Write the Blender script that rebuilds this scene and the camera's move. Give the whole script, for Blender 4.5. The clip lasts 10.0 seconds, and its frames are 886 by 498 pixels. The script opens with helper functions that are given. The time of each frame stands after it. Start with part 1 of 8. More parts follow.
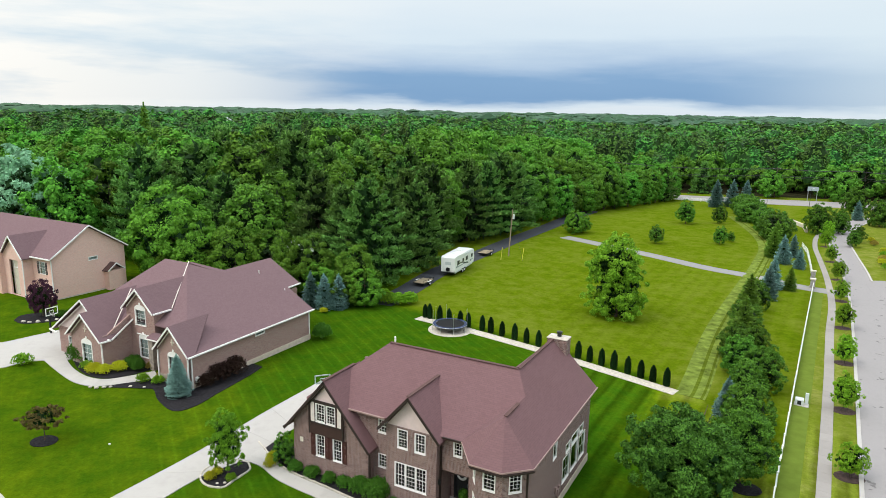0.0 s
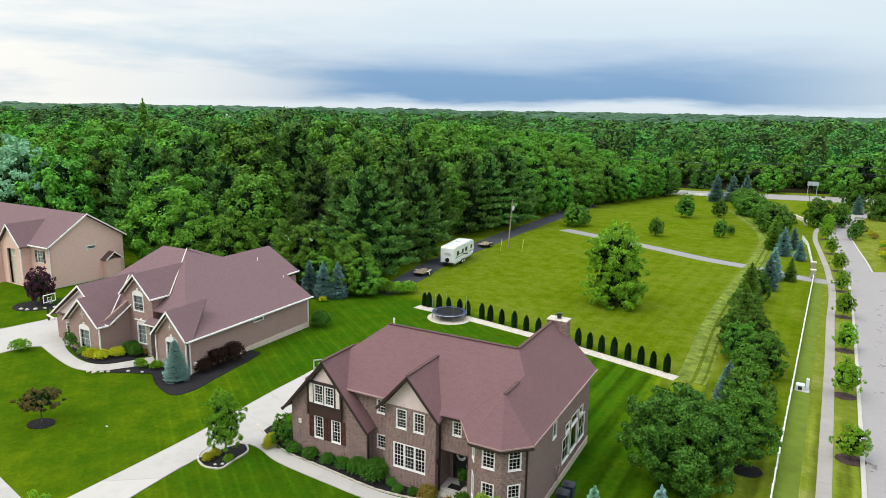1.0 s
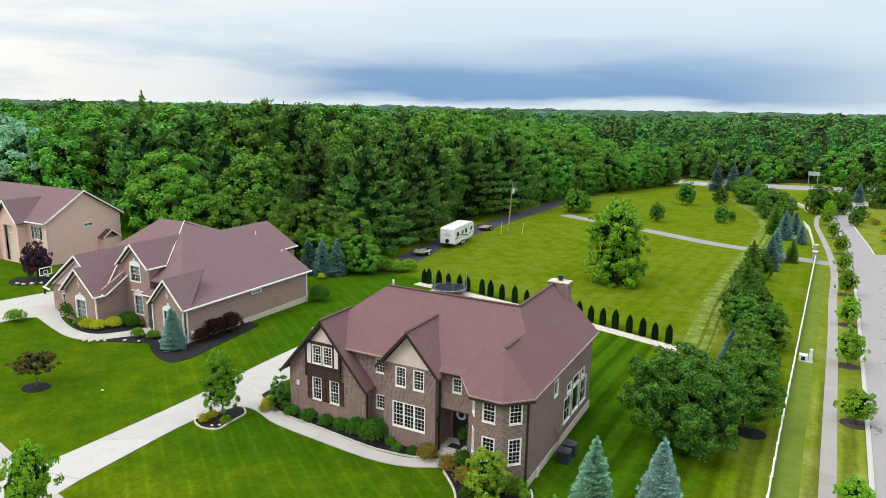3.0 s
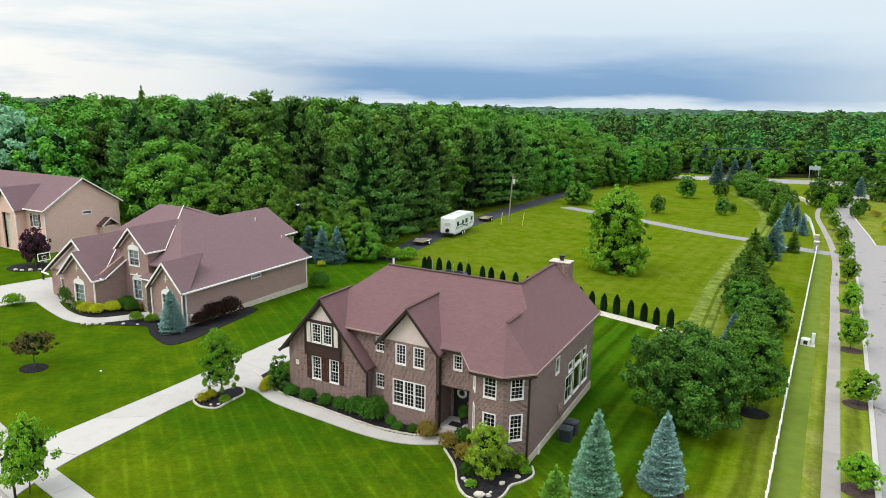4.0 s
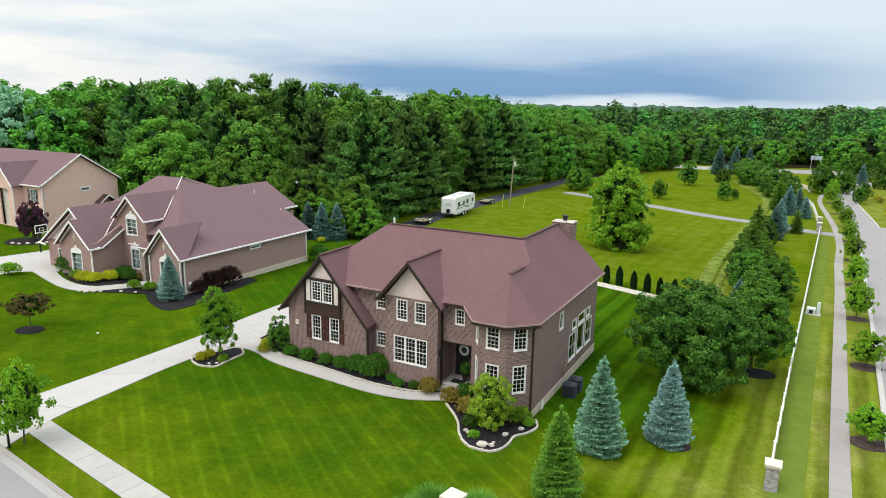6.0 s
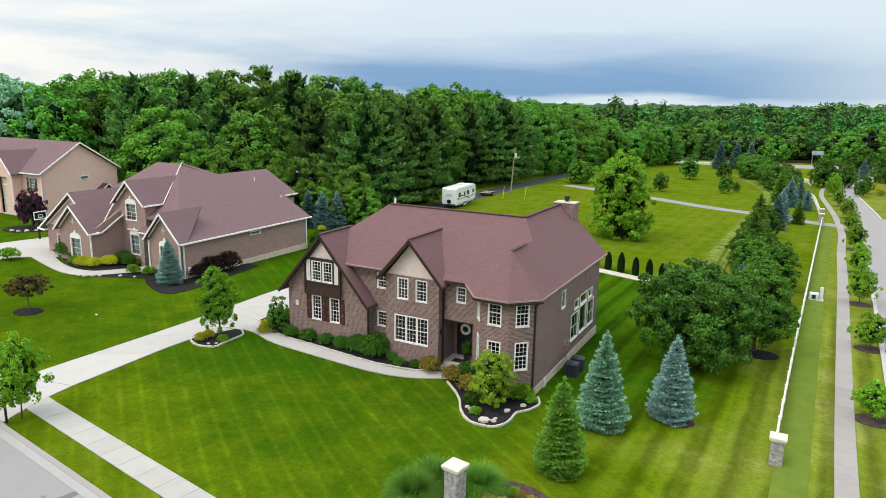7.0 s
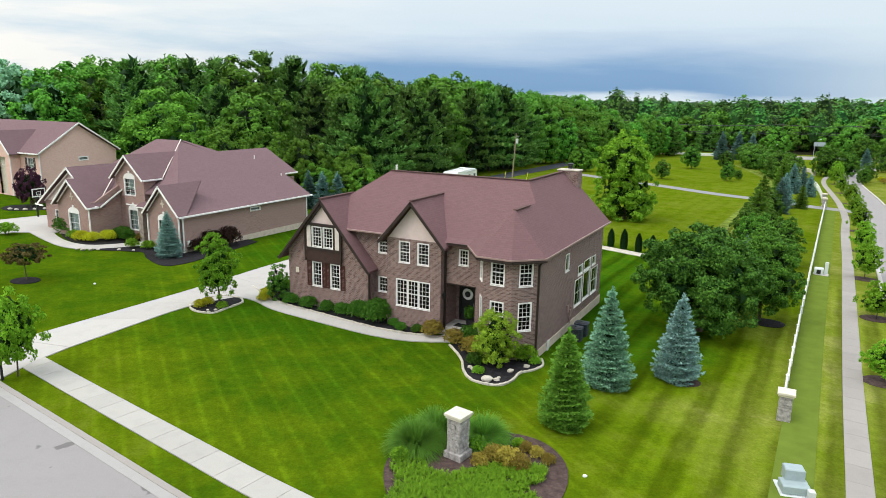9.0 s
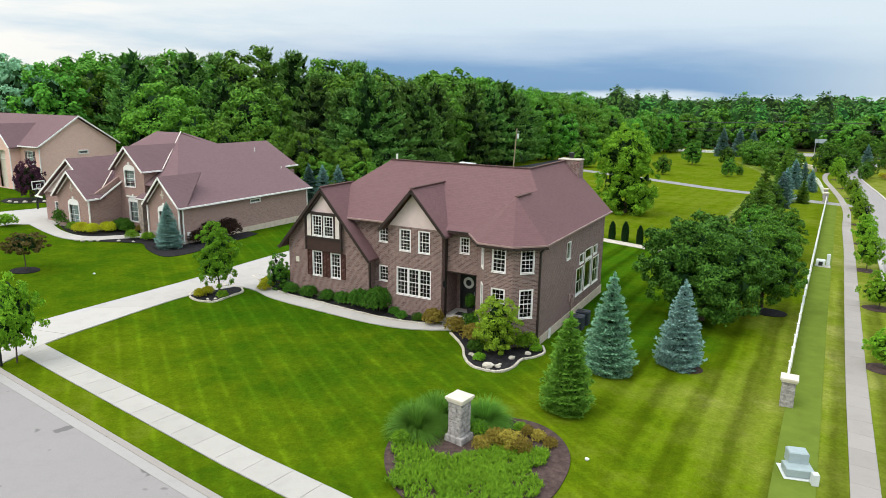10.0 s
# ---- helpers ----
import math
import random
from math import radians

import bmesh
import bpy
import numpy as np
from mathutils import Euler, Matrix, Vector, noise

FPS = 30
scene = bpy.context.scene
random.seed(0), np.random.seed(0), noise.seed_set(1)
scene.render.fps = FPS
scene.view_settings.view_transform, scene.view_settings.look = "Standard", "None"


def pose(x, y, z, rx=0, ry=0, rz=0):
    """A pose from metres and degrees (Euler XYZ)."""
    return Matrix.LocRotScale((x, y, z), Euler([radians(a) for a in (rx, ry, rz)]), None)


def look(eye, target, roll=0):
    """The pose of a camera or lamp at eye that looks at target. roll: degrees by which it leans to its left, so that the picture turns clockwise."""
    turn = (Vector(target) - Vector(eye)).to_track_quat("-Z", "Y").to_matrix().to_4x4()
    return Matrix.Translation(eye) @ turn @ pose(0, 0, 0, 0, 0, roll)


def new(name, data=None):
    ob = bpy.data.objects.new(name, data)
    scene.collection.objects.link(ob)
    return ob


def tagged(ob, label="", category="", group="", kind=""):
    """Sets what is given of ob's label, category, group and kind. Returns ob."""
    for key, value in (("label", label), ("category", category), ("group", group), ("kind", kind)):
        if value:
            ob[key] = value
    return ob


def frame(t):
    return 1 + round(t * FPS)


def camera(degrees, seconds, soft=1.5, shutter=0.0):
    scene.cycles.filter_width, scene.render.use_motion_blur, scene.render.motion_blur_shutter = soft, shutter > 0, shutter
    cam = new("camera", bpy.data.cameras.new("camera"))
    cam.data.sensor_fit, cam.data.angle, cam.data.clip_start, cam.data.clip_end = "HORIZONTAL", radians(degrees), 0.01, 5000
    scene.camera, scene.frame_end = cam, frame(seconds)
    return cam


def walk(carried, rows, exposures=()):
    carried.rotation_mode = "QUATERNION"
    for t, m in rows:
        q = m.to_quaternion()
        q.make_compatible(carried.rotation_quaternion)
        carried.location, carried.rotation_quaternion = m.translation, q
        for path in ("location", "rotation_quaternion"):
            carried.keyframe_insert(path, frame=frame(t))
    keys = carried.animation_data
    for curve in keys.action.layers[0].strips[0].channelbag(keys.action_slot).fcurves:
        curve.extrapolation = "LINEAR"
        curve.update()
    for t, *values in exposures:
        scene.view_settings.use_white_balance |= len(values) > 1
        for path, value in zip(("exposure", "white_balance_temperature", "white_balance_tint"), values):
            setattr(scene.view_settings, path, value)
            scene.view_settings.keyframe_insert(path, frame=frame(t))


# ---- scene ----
cam = camera(67.0, 10.0, 0.6)
PATH = [
    (0, (0.05, -0.814, 26.576), (0.042, 1.144, 26.167), 1.0),
    (0.5, (0.086, -0.809, 25.879), (0.078, 1.148, 25.469), 1.0),
    (1, (0.113, -0.801, 25.178), (0.106, 1.156, 24.766), 1.0),
    (1.5, (0.133, -0.789, 24.471), (0.126, 1.168, 24.057), 1.0),
    (2, (0.145, -0.775, 23.755), (0.139, 1.182, 23.34), 1.0),
    (3.5, (0.149, -0.719, 21.558), (0.143, 1.237, 21.139), 1.0),
    (4, (0.141, -0.697, 20.814), (0.135, 1.258, 20.393), 1.0),
    (4.5, (0.129, -0.674, 20.067), (0.124, 1.281, 19.645), 1.0),
    (5, (0.115, -0.651, 19.322), (0.109, 1.304, 18.899), 1.0),
    (5.5, (0.098, -0.627, 18.584), (0.092, 1.327, 18.16), 1.0),
    (7, (0.04, -0.558, 16.476), (0.033, 1.396, 16.048), 1.0),
    (7.5, (0.021, -0.537, 15.833), (0.014, 1.417, 15.404), 1.0),
    (8, (0.002, -0.517, 15.236), (-0.005, 1.436, 14.806), 1.0),
    (8.5, (-0.015, -0.499, 14.695), (-0.022, 1.454, 14.263), 1.0),
    (9, (-0.029, -0.484, 14.221), (-0.037, 1.469, 13.787), 1.0),
    (9.5, (-0.041, -0.47, 13.827), (-0.049, 1.482, 13.391), 1.0),
    (10, (-0.049, -0.46, 13.525), (-0.058, 1.491, 13.088), 1.0),
]
walk(cam, [(t, look(eye, target, roll)) for t, eye, target, roll in PATH])

# ---- light ----
def setup_light():
    world = bpy.data.worlds.new("overcast_sky")
    scene.world = world
    world.use_nodes = True
    nt = world.node_tree
    nt.nodes.clear()
    nd, ln = nt.nodes.new, nt.links.new
    out, bg = nd("ShaderNodeOutputWorld"), nd("ShaderNodeBackground")
    tc, sep = nd("ShaderNodeTexCoord"), nd("ShaderNodeSeparateXYZ")
    ln(tc.outputs["Generated"], sep.inputs[0])
    sky = nd("ShaderNodeTexSky")
    sky.sky_type, sky.sun_disc = "NISHITA", False
    sky.sun_elevation, sky.sun_rotation = radians(51), radians(239)
    skys = nd("ShaderNodeVectorMath")
    skys.operation = "SCALE"
    skys.inputs["Scale"].default_value = 0.10
    ln(sky.outputs[0], skys.inputs[0])

    def math_node(op, a, b=None, c=None):
        m = nd("ShaderNodeMath")
        m.operation = op
        for k, v in enumerate((a, b, c)):
            if v is None:
                continue
            if isinstance(v, (int, float)):
                m.inputs[k].default_value = v
            else:
                ln(v, m.inputs[k])
        return m.outputs[0]

    # cloud deck: stretched noise, banded by height above the horizon
    mp = nd("ShaderNodeMapping")
    mp.inputs["Scale"].default_value = (2.0, 2.0, 13.0)
    ln(tc.outputs["Generated"], mp.inputs[0])
    n1 = nd("ShaderNodeTexNoise")
    n1.inputs["Scale"].default_value, n1.inputs["Detail"].default_value, n1.inputs["Roughness"].default_value = 1.5, 6, 0.55
    ln(mp.outputs[0], n1.inputs["Vector"])
    mp2 = nd("ShaderNodeMapping")
    mp2.inputs["Scale"].default_value, mp2.inputs["Location"].default_value = (3.6, 3.6, 30.0), (3.1, 0.4, 0)
    ln(tc.outputs["Generated"], mp2.inputs[0])
    n2 = nd("ShaderNodeTexNoise")
    n2.inputs["Scale"].default_value, n2.inputs["Detail"].default_value = 1.2, 5
    ln(mp2.outputs[0], n2.inputs["Vector"])
    wob = math_node("MULTIPLY_ADD", math_node("SUBTRACT", n1.outputs["Fac"], 0.5), 0.055, sep.outputs["Z"])
    wob = math_node("MULTIPLY_ADD", math_node("SUBTRACT", n2.outputs["Fac"], 0.5), 0.025, wob)
    side = wob
    ramp = nd("ShaderNodeValToRGB")
    el = ramp.color_ramp.elements
    stops = [(0.0, (0.78, 0.87, 0.95)), (0.004, (0.70, 0.82, 0.93)), (0.016, (0.20, 0.38, 0.64)), (0.045, (0.22, 0.40, 0.66)),
             (0.066, (0.45, 0.60, 0.80)), (0.100, (0.72, 0.84, 0.94)), (0.150, (0.82, 0.91, 0.97)), (1.0, (0.84, 0.91, 0.96))]
    while len(el) < len(stops):
        el.new(0.5)
    for e, (p, c) in zip(el, stops):
        e.position, e.color = p, (*c, 1)
    ln(side, ramp.inputs[0])
    # the dark bank lies ahead; to either side the deck is a paler grey
    away = nd("ShaderNodeMapRange")
    away.interpolation_type = "SMOOTHSTEP"
    away.inputs["From Min"].default_value, away.inputs["From Max"].default_value = 0.20, 0.50
    ln(math_node("ABSOLUTE", math_node("SUBTRACT", sep.outputs["X"], 0.12)), away.inputs["Value"])
    pale = nd("ShaderNodeMix")
    pale.data_type = "RGBA"
    ln(math_node("MULTIPLY", away.outputs[0], 0.72), pale.inputs["Factor"])
    ln(ramp.outputs[0], pale.inputs["A"])
    pale.inputs["B"].default_value = (0.76, 0.87, 0.93, 1)
    # bright thin cloud towards the west
    west = nd("ShaderNodeMapRange")
    west.inputs["From Min"].default_value, west.inputs["From Max"].default_value = -0.05, -0.6
    ln(sep.outputs["X"], west.inputs["Value"])
    lift = nd("ShaderNodeMapRange")
    lift.inputs["From Min"].default_value, lift.inputs["From Max"].default_value = 0.40, 0.58
    ln(n1.outputs["Fac"], lift.inputs["Value"])
    glow = nd("ShaderNodeMix")
    glow.data_type = "RGBA"
    ln(math_node("MULTIPLY", math_node("MULTIPLY", west.outputs[0], lift.outputs[0]), 0.9), glow.inputs["Factor"])
    ln(pale.outputs["Result"], glow.inputs["A"])
    glow.inputs["B"].default_value = (1.15, 1.10, 1.02, 1)
    # an overcast sky is about three times as bright overhead as at the horizon
    zen = math_node("MULTIPLY_ADD", math_node("MAXIMUM", math_node("SUBTRACT", sep.outputs["Z"], 0.16), 0.0), 1.9, 1.0)
    deck = nd("ShaderNodeVectorMath")
    deck.operation = "SCALE"
    ln(glow.outputs["Result"], deck.inputs[0])
    ln(zen, deck.inputs["Scale"])
    mix = nd("ShaderNodeMix")
    mix.data_type = "RGBA"
    mix.inputs["Factor"].default_value = 0.9
    ln(skys.outputs[0], mix.inputs["A"])
    ln(deck.outputs[0], mix.inputs["B"])
    ln(mix.outputs["Result"], bg.inputs["Color"])
    bg.inputs["Strength"].default_value = 1.0
    ln(bg.outputs[0], out.inputs[0])
    sun = new("sun", bpy.data.lights.new("sun", "SUN"))
    sun.data.energy, sun.data.angle, sun.data.color = 1.7, radians(26), (1.0, 0.985, 0.92)
    sun.matrix_world = look((-25, -15, 36), (0, 0, 0))


setup_light()


# ---- materials ----
def material(name, rough=0.8, spec=0.3, metal=0.0):
    m = bpy.data.materials.new(name)
    m.use_nodes = True
    b = m.node_tree.nodes["Principled BSDF"]
    b.inputs["Roughness"].default_value = rough
    b.inputs["Specular IOR Level"].default_value = spec
    b.inputs["Metallic"].default_value = metal
    return m, m.node_tree, b


def add_node(nt, kind, **values):
    n = nt.nodes.new(kind)
    for k, v in values.items():
        n.inputs[k].default_value = v
    return n


def coords(nt, kind="Object", scale=(1, 1, 1), loc=(0, 0, 0), rz=0.0):
    tc = nt.nodes.new("ShaderNodeTexCoord")
    mp = nt.nodes.new("ShaderNodeMapping")
    mp.inputs["Scale"].default_value, mp.inputs["Location"].default_value = scale, loc
    mp.inputs["Rotation"].default_value = (0, 0, rz)
    if kind == "World":
        g = nt.nodes.new("ShaderNodeNewGeometry")
        nt.links.new(g.outputs["Position"], mp.inputs[0])
    else:
        nt.links.new(tc.outputs[kind], mp.inputs[0])
    return mp.outputs[0]


def noise_tex(nt, vec, scale, detail=4, rough=0.6):
    n = add_node(nt, "ShaderNodeTexNoise", Scale=scale, Detail=detail, Roughness=rough)
    nt.links.new(vec, n.inputs["Vector"])
    return n.outputs["Fac"]


def ramp_of(nt, fac, stops):
    r = nt.nodes.new("ShaderNodeValToRGB")
    el = r.color_ramp.elements
    while len(el) < len(stops):
        el.new(0.5)
    for e, (p, c) in zip(el, stops):
        e.position, e.color = p, (*c, 1)
    nt.links.new(fac, r.inputs[0])
    return r.outputs[0]


def mixed(nt, fac, a, b, mode="MIX"):
    m = nt.nodes.new("ShaderNodeMix")
    m.data_type, m.blend_type = "RGBA", mode
    for v, slot in ((fac, m.inputs["Factor"]), (a, m.inputs["A"]), (b, m.inputs["B"])):
        if isinstance(v, (int, float)):
            slot.default_value = v
        elif isinstance(v, tuple):
            slot.default_value = (*v, 1)
        else:
            nt.links.new(v, slot)
    return m.outputs["Result"]


def calc(nt, op, a, b=0.0, c=0.0, clamp=False):
    m = nt.nodes.new("ShaderNodeMath")
    m.operation, m.use_clamp = op, clamp
    for k, v in enumerate((a, b, c)):
        if isinstance(v, (int, float)):
            m.inputs[k].default_value = v
        else:
            nt.links.new(v, m.inputs[k])
    return m.outputs[0]


def bump(nt, bsdf, height, strength=0.4, distance=0.02):
    b = add_node(nt, "ShaderNodeBump", Strength=strength, Distance=distance)
    nt.links.new(height, b.inputs["Height"])
    nt.links.new(b.outputs[0], bsdf.inputs["Normal"])


def plain(name, colour, rough=0.7, spec=0.3, metal=0.0, vary=0.15, scale=3.0, fine=40.0, relief=0.2):
    """A painted, plastic or stone surface with blotches and fine grain."""
    m, nt, b = material(name, rough, spec, metal)
    v = coords(nt, "World")
    big, small = noise_tex(nt, v, scale), noise_tex(nt, v, fine, 2)
    lo, hi = tuple(c * (1 - vary) for c in colour), tuple(min(1, c * (1 + vary)) for c in colour)
    c1 = ramp_of(nt, big, [(0.3, lo), (0.7, hi)])
    c2 = mixed(nt, calc(nt, "MULTIPLY", calc(nt, "SUBTRACT", small, 0.35, clamp=True), vary), c1, lo, "MIX")
    nt.links.new(c2, b.inputs["Base Color"])
    bump(nt, b, small, relief, 0.01)
    return m


def brick_mat(name, tones, mortar, wash=(0.5, 0.5, 0.5), bump_s=0.5):
    m, nt, b = material(name, 0.88, 0.2)
    uv = coords(nt, "UV")
    t = add_node(nt, "ShaderNodeTexBrick", Scale=1.0)
    t.inputs["Brick Width"].default_value, t.inputs["Row Height"].default_value, t.inputs["Mortar Size"].default_value = 0.21, 0.076, 0.011
    t.inputs["Color1"].default_value, t.inputs["Color2"].default_value, t.inputs["Mortar"].default_value = (0, 0, 0, 1), (1, 1, 1, 1), (0.5, 0.5, 0.5, 1)
    nt.links.new(uv, t.inputs["Vector"])
    # one tone per brick
    tone = ramp_of(nt, t.outputs["Color"], [(0.0, tones[0]), (0.4, tones[1]), (0.7, tones[2]), (1.0, tones[3])])
    wv = coords(nt, "World")
    stain = noise_tex(nt, wv, 0.6, 5)
    tone = mixed(nt, calc(nt, "MULTIPLY", stain, 0.35), tone, tones[1])
    grain = noise_tex(nt, wv, 60, 2)
    tone = mixed(nt, calc(nt, "MULTIPLY", grain, 0.25), tone, tones[0])
    nt.links.new(mixed(nt, t.outputs["Fac"], tone, mortar), b.inputs["Base Color"])
    bump(nt, b, calc(nt, "SUBTRACT", calc(nt, "MULTIPLY", grain, 0.3), t.outputs["Fac"]), bump_s, 0.01)
    return m


def shingle_mat(name, dark, mid, light):
    m, nt, b = material(name, 0.9, 0.15)
    uv = coords(nt, "UV")
    t = add_node(nt, "ShaderNodeTexBrick", Scale=1.0)
    t.inputs["Brick Width"].default_value, t.inputs["Row Height"].default_value, t.inputs["Mortar Size"].default_value = 0.33, 0.145, 0.008
    t.inputs["Color1"].default_value, t.inputs["Color2"].default_value, t.inputs["Mortar"].default_value = (0, 0, 0, 1), (1, 1, 1, 1), (0, 0, 0, 1)
    nt.links.new(uv, t.inputs["Vector"])
    tone = ramp_of(nt, t.outputs["Color"], [(0, dark), (0.5, mid), (1, light)])
    wv = coords(nt, "World")
    tone = mixed(nt, 0.84, tone, mid)
    tone = mixed(nt, calc(nt, "MULTIPLY", noise_tex(nt, wv, 0.35, 5), 0.30), tone, light)
    gr = noise_tex(nt, wv, 45, 2)
    tone = mixed(nt, calc(nt, "MULTIPLY", gr, 0.28), tone, dark)
    tone = mixed(nt, calc(nt, "MULTIPLY", t.outputs["Fac"], 0.30), tone, dark)
    nt.links.new(tone, b.inputs["Base Color"])
    bump(nt, b, calc(nt, "SUBTRACT", gr, t.outputs["Fac"]), 0.5, 0.012)
    return m


def leaf_mat(name, dark, light, rough=0.6, trans=0.35, hue=0.010, patch=False, spread=0.45, steady=False):
    m, nt, b = material(name, rough, 0.07)
    g, o = nt.nodes.new("ShaderNodeNewGeometry"), nt.nodes.new("ShaderNodeObjectInfo")
    col = ramp_of(nt, g.outputs["Random Per Island"], [(0.0, tuple(a * (1 - spread) + c * spread for a, c in zip(dark, light))), (0.6, tuple(a * 0.22 + c * 0.78 for a, c in zip(dark, light))), (1.0, tuple(min(1, c * 1.18) for c in light))])
    big = noise_tex(nt, coords(nt, "World"), 0.45, 3)
    col = mixed(nt, calc(nt, "MULTIPLY", big, 0.95 if patch else 0.5), col, dark)
    hsv = nt.nodes.new("ShaderNodeHueSaturation")
    which = o.outputs["Random"]
    if steady:
        which = calc(nt, "MULTIPLY", which, 0.0)
        which = calc(nt, "ADD", which, 0.5)
    if patch:
        # stands of different trees
        cell = add_node(nt, "ShaderNodeTexVoronoi", Scale=0.085)
        nt.links.new(coords(nt, "World", (1, 1, 0.02)), cell.inputs["Vector"])
        tone = nt.nodes.new("ShaderNodeSeparateXYZ")
        nt.links.new(cell.outputs["Color"], tone.inputs[0])
        which = calc(nt, "MULTIPLY_ADD", noise_tex(nt, coords(nt, "World"), 0.03, 3), 1.8, -0.75)
        which = calc(nt, "MULTIPLY_ADD", tone.outputs["X"], 0.85, which)
        which = calc(nt, "MINIMUM", calc(nt, "MAXIMUM", which, 0.0), 1.0)
    nt.links.new(calc(nt, "MULTIPLY_ADD", which, hue * 2, 0.5 - hue), hsv.inputs["Hue"])
    nt.links.new(calc(nt, "MULTIPLY_ADD", which, 0.95 if patch else 0.62, 0.55 if patch else 0.68), hsv.inputs["Value"])
    nt.links.new(col, hsv.inputs["Color"])
    nt.links.new(hsv.outputs[0], b.inputs["Base Color"])
    tl = nt.nodes.new("ShaderNodeBsdfTranslucent")
    nt.links.new(hsv.outputs[0], tl.inputs["Color"])
    mx = nt.nodes.new("ShaderNodeMixShader")
    mx.inputs[0].default_value = trans
    nt.links.new(b.outputs[0], mx.inputs[1])
    nt.links.new(tl.outputs[0], mx.inputs[2])
    nt.links.new(mx.outputs[0], nt.nodes["Material Output"].inputs[0])
    return m


def grass_mat():
    m, nt, b = material("grass", 1.0, 0.0)
    wv = coords(nt, "World")
    att = nt.nodes.new("ShaderNodeAttribute")
    att.attribute_name = "dry"
    mow = nt.nodes.new("ShaderNodeAttribute")
    mow.attribute_name = "mown"
    big, mid, fine = noise_tex(nt, wv, 0.07, 4), noise_tex(nt, wv, 0.7, 4), noise_tex(nt, wv, 9.0, 3)
    blot = noise_tex(nt, wv, 0.42, 6, 0.7)
    f = calc(nt, "ADD", att.outputs["Fac"], calc(nt, "MULTIPLY", calc(nt, "SUBTRACT", big, 0.5), 0.35))
    f = calc(nt, "ADD", f, calc(nt, "MULTIPLY", calc(nt, "SUBTRACT", blot, 0.5), 0.85))
    f = calc(nt, "ADD", f, calc(nt, "MULTIPLY", calc(nt, "SUBTRACT", mid, 0.5), 0.22), clamp=True)
    col = ramp_of(nt, f, [(0.0, (0.026, 0.080, 0.003)), (0.25, (0.043, 0.091, 0.003)), (0.55, (0.090, 0.134, 0.004)), (0.85, (0.142, 0.172, 0.020)), (1.0, (0.20, 0.212, 0.048))])
    # mowing bands: blades leaning to and away
    def bands(angle, width, amount):
        v = coords(nt, "World", rz=radians(angle))
        s = nt.nodes.new("ShaderNodeSeparateXYZ")
        nt.links.new(v, s.inputs[0])
        wob = calc(nt, "MULTIPLY_ADD", calc(nt, "SUBTRACT", noise_tex(nt, wv, 0.12, 2), 0.5), 0.5, s.outputs["X"])
        w = calc(nt, "SINE", calc(nt, "MULTIPLY", wob, math.pi / width))
        w = calc(nt, "MULTIPLY", calc(nt, "ADD", w, calc(nt, "MULTIPLY_ADD", noise_tex(nt, wv, 0.5, 4), 2.0, -0.8)), 1.7)
        w = calc(nt, "MAXIMUM", calc(nt, "MINIMUM", w, 1.0), -1.0)
        return calc(nt, "MULTIPLY", w, amount)

    def lines(angle, width, amount):
        """Thin pale wheel lines."""
        v = coords(nt, "World", rz=radians(angle))
        s = nt.nodes.new("ShaderNodeSeparateXYZ")
        nt.links.new(v, s.inputs[0])
        w = calc(nt, "ABSOLUTE", calc(nt, "SINE", calc(nt, "MULTIPLY", s.outputs["X"], math.pi / width)))
        return calc(nt, "MULTIPLY", calc(nt, "POWER", w, 14.0), amount)
    side_lawn = calc(nt, "ADD", bands(30.5, 0.95, 0.23), bands(29.0, 0.37, 0.06))
    front_lawn = calc(nt, "ADD", calc(nt, "ADD", bands(-27.0, 1.1, 0.05), bands(61.0, 2.9, 0.02)), calc(nt, "MULTIPLY", lines(-27.0, 1.1, 0.42), calc(nt, "MULTIPLY_ADD", noise_tex(nt, wv, 0.6, 3), 2.0, -0.5)))
    where = nt.nodes.new("ShaderNodeSeparateXYZ")
    nt.links.new(wv, where.inputs[0])
    east = nt.nodes.new("ShaderNodeMapRange")
    east.inputs["From Min"].default_value, east.inputs["From Max"].default_value = 5.0, 9.0
    nt.links.new(calc(nt, "MULTIPLY_ADD", where.outputs["Y"], -0.12, calc(nt, "ADD", where.outputs["X"], 3.0)), east.inputs["Value"])
    band = calc(nt, "ADD", calc(nt, "MULTIPLY", side_lawn, east.outputs[0]), calc(nt, "MULTIPLY", front_lawn, calc(nt, "SUBTRACT", 1.0, east.outputs[0])))
    band = calc(nt, "MULTIPLY", band, mow.outputs["Fac"])
    val = calc(nt, "MULTIPLY_ADD", fine, 0.7, 0.65)
    val = calc(nt, "MULTIPLY", val, calc(nt, "MULTIPLY_ADD", noise_tex(nt, wv, 2.6, 4, 0.7), 0.7, 0.65))
    val = calc(nt, "MULTIPLY", val, calc(nt, "ADD", band, 1.0))
    hsv = nt.nodes.new("ShaderNodeHueSaturation")
    nt.links.new(col, hsv.inputs["Color"])
    nt.links.new(val, hsv.inputs["Value"])
    nt.links.new(hsv.outputs[0], b.inputs["Base Color"])
    bump(nt, b, calc(nt, "ADD", fine, noise_tex(nt, wv, 45, 2)), 0.7, 0.05)
    return m


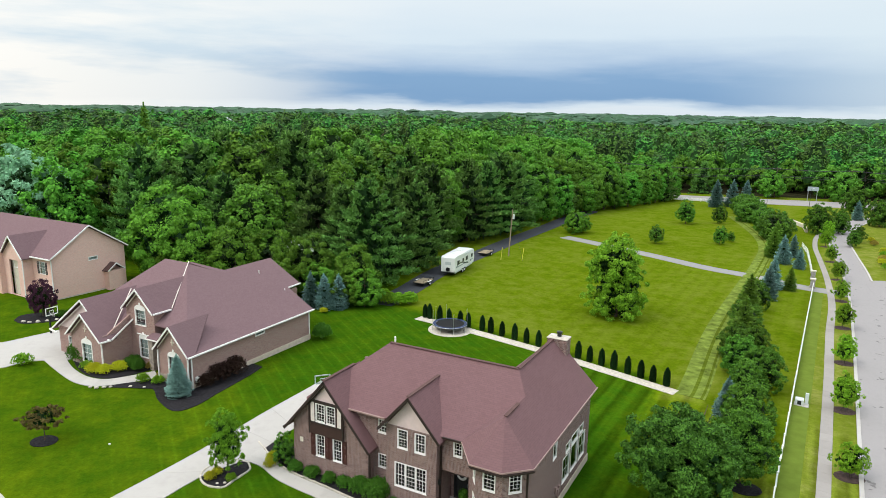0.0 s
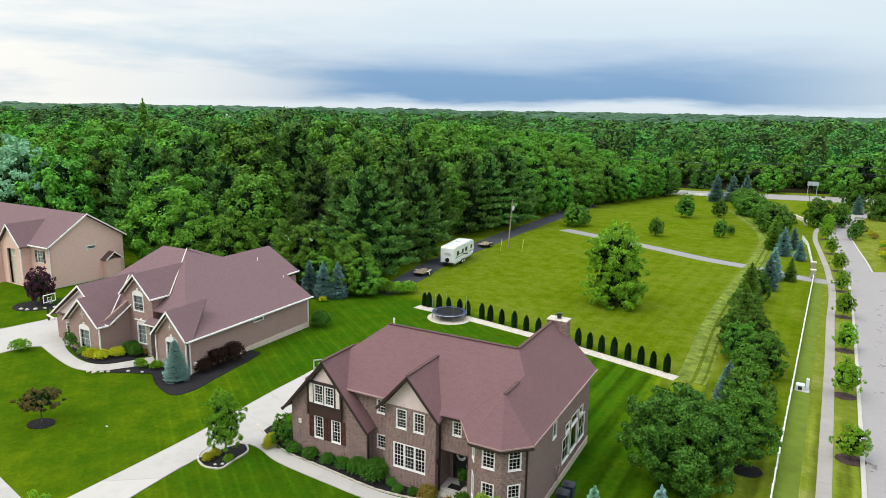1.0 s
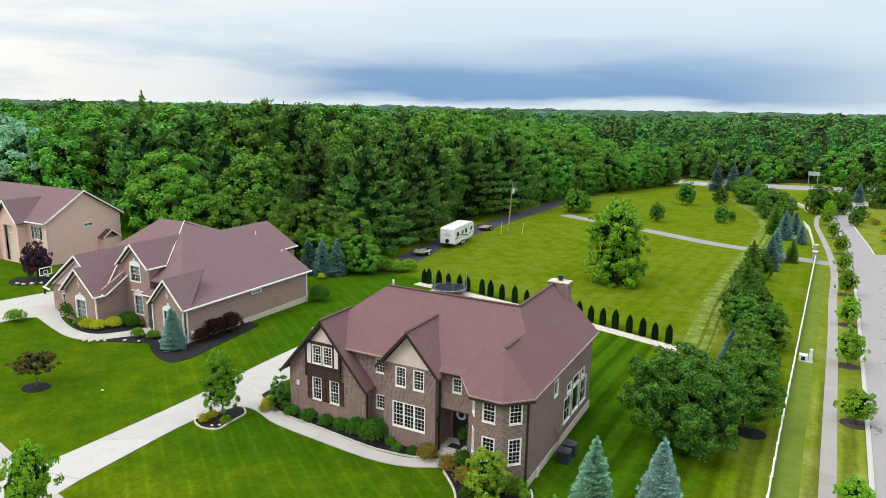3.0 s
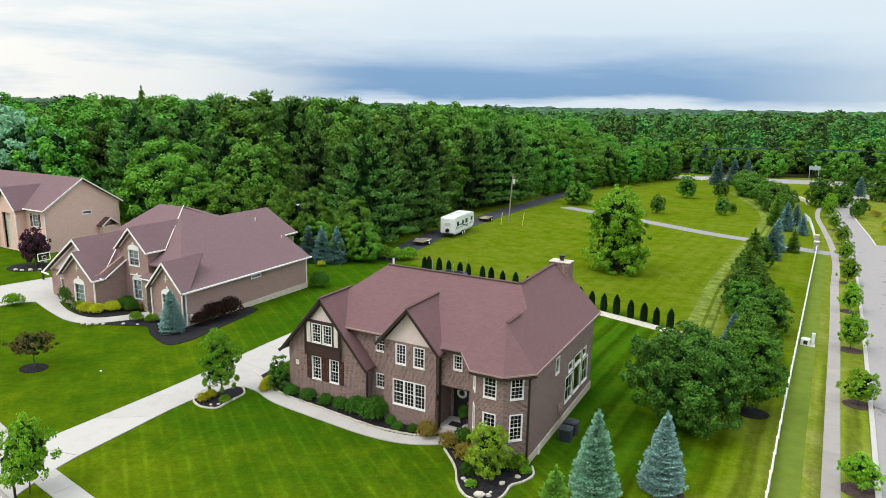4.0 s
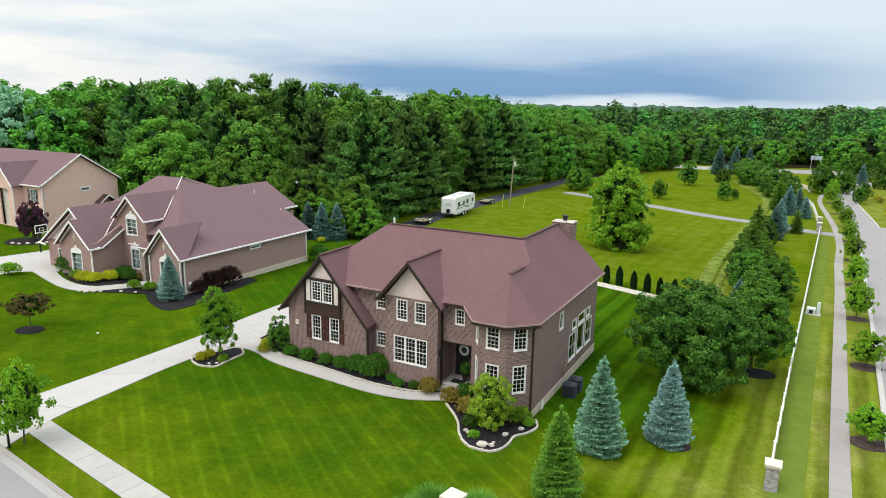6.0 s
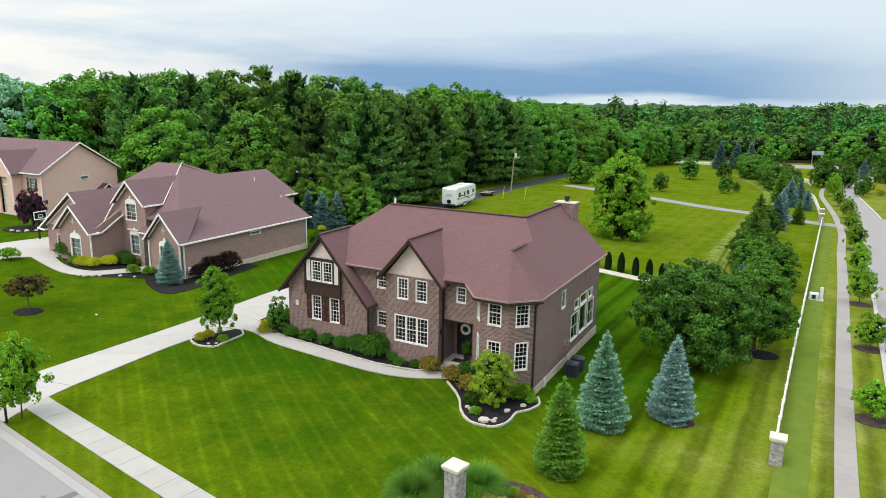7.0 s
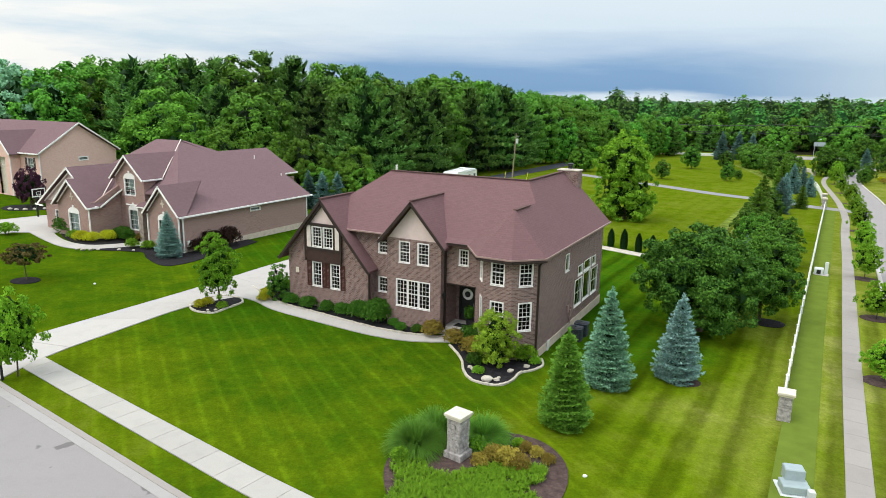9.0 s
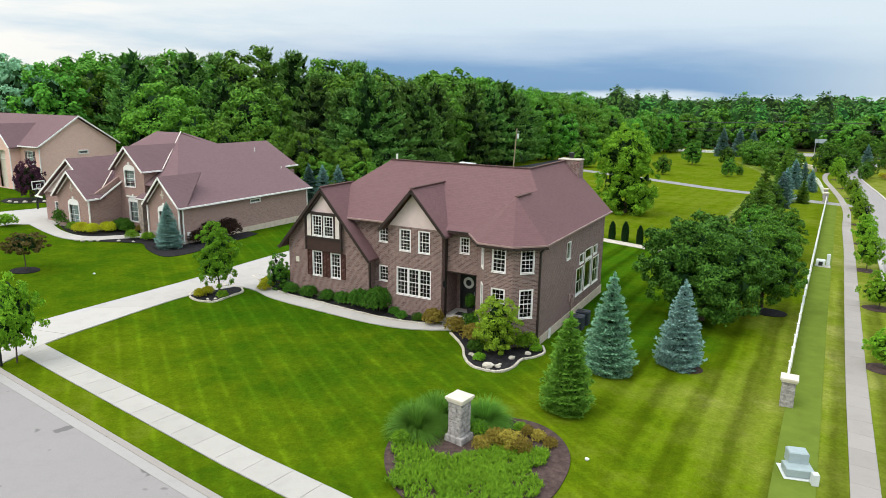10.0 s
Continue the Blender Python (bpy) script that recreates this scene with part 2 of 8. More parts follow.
def paving_mat(name, tone, stain, crack=0.0):
    m, nt, b = material(name, 0.9, 0.2)
    wv = coords(nt, "World")
    big, mid, fine = noise_tex(nt, wv, 0.12, 4), noise_tex(nt, wv, 1.3, 5), noise_tex(nt, wv, 25, 2)
    o = nt.nodes.new("ShaderNodeObjectInfo")
    col = mixed(nt, calc(nt, "MULTIPLY", big, 0.5), tone, stain)
    col = mixed(nt, calc(nt, "MULTIPLY", calc(nt, "SUBTRACT", mid, 0.5, clamp=True), 1.6), col, stain)
    spots = ramp_of(nt, noise_tex(nt, wv, 0.8, 2), [(0.66, (0, 0, 0)), (0.70, (1, 1, 1))])
    col = mixed(nt, calc(nt, "MULTIPLY", spots, crack), col, tuple(c * 0.45 for c in stain))
    hsv = nt.nodes.new("ShaderNodeHueSaturation")
    nt.links.new(calc(nt, "MULTIPLY_ADD", fine, 0.2, calc(nt, "MULTIPLY_ADD", o.outputs["Random"], 0.1, 0.85)), hsv.inputs["Value"])
    nt.links.new(col, hsv.inputs["Color"])
    nt.links.new(hsv.outputs[0], b.inputs["Base Color"])
    bump(nt, b, fine, 0.3, 0.01)
    return m


def glass_mat():
    m, nt, b = material("window_glass", 0.03, 0.25)
    b.inputs["Transmission Weight"].default_value = 1.0
    b.inputs["IOR"].default_value = 1.12
    b.inputs["Base Color"].default_value = (0.75, 0.82, 0.82, 1)
    return m


GRASS = grass_mat()
CONCRETE = paving_mat("concrete", (0.46, 0.43, 0.40), (0.34, 0.31, 0.29))
PAVEMENT = paving_mat("pavement_concrete", (0.42, 0.395, 0.36), (0.30, 0.28, 0.26))
ROAD = paving_mat("road_surface", (0.30, 0.275, 0.27), (0.24, 0.22, 0.215), 0.7)
WALK_STONE = paving_mat("weathered_concrete", (0.32, 0.29, 0.268), (0.25, 0.222, 0.205))
GUTTER_STONE = paving_mat("gutter_concrete", (0.36, 0.34, 0.325), (0.25, 0.235, 0.225))
RUT_GRASS = plain("rut_grass", (0.085, 0.115, 0.012), 1.0, 0.0, vary=0.4, scale=0.9, fine=9, relief=0.6)
VERGE_GRASS = plain("verge_grass", (0.122, 0.166, 0.026), 1.0, 0.0, vary=0.12, scale=0.9, fine=9, relief=0.6)
TRACK_GRASS = plain("pale_grass", (0.142, 0.186, 0.034), 1.0, 0.0, vary=0.5, scale=0.9, fine=9, relief=0.6)
FOREST_FLOOR = plain("shaded_litter", (0.022, 0.022, 0.010), 1.0, 0.0, vary=0.5, scale=0.5, fine=6, relief=0.8)
ASPHALT = paving_mat("asphalt", (0.045, 0.047, 0.055), (0.075, 0.078, 0.085))
GRAVEL = paving_mat("gravel", (0.29, 0.275, 0.265), (0.19, 0.185, 0.18))
PALE_STONE = plain("pale_stone", (0.50, 0.45, 0.38), 0.9, 0.2, vary=0.25, scale=4, fine=18, relief=0.6)
MULCH = plain("dark_mulch", (0.022, 0.020, 0.022), 0.95, 0.1, vary=0.5, scale=6, fine=22, relief=1.0)
MULCH_BROWN = plain("brown_mulch", (0.075, 0.05, 0.045), 0.95, 0.1, vary=0.4, scale=5, fine=20, relief=1.0)
BRICK = brick_mat("brown_brick", [(0.090, 0.049, 0.045), (0.170, 0.098, 0.088), (0.224, 0.132, 0.115), (0.315, 0.196, 0.170)], (0.32, 0.25, 0.23))
BRICK_MAUVE = brick_mat("mauve_brick", [(0.24, 0.135, 0.118), (0.31, 0.18, 0.155), (0.36, 0.215, 0.185), (0.42, 0.26, 0.225)], (0.37, 0.285, 0.255))
BRICK_TAN = brick_mat("tan_brick", [(0.68, 0.415, 0.345), (0.76, 0.475, 0.40), (0.79, 0.505, 0.425), (0.83, 0.555, 0.47)], (0.72, 0.52, 0.45))
SHINGLE = shingle_mat("brown_shingle", (0.086, 0.046, 0.048), (0.174, 0.095, 0.099), (0.218, 0.127, 0.132))
SHINGLE_GREY = shingle_mat("grey_brown_shingle", (0.095, 0.057, 0.061), (0.185, 0.114, 0.122), (0.24, 0.158, 0.168))
CAP_BROWN = plain("ridge_shingle", (0.105, 0.060, 0.055), 0.9, 0.15)
BROWN_TRIM = plain("dark_brown_trim", (0.030, 0.018, 0.015), 0.55, 0.35)
BROWN_PANEL = plain("brown_panel", (0.048, 0.024, 0.020), 0.6, 0.3)
SHUTTER_RED = plain("oxblood_paint", (0.065, 0.020, 0.016), 0.55, 0.35)
GUTTER = plain("tan_gutter", (0.30, 0.20, 0.18), 0.5, 0.4)
STUCCO = plain("beige_stucco", (0.64, 0.50, 0.48), 0.9, 0.2, vary=0.08, scale=1.5, fine=50, relief=0.4)
CREAM = plain("cream_panel", (0.66, 0.58, 0.53), 0.8, 0.2, vary=0.1)
WHITE = plain("white_trim", (0.80, 0.77, 0.74), 0.5, 0.4, vary=0.06)
FOUNDATION = plain("cream_foundation", (0.55, 0.46, 0.37), 0.9, 0.2, vary=0.15)
STONE = plain("rubble_stone", (0.30, 0.25, 0.21), 0.9, 0.2, vary=0.45, scale=2.5, fine=12, relief=0.8)
PILLAR_STONE = plain("grey_stone", (0.33, 0.305, 0.29), 0.9, 0.2, vary=0.45, scale=5, fine=25, relief=0.8)
MORTAR = plain("mortar", (0.33, 0.31, 0.29), 0.95, 0.1)
LIMESTONE = plain("limestone_cap", (0.62, 0.56, 0.46), 0.85, 0.2, vary=0.12)
GLASS = glass_mat()
DARK = plain("dark_metal", (0.012, 0.013, 0.015), 0.45, 0.5)
RUBBER_DARK = plain("dark_grille", (0.035, 0.037, 0.042), 0.5, 0.4)
STEEL = plain("galvanised_steel", (0.45, 0.46, 0.47), 0.4, 0.5, metal=0.7)
CONDENSER = plain("blue_black_enamel", (0.030, 0.038, 0.055), 0.4, 0.5)
ROOM_DARK = plain("room_dark_board", (0.012, 0.011, 0.010), 0.9, 0.1)
BLIND = plain("pale_blind", (0.42, 0.45, 0.43), 0.8, 0.2, vary=0.1)
BARK = plain("bark", (0.10, 0.075, 0.06), 0.95, 0.1, vary=0.4, scale=8, fine=30, relief=1.0)
FENCE_WHITE = plain("white_vinyl", (0.80, 0.79, 0.76), 0.45, 0.4, vary=0.05)
UTIL_GREEN = plain("pale_green_steel", (0.30, 0.36, 0.37), 0.45, 0.4, vary=0.08)
UTIL_LIGHT = plain("pale_grey_steel", (0.55, 0.58, 0.58), 0.4, 0.4, vary=0.08)
RV_WHITE = plain("rv_white", (0.80, 0.80, 0.78), 0.35, 0.5, vary=0.04)
RUBBER = plain("rubber", (0.012, 0.012, 0.012), 0.85, 0.2)
BLUE_PAD = plain("blue_pad", (0.02, 0.035, 0.09), 0.6, 0.3)
WOOD = plain("weathered_wood", (0.30, 0.24, 0.16), 0.85, 0.2, vary=0.3)
LEAF_BROAD = leaf_mat("broad_leaf", (0.014, 0.056, 0.007), (0.125, 0.28, 0.028), trans=0.12, spread=0.12)
LEAF_MAPLE = leaf_mat("maple_leaf", (0.010, 0.044, 0.006), (0.105, 0.245, 0.030), trans=0.10, spread=0.10, steady=True)
LEAF_CLUMP = leaf_mat("clump_leaf", (0.045, 0.15, 0.008), (0.30, 0.55, 0.038), trans=0.22, spread=0.2, steady=True)
LEAF_LIGHT = leaf_mat("light_leaf", (0.055, 0.16, 0.008), (0.28, 0.50, 0.032), spread=0.25)
LEAF_WOOD = leaf_mat("wood_leaf", (0.016, 0.072, 0.009), (0.150, 0.365, 0.034), trans=0.06, hue=0.018, spread=0.30)
LEAF_FAR = leaf_mat("far_leaf", (0.016, 0.064, 0.013), (0.128, 0.300, 0.042), trans=0.04, hue=0.028, patch=True, spread=0.3)
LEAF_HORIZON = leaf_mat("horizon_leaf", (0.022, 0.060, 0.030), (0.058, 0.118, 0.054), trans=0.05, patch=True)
LEAF_CORE_SHADE = leaf_mat("inner_shade_leaf", (0.006, 0.020, 0.005), (0.018, 0.046, 0.010), trans=0.0, hue=0.018)
LEAF_UNDER_SHADE = leaf_mat("far_shade_leaf", (0.008, 0.030, 0.008), (0.032, 0.080, 0.016), trans=0.0, hue=0.02, patch=True)
NEEDLE_PINE = leaf_mat("pine_needle", (0.022, 0.076, 0.017), (0.210, 0.40, 0.080), trans=0.06, hue=0.014, spread=0.2)
NEEDLE_BLUE = leaf_mat("blue_needle", (0.08, 0.175, 0.145), (0.50, 0.74, 0.68), trans=0.15, spread=0.15, steady=True)
NEEDLE_TEAL = leaf_mat("teal_needle", (0.055, 0.160, 0.095), (0.40, 0.68, 0.46), trans=0.15, spread=0.15, steady=True)
NEEDLE_FAR_BLUE = leaf_mat("dusky_blue_needle", (0.055, 0.13, 0.115), (0.31, 0.50, 0.46), trans=0.1, spread=0.15)
NEEDLE_GREEN = leaf_mat("green_needle", (0.045, 0.125, 0.012), (0.22, 0.38, 0.05), trans=0.15)
LEAF_EDGE = leaf_mat("edge_leaf", (0.020, 0.076, 0.006), (0.145, 0.305, 0.026), trans=0.08, spread=0.3)
LEAF_SILVER = leaf_mat("silver_leaf", (0.07, 0.20, 0.10), (0.29, 0.50, 0.30), trans=0.2)
LEAF_ARB = leaf_mat("arborvitae_leaf", (0.008, 0.026, 0.008), (0.022, 0.058, 0.016))
LEAF_PURPLE = leaf_mat("purple_leaf", (0.034, 0.014, 0.024), (0.145, 0.055, 0.095))
LEAF_MAROON = leaf_mat("maroon_leaf", (0.020, 0.012, 0.009), (0.052, 0.028, 0.020))
LEAF_GOLD = leaf_mat("golden_leaf", (0.22, 0.26, 0.008), (0.62, 0.6, 0.03))
LEAF_RUST = leaf_mat("rust_leaf", (0.14, 0.11, 0.015), (0.46, 0.37, 0.07))
LEAF_ISLE = leaf_mat("island_leaf", (0.05, 0.15, 0.008), (0.22, 0.43, 0.03), spread=0.2, steady=True)
LEAF_VINE = leaf_mat("vine_leaf", (0.10, 0.20, 0.010), (0.40, 0.56, 0.05), spread=0.2, steady=True)
LEAF_BOX = leaf_mat("box_leaf", (0.015, 0.058, 0.006), (0.078, 0.19, 0.018), trans=0.15)
BLADE = leaf_mat("grass_blade", (0.045, 0.125, 0.012), (0.165, 0.32, 0.045))
LEAF_LILY = leaf_mat("lily_leaf", (0.045, 0.125, 0.006), (0.215, 0.37, 0.022), trans=0.2)
LEAF_BROWN = leaf_mat("bronze_leaf", (0.05, 0.042, 0.012), (0.17, 0.13, 0.04))


# ---- mesh helpers ----
class Build:
    """Collects faces, with UVs in metres laid along each face."""

    def __init__(self):
        self.v, self.f, self.uv = [], [], []

    def face(self, pts, uv=None):
        pts = [Vector(p) for p in pts]
        i = len(self.v)
        self.v += [tuple(p) for p in pts]
        self.f.append(tuple(range(i, i + len(pts))))
        if uv is None:
            n = Vector((0, 0, 0))
            for a, b in zip(pts, pts[1:] + pts[:1]):
                n += a.cross(b)
            n = n.normalized() if n.length > 1e-9 else Vector((0, 0, 1))
            h = Vector((1, 0, 0)) if abs(n.z) > 0.95 else Vector((0, 0, 1)).cross(n).normalized()
            w = n.cross(h)
            uv = [(p.dot(h), p.dot(w)) for p in pts]
        self.uv.append(uv)
        return self

    def prism(self, low, high):
        """Solid between two rings of the same count, low and high, counter-clockwise seen from above."""
        n = len(low)
        self.face(list(reversed(low)))
        self.face(high)
        for k in range(n):
            j = (k + 1) % n
            self.face([low[k], low[j], high[j], high[k]])
        return self

    def box(self, x0, y0, z0, x1, y1, z1, m=None):
        low = [(x0, y0, z0), (x1, y0, z0), (x1, y1, z0), (x0, y1, z0)]
        high = [(x0, y0, z1), (x1, y0, z1), (x1, y1, z1), (x0, y1, z1)]
        if m is not None:
            low, high = [m @ Vector(p) for p in low], [m @ Vector(p) for p in high]
        return self.prism(low, high)

    def bevel_box(self, x0, y0, z0, x1, y1, z1, b=0.02, m=None):
        def ring(z, i):
            r = [(x0 + i, y0 + i, z), (x1 - i, y0 + i, z), (x1 - i, y1 - i, z), (x0 + i, y1 - i, z)]
            return [m @ Vector(p) for p in r] if m is not None else r
        rings = [ring(z0, b), ring(z0 + b, 0), ring(z1 - b, 0), ring(z1, b)]
        self.face(list(reversed(rings[0])))
        self.face(rings[-1])
        for a, c in zip(rings, rings[1:]):
            for k in range(4):
                j = (k + 1) % 4
                self.face([a[k], a[j], c[j], c[k]])
        return self

    def tube(self, a, b, r0, r1=None, n=8, cap=True):
        a, b = Vector(a), Vector(b)
        r1 = r0 if r1 is None else r1
        d = (b - a).normalized()
        s = d.orthogonal().normalized()
        t = d.cross(s)
        ra = [a + r0 * (math.cos(2 * math.pi * k / n) * s + math.sin(2 * math.pi * k / n) * t) for k in range(n)]
        rb = [b + r1 * (math.cos(2 * math.pi * k / n) * s + math.sin(2 * math.pi * k / n) * t) for k in range(n)]
        if cap:
            return self.prism(ra, rb)
        for k in range(n):
            j = (k + 1) % n
            self.face([ra[k], ra[j], rb[j], rb[k]])
        return self

    def beam(self, a, b, w, h, up=(0, 0, 1)):
        """A square bar from a to b: w wide, h high, its top edge along the line."""
        a, b, up = Vector(a), Vector(b), Vector(up)
        d = (b - a).normalized()
        s = d.cross(up).normalized() * (w / 2)
        u = s.cross(d).normalized() * h
        low = [a - s - u, a + s - u, b + s - u, b - s - u]
        high = [a - s, a + s, b + s, b - s]
        return self.prism(low, high)

    def slab(self, pts, t=0.16):
        """A roof plane with thickness t, from its upper corners (counter-clockwise seen from above)."""
        return self.prism([(p[0], p[1], p[2] - t) for p in pts], pts)

    def lathe(self, profile, n=12, cx=0, cy=0):
        rings = [[(cx + r * math.cos(2 * math.pi * k / n), cy + r * math.sin(2 * math.pi * k / n), z) for k in range(n)] for r, z in profile]
        self.face(list(reversed(rings[0])))
        self.face(rings[-1])
        for a, c in zip(rings, rings[1:]):
            for k in range(n):
                j = (k + 1) % n
                self.face([a[k], a[j], c[j], c[k]])
        return self

    def mesh(self, name, mat, smooth=False):
        me = bpy.data.meshes.new(name)
        me.from_pydata(self.v, [], self.f)
        lay = me.uv_layers.new(name="UVMap")
        flat = [c for uv in self.uv for p in uv for c in p]
        lay.data.foreach_set("uv", flat)
        me.materials.append(mat)
        if smooth:
            me.shade_smooth()
        return me


def part(name, b, mat, parent, label="", smooth=False):
    ob = new(name, b.mesh(name, mat, smooth) if isinstance(b, Build) else b)
    ob.parent = parent
    if label:
        ob["label"] = label
    return ob


def thing(name, m, label, category, group="", kind=""):
    ob = new(name)
    ob.empty_display_size = 0.3
    ob.matrix_world = m
    return tagged(ob, label, category, group, kind)


def solid(name, b, mat, label, category, group="", kind="", m=None, smooth=False):
    ob = new(name, b.mesh(name, mat, smooth))
    if m is not None:
        ob.matrix_world = m
    return tagged(ob, label, category, group, kind)


# ---- the lie of the land ----
def soft_ramp(x, w=6.0):
    return w * math.log1p(math.exp(max(-40.0, min(40.0, x / w))))


def smooth_step(a, b, x):
    t = min(1.0, max(0.0, (x - a) / (b - a)))
    return t * t * (3 - 2 * t)


def land(x, y):
    right = -0.036 * (soft_ramp(x - 5) - soft_ramp(x - 78))
    left = 0.04 * (soft_ramp(-x - 14) - soft_ramp(-x - 55)) * smooth_step(30, 48, y)
    return right + left


TURN = -27.65            # all three houses face the same way
HOUSE = pose(5.2, 35.55, 0, 0, 0, TURN)


def side_of(px, py, ax, ay, bx, by):
    """Signed distance to the line a-b, positive on its right."""
    dx, dy = bx - ax, by - ay
    return ((px - ax) * dy - (py - ay) * dx) / math.hypot(dx, dy)


def build_ground():
    def axis(lo, hi, fine, reach):
        out = list(np.arange(lo, hi + 0.01, fine))
        step, a = fine, hi
        while a < reach:
            step *= 1.35
            a += step
            out.append(a)
        step, a = fine, lo
        while a > -reach:
            step *= 1.35
            a -= step
            out.insert(0, a)
        return out
    xs, ys = axis(-66, 100, 1.6, 4500), axis(0, 190, 1.6, 4500)
    nx, ny = len(xs), len(ys)
    verts, dry, mown = [], [], []
    for y in ys:
        for x in xs:
            verts.append((x, y, land(x, y)))
            fence = side_of(x, y, 17.1, 30.7, 61.8, 108.5)       # positive: the road's side of the fence
            arbs = side_of(x, y, -2.6, 83.2, 22.2, 63.3)          # negative: the field beyond the hedge row
            field = smooth_step(0.5, -2.5, arbs) * smooth_step(-12, -4, x)
            lane = smooth_step(-15.5, -9, fence)
            d = max(0.62 * field, 0.80 * lane * smooth_step(4, 14, x + (y - 20) * 0.2) * smooth_step(60, 40, y), 0.55 * lane, 0.85 * smooth_step(-1.5, 1.0, fence) * smooth_step(10, 20, x))
            track = abs(side_of(x, y, 26.2, 64.9, 60.4, 125.0))
            if y > 60:
                d = max(d, 0.75 * smooth_step(4.0, 1.5, track))
            front = side_of(x, y, -22.0, 34.0, -3.9, 20.8)         # positive: the verge by the street
            d = max(d, 0.34 * smooth_step(-8, 1, front) * smooth_step(12, 2, x), 0.14)
            d = d + 0.18 * smooth_step(14, 8, abs(x + 8)) * smooth_step(10, 6, abs(y - 30))
            d += 0.17 * smooth_step(-13, -22, x)
            # darker, greener grass between the house and the maple
            d = d * (1.0 - 0.7 * smooth_step(9, 4, math.hypot((x - 11.5) * 0.9, (y - 42) * 0.7)))
            dry.append(min(1.0, d))
            mown.append(max(1.0 - field * 0.85, 0.15) * smooth_step(150, 110, y) * (1.0 - 0.75 * smooth_step(-18, -25, x)))
    faces = [(j * nx + i, j * nx + i + 1, (j + 1) * nx + i + 1, (j + 1) * nx + i) for j in range(ny - 1) for i in range(nx - 1)]
    me = bpy.data.meshes.new("ground")
    me.from_pydata(verts, [], faces)
    for name, data in (("dry", dry), ("mown", mown)):
        me.attributes.new(name, "FLOAT", "POINT").data.foreach_set("value", data)
    me.materials.append(GRASS)
    me.shade_smooth()
    tagged(new("ground", me), "mown green lawns with a drier yellowish field", "lawn", kind="structure")


build_ground()


def resample(pts, step):
    out = []
    for a, b in zip(pts, pts[1:]):
        n = max(1, int(math.dist(a, b) / step))
        out += [tuple(a[k] + (b[k] - a[k]) * i / n for k in range(2)) for i in range(n)]
    return out + [tuple(pts[-1])]


def smooth_line(pts, per=8):
    """Catmull-Rom through the points."""
    p = [pts[0], *pts, pts[-1]]
    out = []
    for a, b, c, d in zip(p, p[1:], p[2:], p[3:]):
        for i in range(per):
            t = i / per
            out.append(tuple(0.5 * (2 * b[k] + (c[k] - a[k]) * t + (2 * a[k] - 5 * b[k] + 4 * c[k] - d[k]) * t * t
                                    + (3 * b[k] - a[k] - 3 * c[k] + d[k]) * t ** 3) for k in range(2)))
    return out + [tuple(pts[-1])]


def offset_line(pts, d):
    """The line moved d metres to its right."""
    out = []
    for i, p in enumerate(pts):
        a, b = pts[max(0, i - 1)], pts[min(len(pts) - 1, i + 1)]
        dx, dy = b[0] - a[0], b[1] - a[1]
        n = math.hypot(dx, dy) or 1
        out.append((p[0] + d * dy / n, p[1] - d * dx / n))
    return out


def strip(b, left, right, top, bottom=-0.25):
    """A slab between two lines, its top that far above the land."""
    L = [(x, y, land(x, y)) for x, y in left]
    R = [(x, y, land(x, y)) for x, y in right]
    up = lambda p, h: (p[0], p[1], p[2] + h)
    for k in range(len(L) - 1):
        a, c, d, e = L[k], R[k], R[k + 1], L[k + 1]
        b.face([up(a, top), up(c, top), up(d, top), up(e, top)])
        b.face([up(c, bottom), up(d, bottom), up(d, top), up(c, top)])
        b.face([up(e, bottom), up(a, bottom), up(a, top), up(e, top)])
    for p, q in ((L[0], R[0]), (R[-1], L[-1])):
        b.face([up(p, bottom), up(q, bottom), up(q, top), up(p, top)])
    return b


def patch(b, outline, top=0.04, bottom=-0.25):
    """A flat piece with the given outline (counter-clockwise), filled as a fan round its centre."""
    pts = [(x, y) for x, y in outline]
    cx, cy = sum(p[0] for p in pts) / len(pts), sum(p[1] for p in pts) / len(pts)
    c = (cx, cy, land(cx, cy) + top)
    ring = [(x, y, land(x, y) + top) for x, y in pts]
    for p, q in zip(ring, ring[1:] + ring[:1]):
        b.face([c, p, q])
        b.face([(p[0], p[1], p[2] - top + bottom), (q[0], q[1], q[2] - top + bottom), q, p])
    return b


